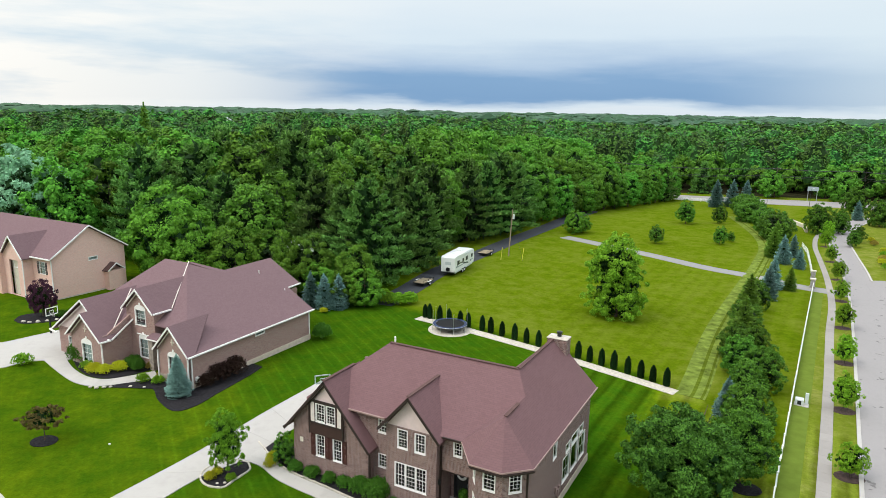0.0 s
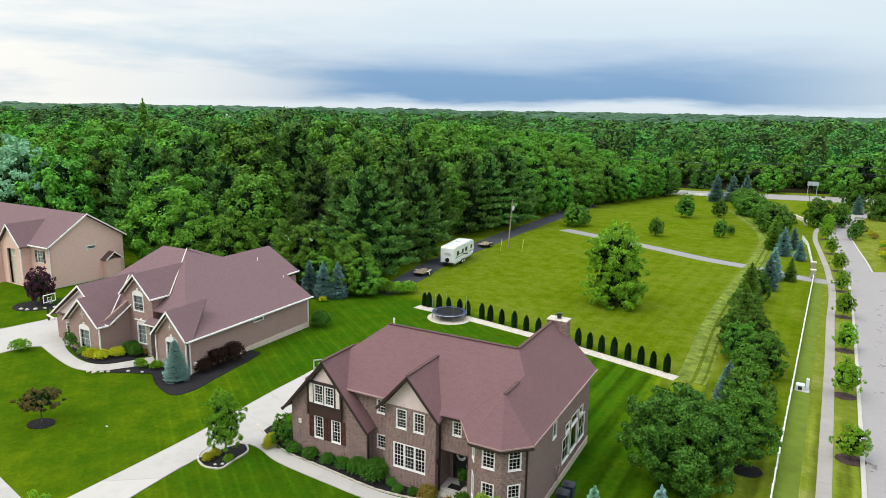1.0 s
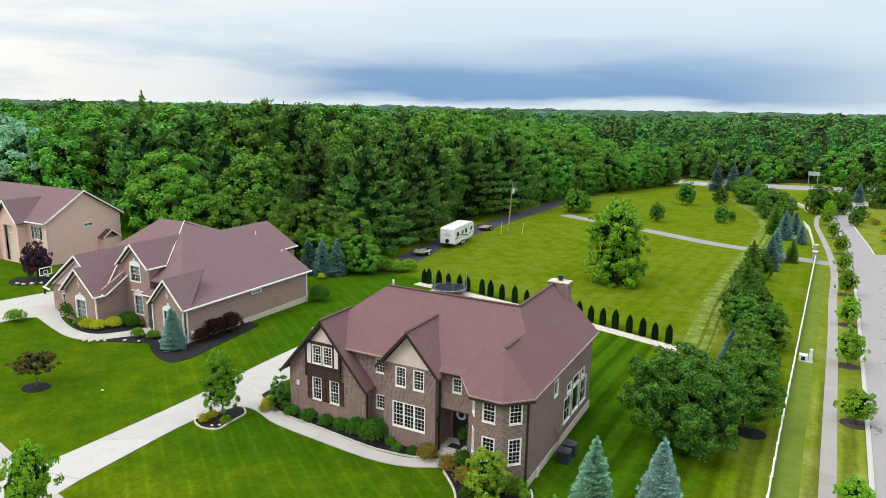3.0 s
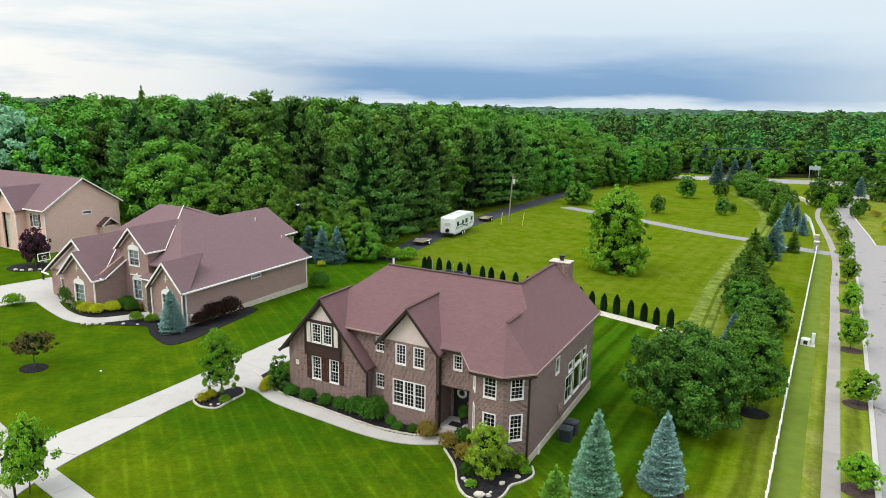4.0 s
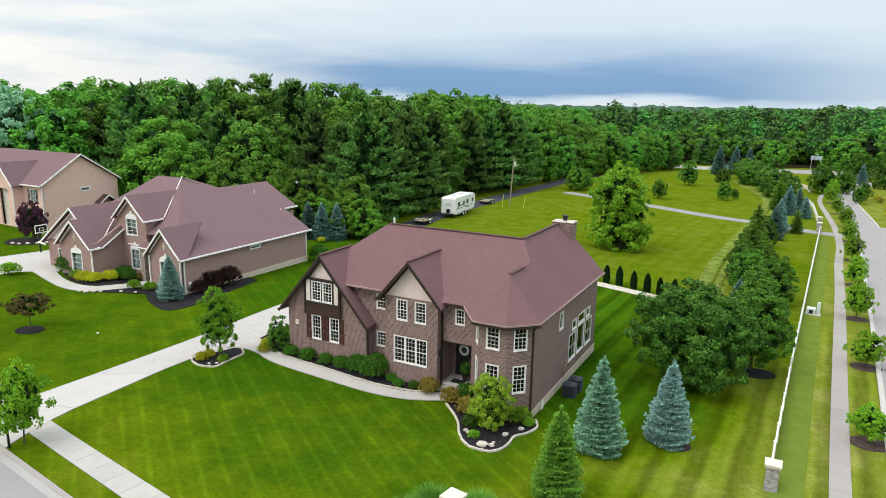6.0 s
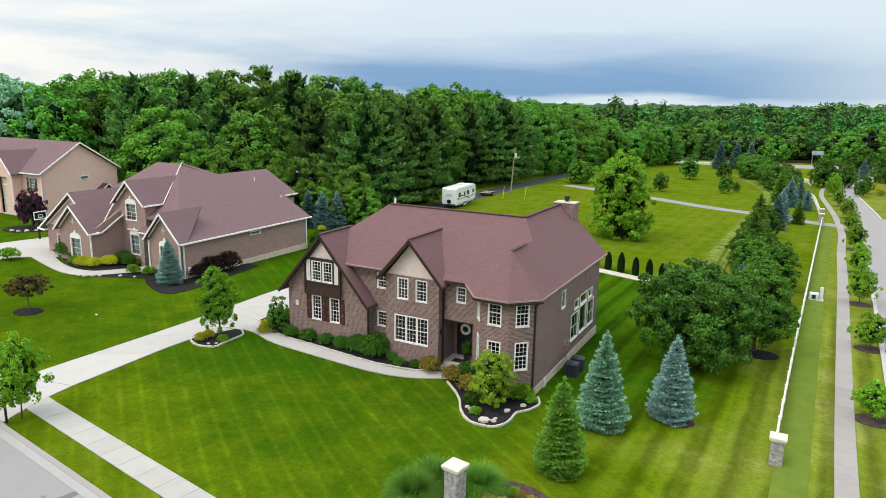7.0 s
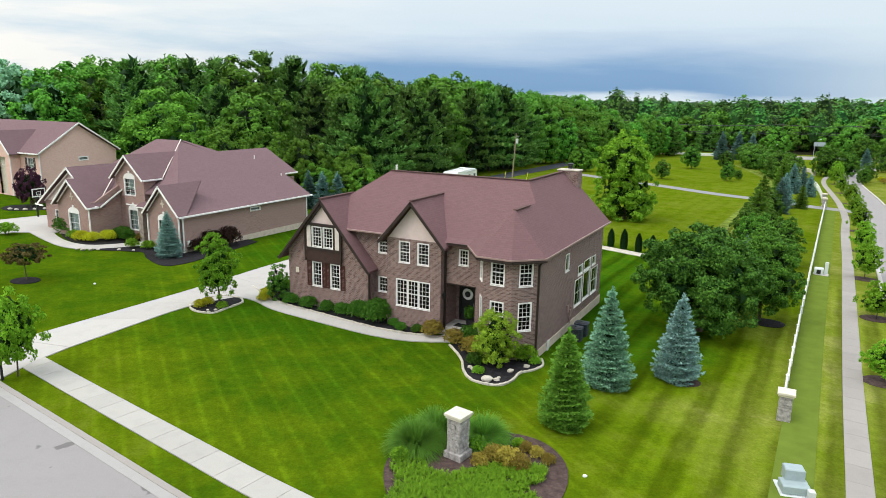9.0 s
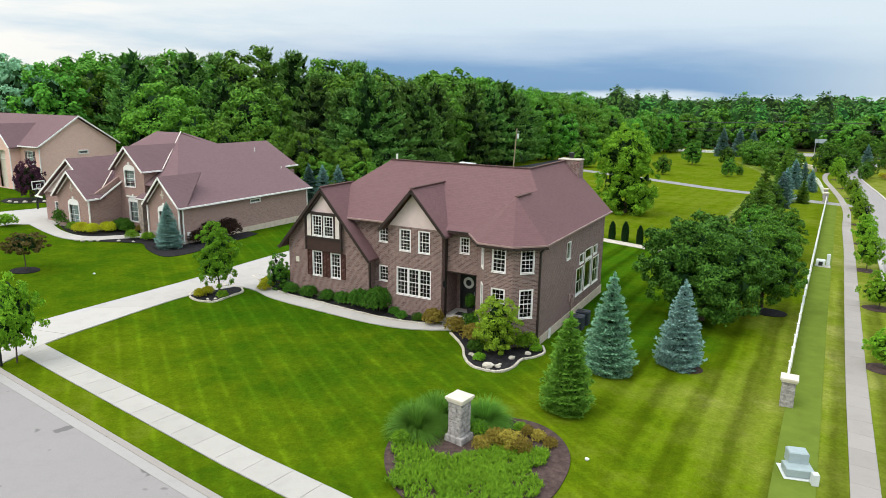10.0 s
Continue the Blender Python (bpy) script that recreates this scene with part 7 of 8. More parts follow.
    # island by the drive
    isl = smooth_line([(-14.6, 45.3), (-16.2, 45.6), (-17.3, 44.4), (-17.4, 43.1), (-16.6, 42.1), (-15.4, 41.9), (-14.8, 43.0), (-14.2, 44.3), (-14.6, 45.3)], 5)
    b3 = bed("island_bed", isl, MULCH, "dark mulch island beside the driveway")
    edging(b3, isl, 0.3)
    plant("island_tree", "young_tree", -15.6, 43.7, 0.92, "young light green tree in the driveway island", "tree", tall=1.12)
    shrub("gold", -16.6, 42.9, 0.75, "yellow-green shrub in the driveway island")
    shrub("gold", -16.3, 43.6, 0.7, "yellow-green shrub in the driveway island")
    shrub("lime", -15.1, 42.9, 0.6, "small shrub in the driveway island")
    rocks([(-15.4, 42.4, 0.14), (-15.9, 42.3, 0.12)], 120)
    # round bed with the stone pillar
    rb = smooth_line([(1.0, 26.6), (-0.6, 26.3), (-1.8, 25.2), (-2.3, 23.6), (-2.0, 21.6), (-1.0, 20.0), (1.2, 19.2), (3.4, 20.2), (4.5, 21.9), (5.0, 23.6), (4.8, 25.1), (4.0, 26.2), (2.6, 26.7), (1.0, 26.6)], 5)
    bed("entrance_bed", rb, MULCH_BROWN, "brown mulch bed round the stone pillar")
    # neighbour's beds
    nb = smooth_line([(-38.0, 63.9), (-36.4, 61.6), (-34.3, 59.7), (-32.2, 59.2), (-30.3, 60.4), (-28.9, 62.2)], 5)
    bed("neighbour_bed", nb + [(-30.5, 64.2), (-34.5, 62.6), (-37.4, 65.4)], MULCH, "dark mulch bed along the neighbour's walk")
    nb2 = smooth_line([(-31.5, 57.2), (-29.4, 57.9), (-27.2, 57.6), (-25.6, 55.2), (-23.4, 53.2), (-21.9, 54.4), (-20.9, 57.2), (-19.2, 61.8), (-18.6, 64.0)], 5)
    bed("neighbour_side_bed", nb2 + [(-20.2, 65.0), (-24.0, 58.4), (-27.8, 60.6)], MULCH, "dark mulch bed along the neighbour's side wall")
    for key, x, y, s, label in (("box", -37.2, 63.6, 2.3, "large dark green shrub by the neighbour's drive"), ("box", -36.0, 62.6, 0.9, "dark green shrub in the neighbour's bed"), ("lime", -35.2, 61.3, 0.95, "lime shrub in the neighbour's bed"),
                                ("gold", -34.1, 60.5, 1.25, "golden yellow shrub in the neighbour's bed"), ("gold", -33.0, 60.3, 1.2, "golden yellow shrub in the neighbour's bed"), ("gold", -31.9, 61.2, 1.3, "golden yellow shrub in the neighbour's bed"),
                                ("box", -31.2, 62.4, 1.6, "dark green shrub before the neighbour's wall"), ("round", -30.3, 61.6, 0.85, "rounded green shrub before the neighbour's porch"), ("rust", -29.2, 62.2, 0.9, "bronze shrub before the neighbour's porch"),
                                ("lime", -28.6, 58.9, 1.0, "lime shrub beside the neighbour's walk"), ("lime", -27.1, 58.7, 0.9, "lime shrub beside the neighbour's walk"), ("rust", -27.3, 59.9, 0.8, "bronze shrub at the neighbour's porch"),
                                ("maroon", -21.9, 60.0, 1.15, "dark maroon hedge shrub along the side wall"), ("maroon", -20.7, 61.9, 1.2, "dark maroon hedge shrub along the side wall"), ("maroon", -22.6, 58.6, 0.8, "dark maroon hedge shrub along the side wall"),
                                ("round", -14.2, 73.4, 1.35, "round green bush at the back corner"), ("lime", -41.6, 61.4, 1.35, "light green shrub by the neighbour's drive"), ("gold", -15.8, 83.2, 0.9, "round golden shrub beside the blue spruces")):
        shrub(key, x, y, s, label)
    plant("blue1", "blue_spruce", -24.2, 56.4, 0.74, "blue spruce at the corner of the neighbour's house", "spruce tree")
    rocks([(-32.6, 57.0, 0.2), (-32.0, 56.9, 0.26), (-31.4, 57.1, 0.22), (-30.9, 57.3, 0.18), (-29.2, 57.6, 0.2), (-27.9, 57.6, 0.17)], 140)
    # purple tree bed before the third house
    pb = smooth_line([(-50.6, 74.2), (-49.0, 73.2), (-46.8, 74.0), (-44.6, 75.8), (-45.0, 77.4), (-48.6, 77.6), (-50.8, 76.2), (-50.6, 74.2)], 4)
    bed("purple_bed", pb, MULCH, "dark mulch bed round the purple tree")
    plant("purple", "purple_tree", -48.3, 76.1, 0.78, "purple-leaved ornamental tree before the tan house", "tree", tall=1.4)
    rocks([(-49.2, 73.7, 0.28), (-48.4, 73.6, 0.25), (-47.6, 73.9, 0.3), (-46.8, 74.4, 0.25), (-46.0, 75.0, 0.26)], 160)
    for x, y in ((-46.0, 76.2), (-45.0, 77.6), (-44.2, 79.0)):
        shrub("box", x, y, 1.2, "dark green shrub beside the tan house")
    # red tree with its ring
    ring = [(-31.0 + 1.0 * math.cos(a), 47.0 + 0.9 * math.sin(a)) for a in np.linspace(0, 2 * math.pi, 16, endpoint=False)]
    bed("tree_ring", ring, MULCH, "dark mulch ring round a small tree")
    plant("red_tree", "small_tree", -31.0, 47.1, 1.0, "small bronze-leaved tree on the neighbour's lawn", "tree")


build_walks()
build_beds()


def ornamental_grass(x, y, r, h, n, seed):
    """A fountain of narrow blades, each of three short lengths."""
    rng = np.random.default_rng(seed)
    a = rng.random(n) * 6.283
    t = 1.75 * rng.random(n) ** 0.55
    R = h * rng.uniform(0.8, 1.12, n)
    rows = []
    for f, w in ((0.0, 0.009), (0.4, 0.011), (0.75, 0.008), (1.0, 0.001)):
        bow = t * (0.35 + 0.65 * f)
        out, z = 0.14 * np.sqrt(t) + R * f * np.sin(bow), R * f * np.cos(bow)
        c = np.stack([out * np.cos(a), out * np.sin(a), np.maximum(z, 0.02)], 1) + (rng.normal(size=(n, 3)) * 0.02 if f else 0)
        s = np.stack([-np.sin(a), np.cos(a), np.zeros(n)], 1) * w
        rows += [c - s, c + s]
    v = np.stack(rows, 1).reshape(-1, 3)
    i = np.arange(n)[:, None] * 8
    f = np.concatenate([i + [0, 1, 3, 2], i + [2, 3, 5, 4], i + [4, 5, 7, 6]], 0).tolist()
    me = bpy.data.meshes.new("ornamental_grass")
    me.from_pydata(v.tolist(), [], f)
    me.materials.append(BLADE)
    ob = new("ornamental_grass", me)
    ob.matrix_world = pose(x, y, land(x, y) + 0.04)
    return tagged(ob, "tall arching clump of ornamental grass by the pillar", "grass", "ornamental grasses")


ornamental_grass(-1.15, 25.1, 1.35, 1.30, 1900, 1)
ornamental_grass(1.75, 25.95, 1.3, 1.2, 1700, 2)
ornamental_grass(-0.3, 26.2, 1.2, 1.25, 1600, 3)


def daylilies():
    """The low leafy carpet before the pillar."""
    rng = np.random.default_rng(4)
    B, W, U, L = [], [], [], []
    blob = [(-1.3, 23.5, 0.75), (-0.9, 22.5, 0.95), (0.3, 22.0, 1.15), (1.4, 22.3, 1.2), (2.4, 22.8, 1.0), (3.3, 23.2, 0.75), (-0.4, 21.0, 1.2), (1.2, 20.7, 1.4), (2.5, 21.3, 1.1), (1.9, 23.4, 0.6), (-1.5, 21.4, 0.6), (3.7, 23.5, 0.45)]
    for x, y, r in blob:
        for _ in range(int(300 * r * r)):
            q, a = r * math.sqrt(rng.random()), rng.random() * 6.283
            cx, cy = x + q * math.cos(a), y + q * math.sin(a)
            for _ in range(11):
                b = rng.random() * 6.283
                B.append((cx, cy, land(cx, cy) + 0.08 + 0.12 * rng.random()))
                W.append((math.cos(b), math.sin(b), rng.uniform(0.5, 1.4)))
                U.append((-math.cos(b) * 0.8, -math.sin(b) * 0.8, 1))
                L.append(rng.uniform(0.08, 0.17))
    L = np.array(L)
    me = triangles("daylilies", twig_corners(np.array(B), np.array(W), np.array(U), L * 1.15, 0.020), (LEAF_LILY,))
    tagged(new("daylilies", me), "dense bright green daylily carpet before the pillar", "plants", kind="stuff")


daylilies()
for x, y, s, k in ((2.1, 24.3, 0.62, "rust"), (2.6, 24.0, 0.7, "rust"), (3.0, 23.7, 0.6, "rust"), (1.5, 23.9, 0.5, "rust"), (3.5, 25.1, 0.4, "rust"), (3.9, 24.7, 0.42, "rust"), (1.5, 25.2, 0.5, "lime"), (-1.75, 24.1, 0.5, "lime"), (4.3, 24.2, 0.4, "rust"), (3.2, 25.5, 0.35, "lime")):
    shrub(k, x, y, s * 1.3, "small bronze and yellow perennial in the round bed", "perennials")


# ---- stone pillars, white fence, service boxes ----
def pillar(x, y, turn, tall, w, label, foot=0.1):
    p = thing("stone_pillar", pose(x, y, land(x, y), 0, 0, turn), label, "pillar", "entrance pillars")
    rng = random.Random(int(x * 10))
    h = w / 2
    part("core", Build().box(-h + 0.03, -h + 0.03, -0.4, h - 0.03, h - 0.03, tall - 0.2), MORTAR, p)
    base = part("base", Build().bevel_box(-h - foot, -h - foot, -0.3, h + foot, h + foot, 0.34, 0.03), PILLAR_STONE, p, "wider rough stone base")
    z = 0.34
    while z < tall - 0.2:
        hh = min(rng.choice((0.12, 0.16, 0.2)), tall - 0.2 - z)
        for side in range(4):
            m = pose(0, 0, 0, 0, 0, 90 * side)
            s = -h
            while s < h - 0.02:
                l = min(rng.uniform(0.16, 0.36), h - s)
                if h - s - l < 0.1:
                    l = h - s
                out = rng.uniform(0.0, 0.025)
                part("stone", Build().bevel_box(s + 0.008, -h - out, z + 0.008, s + l - 0.008, -h + 0.05, z + hh - 0.008, 0.012, m), PILLAR_STONE, p)
                s += l
        z += hh
    part("cap", Build().bevel_box(-h - 0.06, -h - 0.06, tall - 0.2, h + 0.06, h + 0.06, tall - 0.1, 0.015), LIMESTONE, p, "stepped pale limestone cap")
    a = h + 0.11
    t = Build().bevel_box(-a, -a, tall - 0.1, a, a, tall + 0.02, 0.015)
    ring = [(-a + 0.02, -a + 0.02, tall + 0.02), (a - 0.02, -a + 0.02, tall + 0.02), (a - 0.02, a - 0.02, tall + 0.02), (-a + 0.02, a - 0.02, tall + 0.02)]
    for k in range(4):
        t.face([ring[k], ring[(k + 1) % 4], (0, 0, tall + 0.10)])
    part("coping", t, LIMESTONE, p, "pale limestone coping")
    return p


pillar(0.62, 24.55, -37, 1.96, 0.64, "grey stone pillar with pale limestone cap in the round bed")
pillar(16.3, 29.2, -28, 1.45, 0.56, "grey stone pillar with pale cap ending the white fence", 0.02)
pillar(62.4, 109.6, -28, 1.6, 0.66, "grey stone pillar with pale cap along the white fence")
pillar(66.0, 116.2, -28, 1.6, 0.66, "grey stone pillar with pale cap along the white fence")


def rail_fence(pts, label, gap=2.4, tall=1.15):
    f = thing("rail_fence", pose(0, 0, 0), label, "fence", "white fences")
    line = resample(pts, gap)
    post = Build().bevel_box(-0.065, -0.065, -0.3, 0.065, 0.065, tall, 0.01).mesh("post", FENCE_WHITE)
    cap = Build().bevel_box(-0.085, -0.085, tall, 0.085, 0.085, tall + 0.04, 0.01).mesh("cap", FENCE_WHITE)
    for (a, b) in zip(line, line[1:]):
        o = new("post", post)
        o.matrix_world = pose(a[0], a[1], land(*a), 0, 0, TURN)
        o.parent = f
        c = new("cap", cap)
        c.matrix_world = o.matrix_world
        c.parent = f
        for z in (0.35, 0.68, 1.02):
            part("rail", Build().beam((*a, land(*a) + z + 0.07), (*b, land(*b) + z + 0.07), 0.065, 0.15), FENCE_WHITE, f)
    return f


rail_fence([(16.5, 29.8), (25.2, 45.0), (36.3, 64.2), (48.6, 85.5), (62.2, 109.0)], "long white vinyl rail fence between the lawns")
rail_fence([(66.2, 116.8), (69.5, 123.5), (73.2, 131), (77.5, 140), (80.5, 148)], "curved white vinyl rail fence by the blue spruces")
rail_fence([(68, 229.5), (80, 226.5), (92, 223)], "white rail fence along the far end of the field", 3.0)
rail_fence([(118, 168), (128, 176), (140, 184)], "white rail fence beyond the side road", 3.0)


def cabinet(x, y, turn, parts_, label):
    c = thing("utility_box", pose(x, y, land(x, y), 0, 0, turn), label, "utility box", "utility boxes")
    for name, b, mat in parts_:
        part(name, b, mat, c)


cabinet(13.62, 23.0, -12, [("pad", Build().bevel_box(-0.58, -0.6, -0.2, 0.58, 0.55, 0.08, 0.02), UTIL_LIGHT), ("cabinet", Build().bevel_box(-0.5, -0.5, 0.08, 0.5, 0.2, 0.42, 0.03), UTIL_GREEN),
                           ("lid", Build().bevel_box(-0.32, 0.0, 0.3, 0.40, 0.55, 0.86, 0.04), UTIL_GREEN), ("pedestal", Build().bevel_box(0.32, -0.86, 0.0, 0.56, -0.6, 0.5, 0.03), UTIL_LIGHT)], "pale grey-green steel transformer box on its pad")
cabinet(34.9, 60.4, -30, [("pad", Build().bevel_box(-0.5, -0.5, -0.2, 0.8, 0.55, 0.06, 0.02), CONCRETE), ("cabinet", Build().bevel_box(-0.42, -0.35, 0.06, 0.35, 0.4, 0.62, 0.04), UTIL_LIGHT),
                          ("pedestal", Build().bevel_box(0.42, 0.2, 0.0, 0.72, 0.5, 1.15, 0.03), UTIL_LIGHT), ("vent", Build().box(-0.2, -0.36, 0.12, 0.14, -0.352, 0.5), DARK)], "pale grey utility cabinets beside the fence")


# ---- street trees, hedge row, side planting ----
def build_planting():
    for k, (x, y, s) in enumerate([(24.5, 34.5, 0.56), (31.8, 46.8, 0.70), (38.6, 59.4, 0.74), (46.5, 72.8, 0.72), (54.4, 86.9, 0.72), (62.6, 101.5, 0.72), (70.7, 116.5, 0.72), (78.4, 132.5, 0.75), (86.4, 149, 0.8), (93, 160, 0.9)]):
        ring = [(x + 1.15 * math.cos(a), y + 0.95 * math.sin(a)) for a in np.linspace(0, 2 * math.pi, 14, endpoint=False)]
        bed("street_tree_ring", ring, MULCH_BROWN, "brown mulch ring round a street tree", 0.03)
        plant(f"street{k % 2}", "street_tree", x, y, s, "young bright green street tree in a mulch ring", "tree", "street trees", tall=1.0 if k < 2 else 1.2)
    plant("street0", "street_tree", -21.9, 31.5, 0.76, "young light green street tree by the driveway", "tree", "street trees", tall=1.42)
    # mixed row inside the white fence
    for key, x, y, s, label in (("row", 31.9, 67.6, 0.58, "dark green tree in the row along the fence"), ("row", 32.6, 63.6, 0.62, "dark green tree in the row along the fence"), ("row", 26.4, 53.4, 0.66, "dark green tree in the row along the fence"),
                                ("young", 29.5, 60.5, 1.1, "young green tree in the row along the fence"), ("row", 33.6, 72.5, 0.56, "dark green tree in the row along the fence"), ("dark_spruce", 36.6, 77.5, 0.80, "dark green spruce in the row along the fence"),
                                ("row", 38.9, 82.6, 0.58, "dark green tree in the row along the fence"), ("dark_spruce", 42.0, 88.3, 0.86, "dark green spruce in the row along the fence"), ("row", 45.6, 94.0, 0.58, "dark green tree in the row along the fence"),
                                ("row", 36.6, 74.0, 0.48, "dark green tree in the row along the fence"), ("spruce_far", 50.5, 100.5, 0.8, "blue spruce in the row along the fence"), ("spruce_far", 54.4, 107.2, 0.82, "large blue spruce in the row along the fence"),
                                ("dark_spruce", 57.2, 107.0, 0.5, "small green spruce beside the lane"), ("spruce_far", 66.7, 128.8, 0.85, "large blue spruce beyond the gravel lane"), ("spruce_far", 67.8, 124.6, 0.62, "blue spruce beyond the gravel lane"),
                                ("spruce_far", 72.4, 136.0, 0.7, "blue spruce beyond the gravel lane"), ("dark_spruce", 70.5, 140.0, 0.9, "dark spruce beyond the gravel lane"), ("dark_spruce", 67.5, 134.5, 0.8, "dark spruce beyond the gravel lane"),
                                ("spruce_far", 26.0, 56.4, 0.6, "small blue spruce among the leafy trees"),
                                ("far_bush", 78.5, 157.0, 0.62, "broad dark green tree at the end of the row"), ("far_bush", 82.0, 168.0, 0.6, "broad dark green tree at the end of the row"), ("far_bush", 83.5, 183.0, 0.55, "broad dark green tree at the end of the row"),
                                ("far_bush", 86.0, 187.0, 0.6, "broad dark green tree at the end of the row"), ("far_bush", 89.0, 197.0, 0.6, "broad dark green tree at the end of the row"), ("spruce_far", 86.0, 212.0, 1.3, "blue spruce at the far end of the field"),
                                ("spruce_far", 92.0, 214.0, 1.3, "blue spruce at the far end of the field"), ("spruce_far", 99.0, 220.0, 1.2, "blue spruce at the far end of the field"), ("far_bush", 93.0, 205.0, 0.5, "dark green tree at the far end of the field"),
                                ("row", 94.1, 166.5, 1.0, "round tree beside the side road"), ("row", 99.7, 167.1, 0.8, "round tree beside the side road"), ("row", 124.1, 201.5, 1.1, "round tree beyond the side road"), ("young", 97.0, 154.8, 1.1, "young tree on the road's island"),
                                ("row", 117.7, 179.4, 1.0, "round tree beyond the side road"), ("young", 92.6, 149.0, 1.0, "young tree on the road's island"), ("row", 108.0, 150.0, 0.85, "leafy tree beyond the side road"), ("row", 113.0, 159.0, 0.95, "leafy tree beyond the side road"),
                                ("far_bush", 126.0, 176.0, 0.55, "broad dark tree beyond the side road"), ("far_bush", 136.0, 184.0, 0.6, "broad dark tree beyond the side road"), ("spruce_far", 118.0, 190.0, 0.85, "blue spruce beyond the side road"), ("row", 104.0, 139.0, 0.7, "leafy tree beyond the side road"), ("row", 112.0, 141.0, 0.8, "leafy tree beyond the side road")):
        plant(key, "tree", x, y, s, label, "tree")
    for x, y, s in ((63.5, 174.9, 1.6), (46.2, 143.7, 1.05), (61.4, 146.6, 1.05), (73.6, 177.9, 1.25), (65.5, 150.5, 0.6)):
        plant("young", "young_tree", x, y, s, "young tree standing in the mown field", "tree", "field trees")
    for x, y, s in ((29.5, 150.5, 0.34), (31.5, 152.5, 0.3)):
        plant("bright0", "tree", x, y, s, "rounded bush beside the drive", "bush")
    for x, y in ((-17.9, 85.6), (-16.0, 85.0), (-14.1, 85.3)):
        plant("spruce_far", "blue_spruce", x, y, 0.72, "blue spruce at the edge of the lawn", "spruce tree", "lawn-edge spruces", turn=x * 50)
    for x, y, s in ((-33, 97.5, 0.8), (-28.6, 95.2, 0.7)):
        plant("spruce_far", "blue_spruce", x, y, s, "blue spruce behind the neighbour's house", "spruce tree")
    for x, y in ((-7.8, 88.5), (-6.4, 88.2), (-4.9, 88.6), (-8.6, 90.0)):
        shrub("lime", x, y, 1.9, "rough yellow-green shrub where the wood meets the lawn", "edge shrubs")
    # arborvitae row on its pale gravel strip
    row = [(-2.6, 83.2), (-2.0, 82.8), (-0.7, 81.9), (0.5, 81.2), (1.9, 80.4), (2.9, 79.7), (4.6, 78.7), (5.6, 77.9), (6.9, 76.9), (8.3, 75.7), (9.6, 74.7), (10.9, 73.8), (12.2, 72.7), (13.6, 71.5), (14.9, 70.5), (16.0, 69.6), (17.1, 68.7), (18.2, 67.7), (19.4, 66.6), (20.5, 65.6), (21.5, 64.7), (22.6, 63.7)]
    ln = resample([(-3.4, 82.4), (2.8, 78.2), (10.7, 72.2), (15.0, 68.6), (23.2, 61.6)], 1.5)
    solid("gravel_strip", strip(Build(), offset_line(ln, -0.75), offset_line(ln, 0.75), 0.05), PALE_STONE, "pale gravel strip under the arborvitae row", "flower bed", kind="structure")
    for k, (x, y) in enumerate(row):
        plant("arb", "arborvitae", x + 0.15, y - 0.5, 0.70 + 0.08 * ((k * 7) % 5) / 5, "narrow dark green arborvitae in a clipped row", "arborvitae", "arborvitae row", tall=1.0 + 0.08 * ((k * 3) % 4) / 4)
    ring = [(13.05 + 0.75 * math.cos(a), 33.2 + 0.65 * math.sin(a)) for a in np.linspace(0, 2 * math.pi, 14, endpoint=False)]
    bed("spruce_ring", ring, MULCH_BROWN, "brown mulch ring round a blue spruce", 0.03)
    ring = [(22.6 + 1.2 * math.cos(a), 44.4 + 1.0 * math.sin(a)) for a in np.linspace(0, 2 * math.pi, 14, endpoint=False)]
    bed("maple_ring", ring, MULCH, "dark mulch ring round a maple", 0.03)


leafy_tree("far_bush", 10.5, 14.5, 110, 60, 1.3, LEAF_BROAD, 0.0, 0.24, 91, loose=0.3)
build_planting()


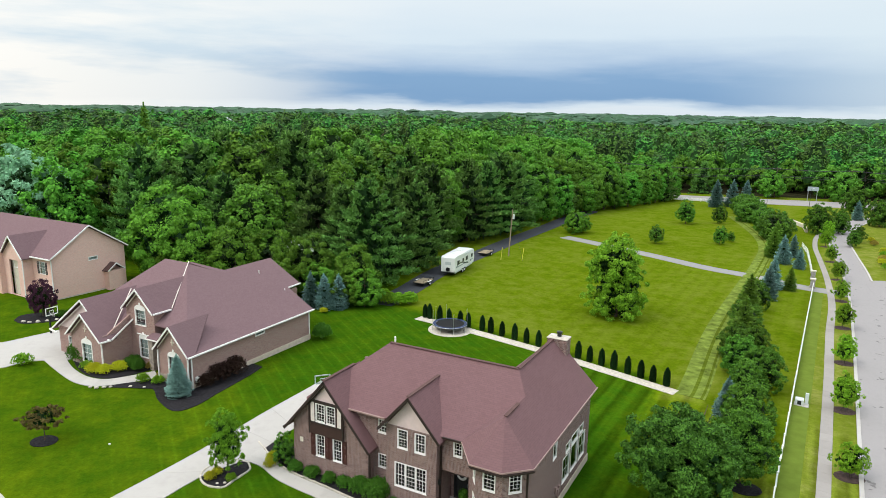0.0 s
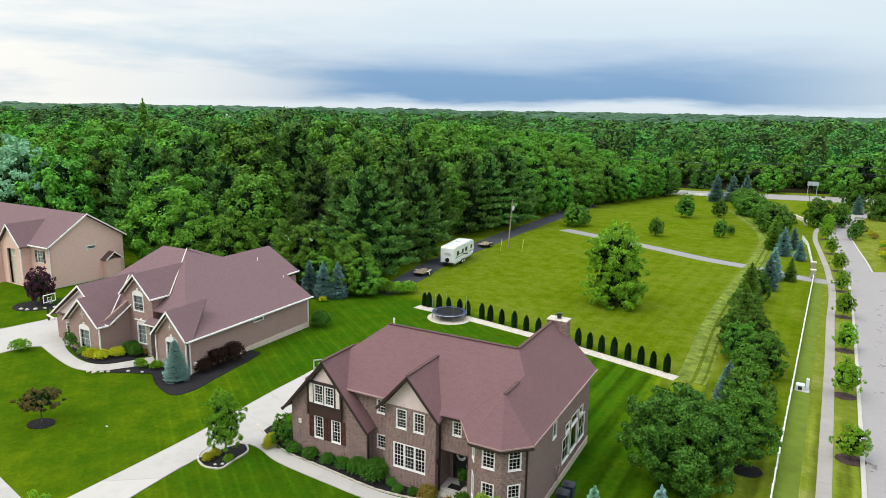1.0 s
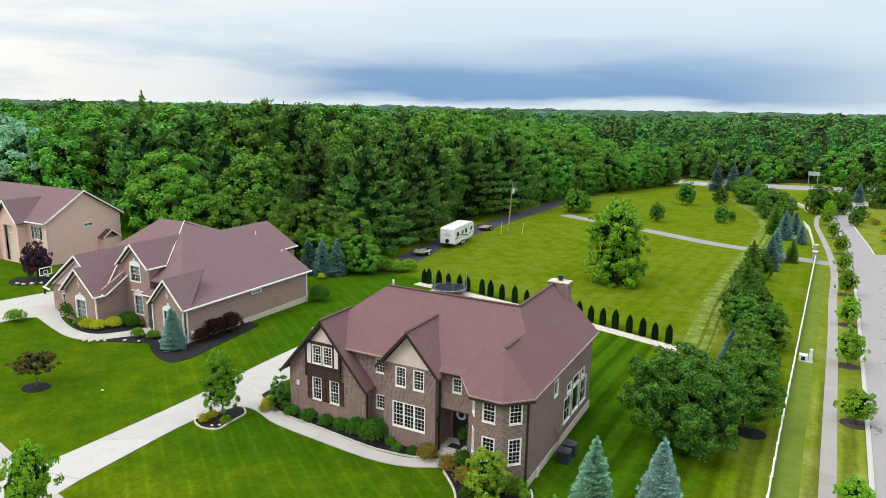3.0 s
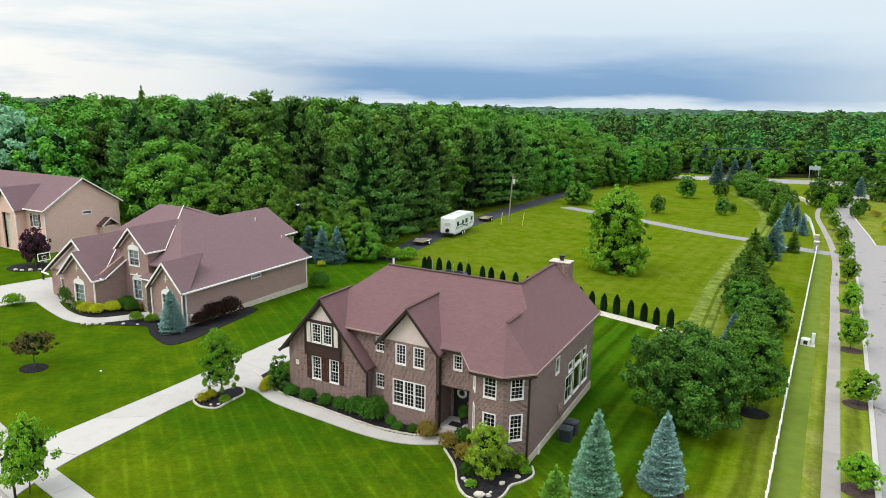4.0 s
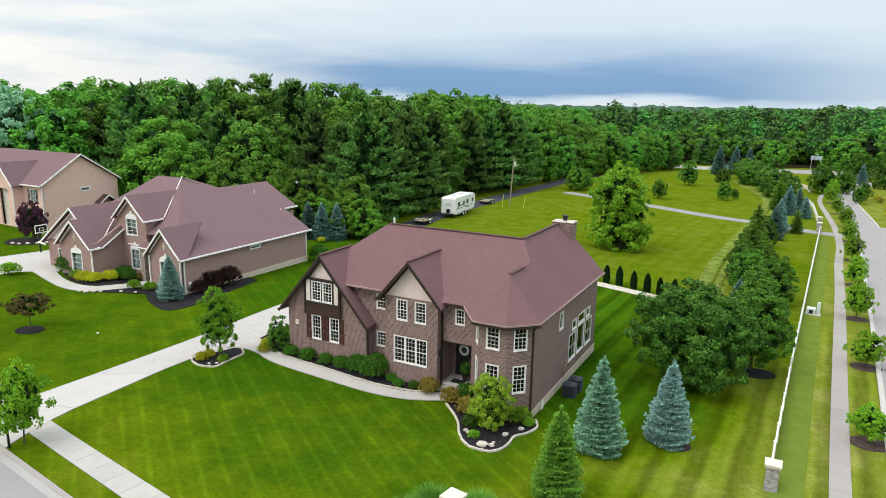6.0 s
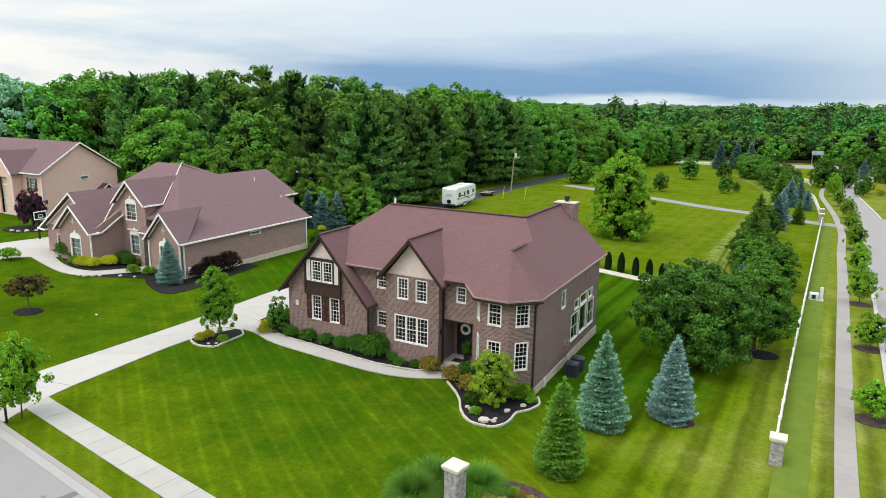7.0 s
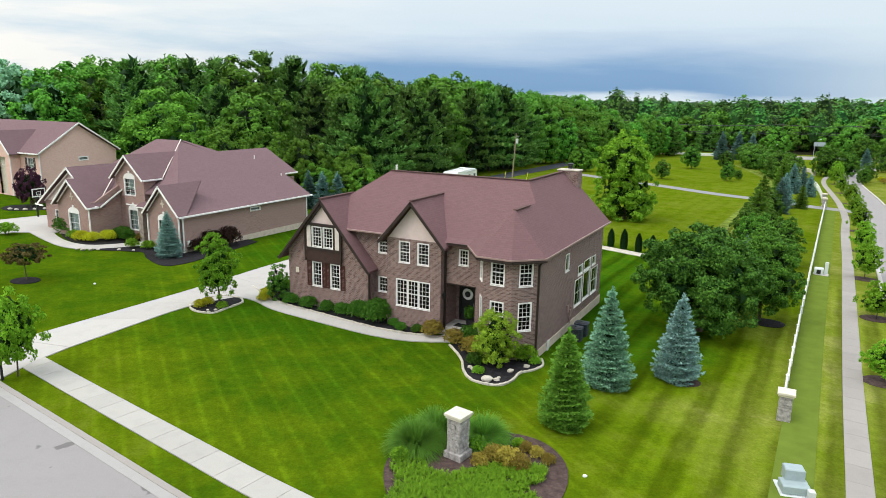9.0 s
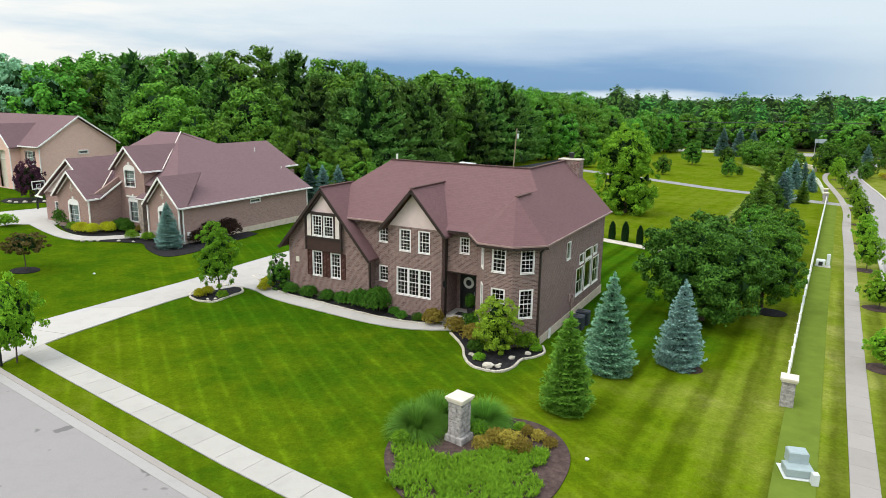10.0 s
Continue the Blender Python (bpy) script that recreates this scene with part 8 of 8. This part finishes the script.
# ---- loose things ----
def travel_trailer():
    m = pose(0.5, 105.0, land(0.5, 105.0) + 0.02, 0, 0, 68.5)
    t = thing("travel_trailer", m, "white travel trailer parked on the dark drive", "travel trailer")
    # x runs along the trailer, rear at x = 0
    side = [(0.0, 0.75), (0.0, 3.05), (0.25, 3.25), (8.2, 3.25), (9.1, 2.9), (9.3, 1.6), (8.9, 0.75)]
    b = Build()
    for w0, w1 in ((-1.22, 1.22),):
        L, Rr = [(x, w0, z) for x, z in side], [(x, w1, z) for x, z in side]
        b.face(L[::-1])
        b.face(Rr)
        for k in range(len(side)):
            j = (k + 1) % len(side)
            b.face([L[k], L[j], Rr[j], Rr[k]])
    part("body", b, RV_WHITE, t, "white ribbed body")
    for sy in (-1.235, 1.235):
        wave = Build()
        for k in range(12):
            x0, x1 = 0.6 + k * 0.6, 1.2 + k * 0.6
            za, zb2 = 1.45 + 0.35 * math.sin(k * 0.5), 1.45 + 0.35 * math.sin((k + 1) * 0.5)
            wave.face([(x0, sy, za), (x1, sy, zb2), (x1, sy, zb2 + 0.16), (x0, sy, za + 0.16)])
        part("stripe", wave, DARK, t, "dark swooping side stripe")
    part("skirt", Build().box(0.2, -1.15, 0.5, 8.6, 1.15, 0.78), UTIL_LIGHT, t)
    for x, w, z, h in ((1.0, 0.9, 1.75, 0.7), (3.4, 0.7, 1.8, 0.6), (5.0, 0.9, 1.75, 0.7), (7.6, 0.8, 1.8, 0.6)):
        win = part("window", Build().bevel_box(x, -1.25, z, x + w, -1.215, z + h, 0.01), DARK, t, "dark tinted window")
        part("frame", Build().box(x - 0.04, -1.24, z - 0.04, x + w + 0.04, -1.222, z), UTIL_LIGHT, win)
    part("door", Build().bevel_box(6.3, -1.25, 0.95, 7.0, -1.216, 2.85, 0.015), RV_WHITE, t)
    part("stripe", Build().box(0.4, -1.232, 1.35, 8.8, -1.222, 1.5), UTIL_GREEN, t, "grey-blue side stripe")
    part("rear_window", Build().bevel_box(-0.03, -0.5, 1.9, 0.0, 0.5, 2.4, 0.01), UTIL_LIGHT, t)
    part("rear_bumper", Build().bevel_box(-0.25, -1.1, 0.6, 0.0, 1.1, 0.72, 0.02), DARK, t)
    sp = part("spare_wheel", Build().tube((-0.2, 0.0, 1.15), (-0.02, 0.0, 1.15), 0.33, n=16), RUBBER, t)
    for x in (3.6, 4.5):
        for y in (-1.12, 1.12):
            w = part("wheel", Build().tube((x, y - 0.11, 0.36), (x, y + 0.11, 0.36), 0.37, n=18), RUBBER, t)
            part("rim", Build().tube((x, y - 0.125 if y < 0 else y + 0.105, 0.36), (x, y - 0.105 if y < 0 else y + 0.125, 0.36), 0.22, n=14), FENCE_WHITE, w)
    part("roof_vent", Build().bevel_box(2.4, -0.3, 3.24, 3.0, 0.3, 3.4, 0.03), RV_WHITE, t)
    part("air_conditioner", Build().bevel_box(4.8, -0.4, 3.24, 5.9, 0.4, 3.55, 0.08), RV_WHITE, t)
    part("awning", Build().tube((4.2, -1.32, 2.95), (8.4, -1.32, 2.95), 0.07, n=8), UTIL_LIGHT, t)
    part("tongue", Build().beam((8.9, -0.6, 0.6), (10.2, 0, 0.6), 0.08, 0.1).beam((8.9, 0.6, 0.6), (10.2, 0, 0.6), 0.08, 0.1), DARK, t)
    part("jack", Build().tube((9.9, 0, 0.05), (9.9, 0, 1.0), 0.05), STEEL, t)


def flat_trailer(x, y, turn, label, load):
    m = pose(x, y, land(x, y) + 0.05, 0, 0, turn)
    t = thing("utility_trailer", m, label, "trailer", "flat trailers")
    for k in range(5):
        part("plank", Build().bevel_box(-1.6, -0.9 + k * 0.36, 0.55, 1.6, -0.56 + k * 0.36, 0.6, 0.008), WOOD, t)
    part("frame", Build().box(-1.6, -0.95, 0.42, 1.6, -0.88, 0.54).box(-1.6, 0.88, 0.42, 1.6, 0.95, 0.54).box(-1.6, -0.88, 0.42, -1.52, 0.88, 0.54).box(1.52, -0.88, 0.42, 1.6, 0.88, 0.54), DARK, t)
    part("tongue", Build().beam((1.6, -0.5, 0.54), (2.8, 0, 0.54), 0.07, 0.1).beam((1.6, 0.5, 0.54), (2.8, 0, 0.54), 0.07, 0.1), DARK, t)
    rail = Build()
    for yy in (-0.92, 0.92):
        rail.beam((-1.6, yy, 0.95), (1.6, yy, 0.95), 0.04, 0.04)
        for xx in (-1.58, 0, 1.58):
            rail.box(xx - 0.02, yy - 0.02, 0.54, xx + 0.02, yy + 0.02, 0.95)
    part("rail", rail, DARK, t)
    for yy in (-1.06, 1.06):
        w = part("wheel", Build().tube((0, yy - 0.1, 0.3), (0, yy + 0.1, 0.3), 0.32, n=16), RUBBER, t)
        part("rim", Build().tube((0, yy - 0.11, 0.3), (0, yy + 0.11, 0.3), 0.17, n=12), FENCE_WHITE, w)
        part("fender", Build().bevel_box(-0.45, yy - 0.12, 0.62, 0.45, yy + 0.12, 0.68, 0.02), FENCE_WHITE if load else DARK, t)


YELLOW = plain("yellow_plastic", (0.55, 0.50, 0.05), 0.5, 0.3)


def service_pole():
    x, y = 11.9, 122.5
    p = thing("utility_pole", pose(x, y, land(x, y), 0, 3.2, 0), "leaning wooden service pole with a lamp and stays", "utility pole")
    part("pole", Build().tube((0, 0, -0.5), (0, 0, 8.9), 0.14, 0.10, 10), WOOD, p)
    part("transformer", Build().lathe([(0.16, 7.1), (0.2, 7.15), (0.2, 7.9), (0.1, 8.0)], 12, 0.28, -0.1), UTIL_LIGHT, p, "pale transformer can")
    part("bracket", Build().beam((0, 0, 8.3), (0.6, -0.2, 8.45), 0.05, 0.05), STEEL, p)
    part("guy_wire", Build().tube((0, 0, 7.6), (-1.8, -3.6, 0), 0.012, n=5).tube((0, 0, 7.6), (2.3, -3.4, 0), 0.012, n=5), DARK, p)
    for gx, gy in ((10.2, 119.0), (14.1, 119.3)):
        s = Build().tube((0, 0, -0.1), (0.35 if gx > 12 else 0.25, 0.6, 2.2), 0.05, n=8)
        solid("guy_guard", s, YELLOW, "yellow plastic guard on a stay wire", "guy guard", "stay guards", m=pose(gx, gy, land(gx, gy)))




def trampoline():
    x, y = 0.75, 78.0
    z = land(x, y)
    ring = [(x + 2.7 * math.cos(a), y + 2.7 * math.sin(a)) for a in np.linspace(0, 2 * math.pi, 24, endpoint=False)]
    bed("trampoline_pad", ring, PALE_STONE, "pale round gravel pad under the trampoline", 0.04)
    t = thing("trampoline", pose(x, y, z + 0.04), "round dark blue trampoline with bare enclosure poles", "trampoline")
    part("bed", Build().lathe([(1.75, 0.78), (1.75, 0.80), (0.01, 0.76)], 28), RUBBER, t, "black jumping mat")
    b = Build()
    n = 28
    for k in range(n):
        a0, a1 = 2 * math.pi * k / n, 2 * math.pi * (k + 1) / n
        for (r0, z0), (r1, z1) in (((1.76, 0.83), (2.1, 0.85)), ((2.1, 0.85), (2.14, 0.74))):
            b.face([(r0 * math.cos(a0), r0 * math.sin(a0), z0), (r1 * math.cos(a0), r1 * math.sin(a0), z1), (r1 * math.cos(a1), r1 * math.sin(a1), z1), (r0 * math.cos(a1), r0 * math.sin(a1), z0)])
    part("safety_pad", b, BLUE_PAD, t, "dark blue safety pad")
    f = Build()
    for k in range(n):
        a0, a1 = 2 * math.pi * k / n, 2 * math.pi * (k + 1) / n
        f.tube((2.12 * math.cos(a0), 2.12 * math.sin(a0), 0.8), (2.12 * math.cos(a1), 2.12 * math.sin(a1), 0.8), 0.03, n=6)
    part("rim", f, STEEL, t)
    for k in range(8):
        a = 2 * math.pi * k / 8 + 0.2
        c, s = math.cos(a), math.sin(a)
        part("leg", Build().tube((2.12 * c, 2.12 * s, 0.0), (2.12 * c, 2.12 * s, 0.8), 0.03, n=6), STEEL, t)
        if k % 2 == 0 or k == 3:
            part("pole", Build().tube((2.17 * c, 2.17 * s, 0.1), (2.12 * c, 2.12 * s, 2.6), 0.025, n=6), STEEL, t, "grey enclosure pole")


def basketball_hoop(x, y, turn, label, size=1.0):
    t = thing("basketball_hoop", pose(x, y, land(x, y), 0, 0, turn) @ Matrix.Diagonal((size, size, size, 1)), label, "basketball hoop", "basketball hoops")
    part("post", Build().bevel_box(-0.09, 0.5, -0.3, 0.09, 0.68, 3.0, 0.02), DARK, t)
    part("arm", Build().beam((0, 0.6, 3.0), (0, 0.05, 3.5), 0.1, 0.12).beam((0, 0.6, 2.6), (0, 0.05, 3.1), 0.1, 0.12), DARK, t)
    part("backboard", Build().box(-0.9, -0.01, 2.9, 0.9, 0.02, 3.95), GLASS, t, "clear backboard with white frame")
    fr = Build()
    for x0, z0, x1, z1 in ((-0.94, 2.86, 0.94, 3.0), (-0.94, 3.86, 0.94, 4.0), (-0.94, 3.0, -0.81, 3.86), (0.81, 3.0, 0.94, 3.86), (-0.32, 3.1, 0.32, 3.16), (-0.32, 3.5, 0.32, 3.56), (-0.32, 3.16, -0.26, 3.5), (0.26, 3.16, 0.32, 3.5)):
        fr.box(x0, -0.035, z0, x1, -0.012, z1)
    part("board_frame", fr, FENCE_WHITE, t)
    rim = Build()
    for k in range(14):
        a0, a1 = 2 * math.pi * k / 14, 2 * math.pi * (k + 1) / 14
        rim.tube((0.23 * math.cos(a0), -0.3 + 0.23 * math.sin(a0), 3.05), (0.23 * math.cos(a1), -0.3 + 0.23 * math.sin(a1), 3.05), 0.012, n=5)
    part("rim", rim, SHUTTER_RED, t)
    net = Build()
    for k in range(10):
        a = 2 * math.pi * k / 10
        net.tube((0.22 * math.cos(a), -0.3 + 0.22 * math.sin(a), 3.05), (0.13 * math.cos(a + 0.5), -0.3 + 0.13 * math.sin(a + 0.5), 2.65), 0.008, n=4)
    part("net", net, FENCE_WHITE, t)
    part("pad", Build().bevel_box(-0.4, 0.3, -0.1, 0.4, 0.9, 0.06, 0.02), CONCRETE, t)


def mailbox():
    x, y = -22.35, 31.0
    t = thing("mailbox", pose(x, y, land(x, y), 0, 0, -36), "black mailbox on a black post by the kerb", "mailbox")
    part("post", Build().bevel_box(-0.05, -0.05, -0.2, 0.05, 0.05, 1.25, 0.01), DARK, t)
    b = Build()
    n = 8
    prof = [(-0.13, 1.12), (0.13, 1.12)] + [(0.13 * math.cos(math.pi * k / n), 1.27 + 0.13 * math.sin(math.pi * k / n)) for k in range(n + 1)]
    A, C = [(px, -0.42, pz) for px, pz in prof], [(px, 0.18, pz) for px, pz in prof]
    b.face(A[::-1] if False else A)
    b.face(C[::-1])
    for k in range(len(prof)):
        j = (k + 1) % len(prof)
        b.face([A[j], A[k], C[k], C[j]])
    part("box", b, DARK, t)
    part("arm", Build().box(-0.04, -0.45, 1.05, 0.04, 0.2, 1.12), DARK, t)
    part("flag", Build().box(0.135, -0.2, 1.25, 0.145, -0.05, 1.36), SHUTTER_RED, t)


def power_line():
    pts = [(60, 252), (118, 240), (142, 235), (200, 219)]
    tops = []
    for k, (x, y) in enumerate(pts):
        p = thing("utility_pole", pose(x, y, land(x, y), 0, 0, -15), "brown wooden power pole with a crossarm beside the highway", "utility pole", "power poles")
        part("pole", Build().tube((0, 0, -0.5), (0, 0, 11.0), 0.17, 0.12, 8), BARK, p)
        part("crossarm", Build().box(-1.2, -0.06, 10.2, 1.2, 0.06, 10.35), BARK, p)
        for dx in (-1.1, 0.0, 1.1):
            part("insulator", Build().lathe([(0.05, 10.35), (0.06, 10.42), (0.03, 10.5)], 8, dx, 0), FENCE_WHITE, p)
        tops.append((x, y, land(x, y)))
    for h, dx in ((10.5, -1.1), (10.5, 1.1), (8.2, 0.0), (7.6, 0.0)):
        for k, (a, b) in enumerate(zip(tops, tops[1:])):
            w = Build()
            n = 10
            d = Vector((b[0] - a[0], b[1] - a[1], 0)).normalized()
            side = Vector((-d.y, d.x, 0)) * 0.06
            lift = Vector((0, 0, 0.06))
            rings = []
            for i in range(n + 1):
                f = i / n
                q = Vector((a[0] + (b[0] - a[0]) * f + dx * 0.3, a[1] + (b[1] - a[1]) * f + dx, a[2] + (b[2] - a[2]) * f + h - 1.2 * 4 * f * (1 - f) * (math.dist(a, b) / 60)))
                rings.append([q + side, q + lift, q - side, q - lift])
            for lo, hi in zip(rings, rings[1:]):
                for i in range(4):
                    w.face([lo[i], lo[(i + 1) % 4], hi[(i + 1) % 4], hi[i]])
            solid("power_cable", w, DARK, "dark overhead cable between power poles", "cable", "power cables")


def road_furniture():
    x, y = 127.5, 232
    s = thing("road_sign", pose(x, y, land(x, y), 0, 0, -20), "large pale road sign on two posts by the highway", "sign")
    part("post", Build().tube((-1.6, 0, -0.3), (-1.6, 0, 4.9), 0.1).tube((1.2, 0, -0.3), (1.2, 0, 4.9), 0.1), STEEL, s)
    part("panel", Build().bevel_box(-1.9, -0.1, 3.6, 1.6, 0.02, 5.0, 0.03), UTIL_GREEN, s, "grey-green sign panel")
    for x, y, h in ((112, 205, 7.0), (96, 199, 5.5)):
        p = thing("street_lamp", pose(x, y, land(x, y), 0, 0, 30), "slim dark street lamp near the junction", "street lamp", "street lamps")
        part("pole", Build().tube((0, 0, -0.3), (0, 0, h), 0.07, 0.05), DARK, p)
        part("arm", Build().beam((0, 0, h), (1.2, 0, h + 0.2), 0.06, 0.06), DARK, p)
        part("head", Build().bevel_box(0.9, -0.12, h + 0.12, 1.6, 0.12, h + 0.26, 0.03), UTIL_LIGHT, p)
    # stone entrance walls with beds where the side road leaves the highway
    for k, (pts, n) in enumerate((([(92, 168), (95, 175), (96, 184)], 0), ([(108, 152), (114, 158), (122, 162)], 1))):
        w = Build()
        ln = resample(pts, 1.0)
        strip(w, offset_line(ln, -0.3), offset_line(ln, 0.3), 0.9)
        solid("entrance_wall", w, LIMESTONE, "low pale stone wall beside the side road", "wall", "entrance walls")
    for x, y, k in ((88.2, 131.5, "gold"), (90.5, 134.8, "rust"), (86.0, 126.5, "lime"), (93, 138.5, "lime"), (99, 151.5, "rust"), (101, 156, "gold"), (84.2, 122.0, "lime"), (95.8, 143.0, "gold"), (91.5, 131.0, "rust")):
        shrub(k, x, y, 1.5, "low bright shrub on the far side of the side road", "roadside shrubs")


def outbuildings():
    def hut(x, y, turn, w, d, h, rise, wall_m, roof_m, label):
        t = thing("house", pose(x, y, land(x, y), 0, 0, turn), label, "house", "distant houses")
        part("wall", Build().box(-w / 2, -d / 2, -1, w / 2, d / 2, h), wall_m, t)
        part("gable", gable_wall([(-w / 2, -d / 2, h), (w / 2, -d / 2, h), (0, -d / 2, h + rise)], (1, 0)), wall_m, t)
        part("roof", Build().slab([(-w / 2 - 0.4, -d / 2 - 0.4, h - 0.2), (0, -d / 2 - 0.4, h + rise + 0.1), (0, d / 2 + 0.4, h + rise + 0.1), (-w / 2 - 0.4, d / 2 + 0.4, h - 0.2)]), roof_m, t)
        part("roof", Build().slab([(0, -d / 2 - 0.4, h + rise + 0.1), (w / 2 + 0.4, -d / 2 - 0.4, h - 0.2), (w / 2 + 0.4, d / 2 + 0.4, h - 0.2), (0, d / 2 + 0.4, h + rise + 0.1)]), roof_m, t)
        for sx in (-1, 1):
            part("window", Build().bevel_box(sx * w / 4 - 0.5, -d / 2 - 0.05, h - 2.2, sx * w / 4 + 0.5, -d / 2, h - 0.8, 0.02), DARK, t)
    hut(-22.5, 100.5, 25, 4, 6, 4.4, 1.0, FENCE_WHITE, UTIL_LIGHT, "pale metal roofed shed among the trees")
    hut(-27, 305, 10, 11, 16, 12.5, 4.0, BROWN_PANEL, CAP_BROWN, "brown gabled barn standing above the far trees")
    hut(-148, 455, 15, 9, 12, 14.0, 3.0, FENCE_WHITE, UTIL_LIGHT, "white house among the far trees")


travel_trailer()
flat_trailer(-3.3, 99.3, 63, "small flat trailer with a wooden deck on the drive", True)
flat_trailer(7.6, 122.6, 64, "small dark flat trailer parked on the drive", False)
service_pole()
trampoline()
basketball_hoop(-43.65, 70.3, 66, "basketball hoop with a clear board by the neighbour's drive", 0.79)
basketball_hoop(-10.8, 55.6, 200, "basketball hoop with a white-framed board behind the garage", 0.74)
mailbox()
power_line()
road_furniture()
outbuildings()
for x, y in ((-25.9, 47.0), (5.6, 23.3)):
    b = Build()
    boulder(b, 0, 0, 0.03, 0.08, 0.8, 7)
    solid("ball", b, FENCE_WHITE, "small white ball lying on the lawn", "ball", m=pose(x, y, land(x, y)))
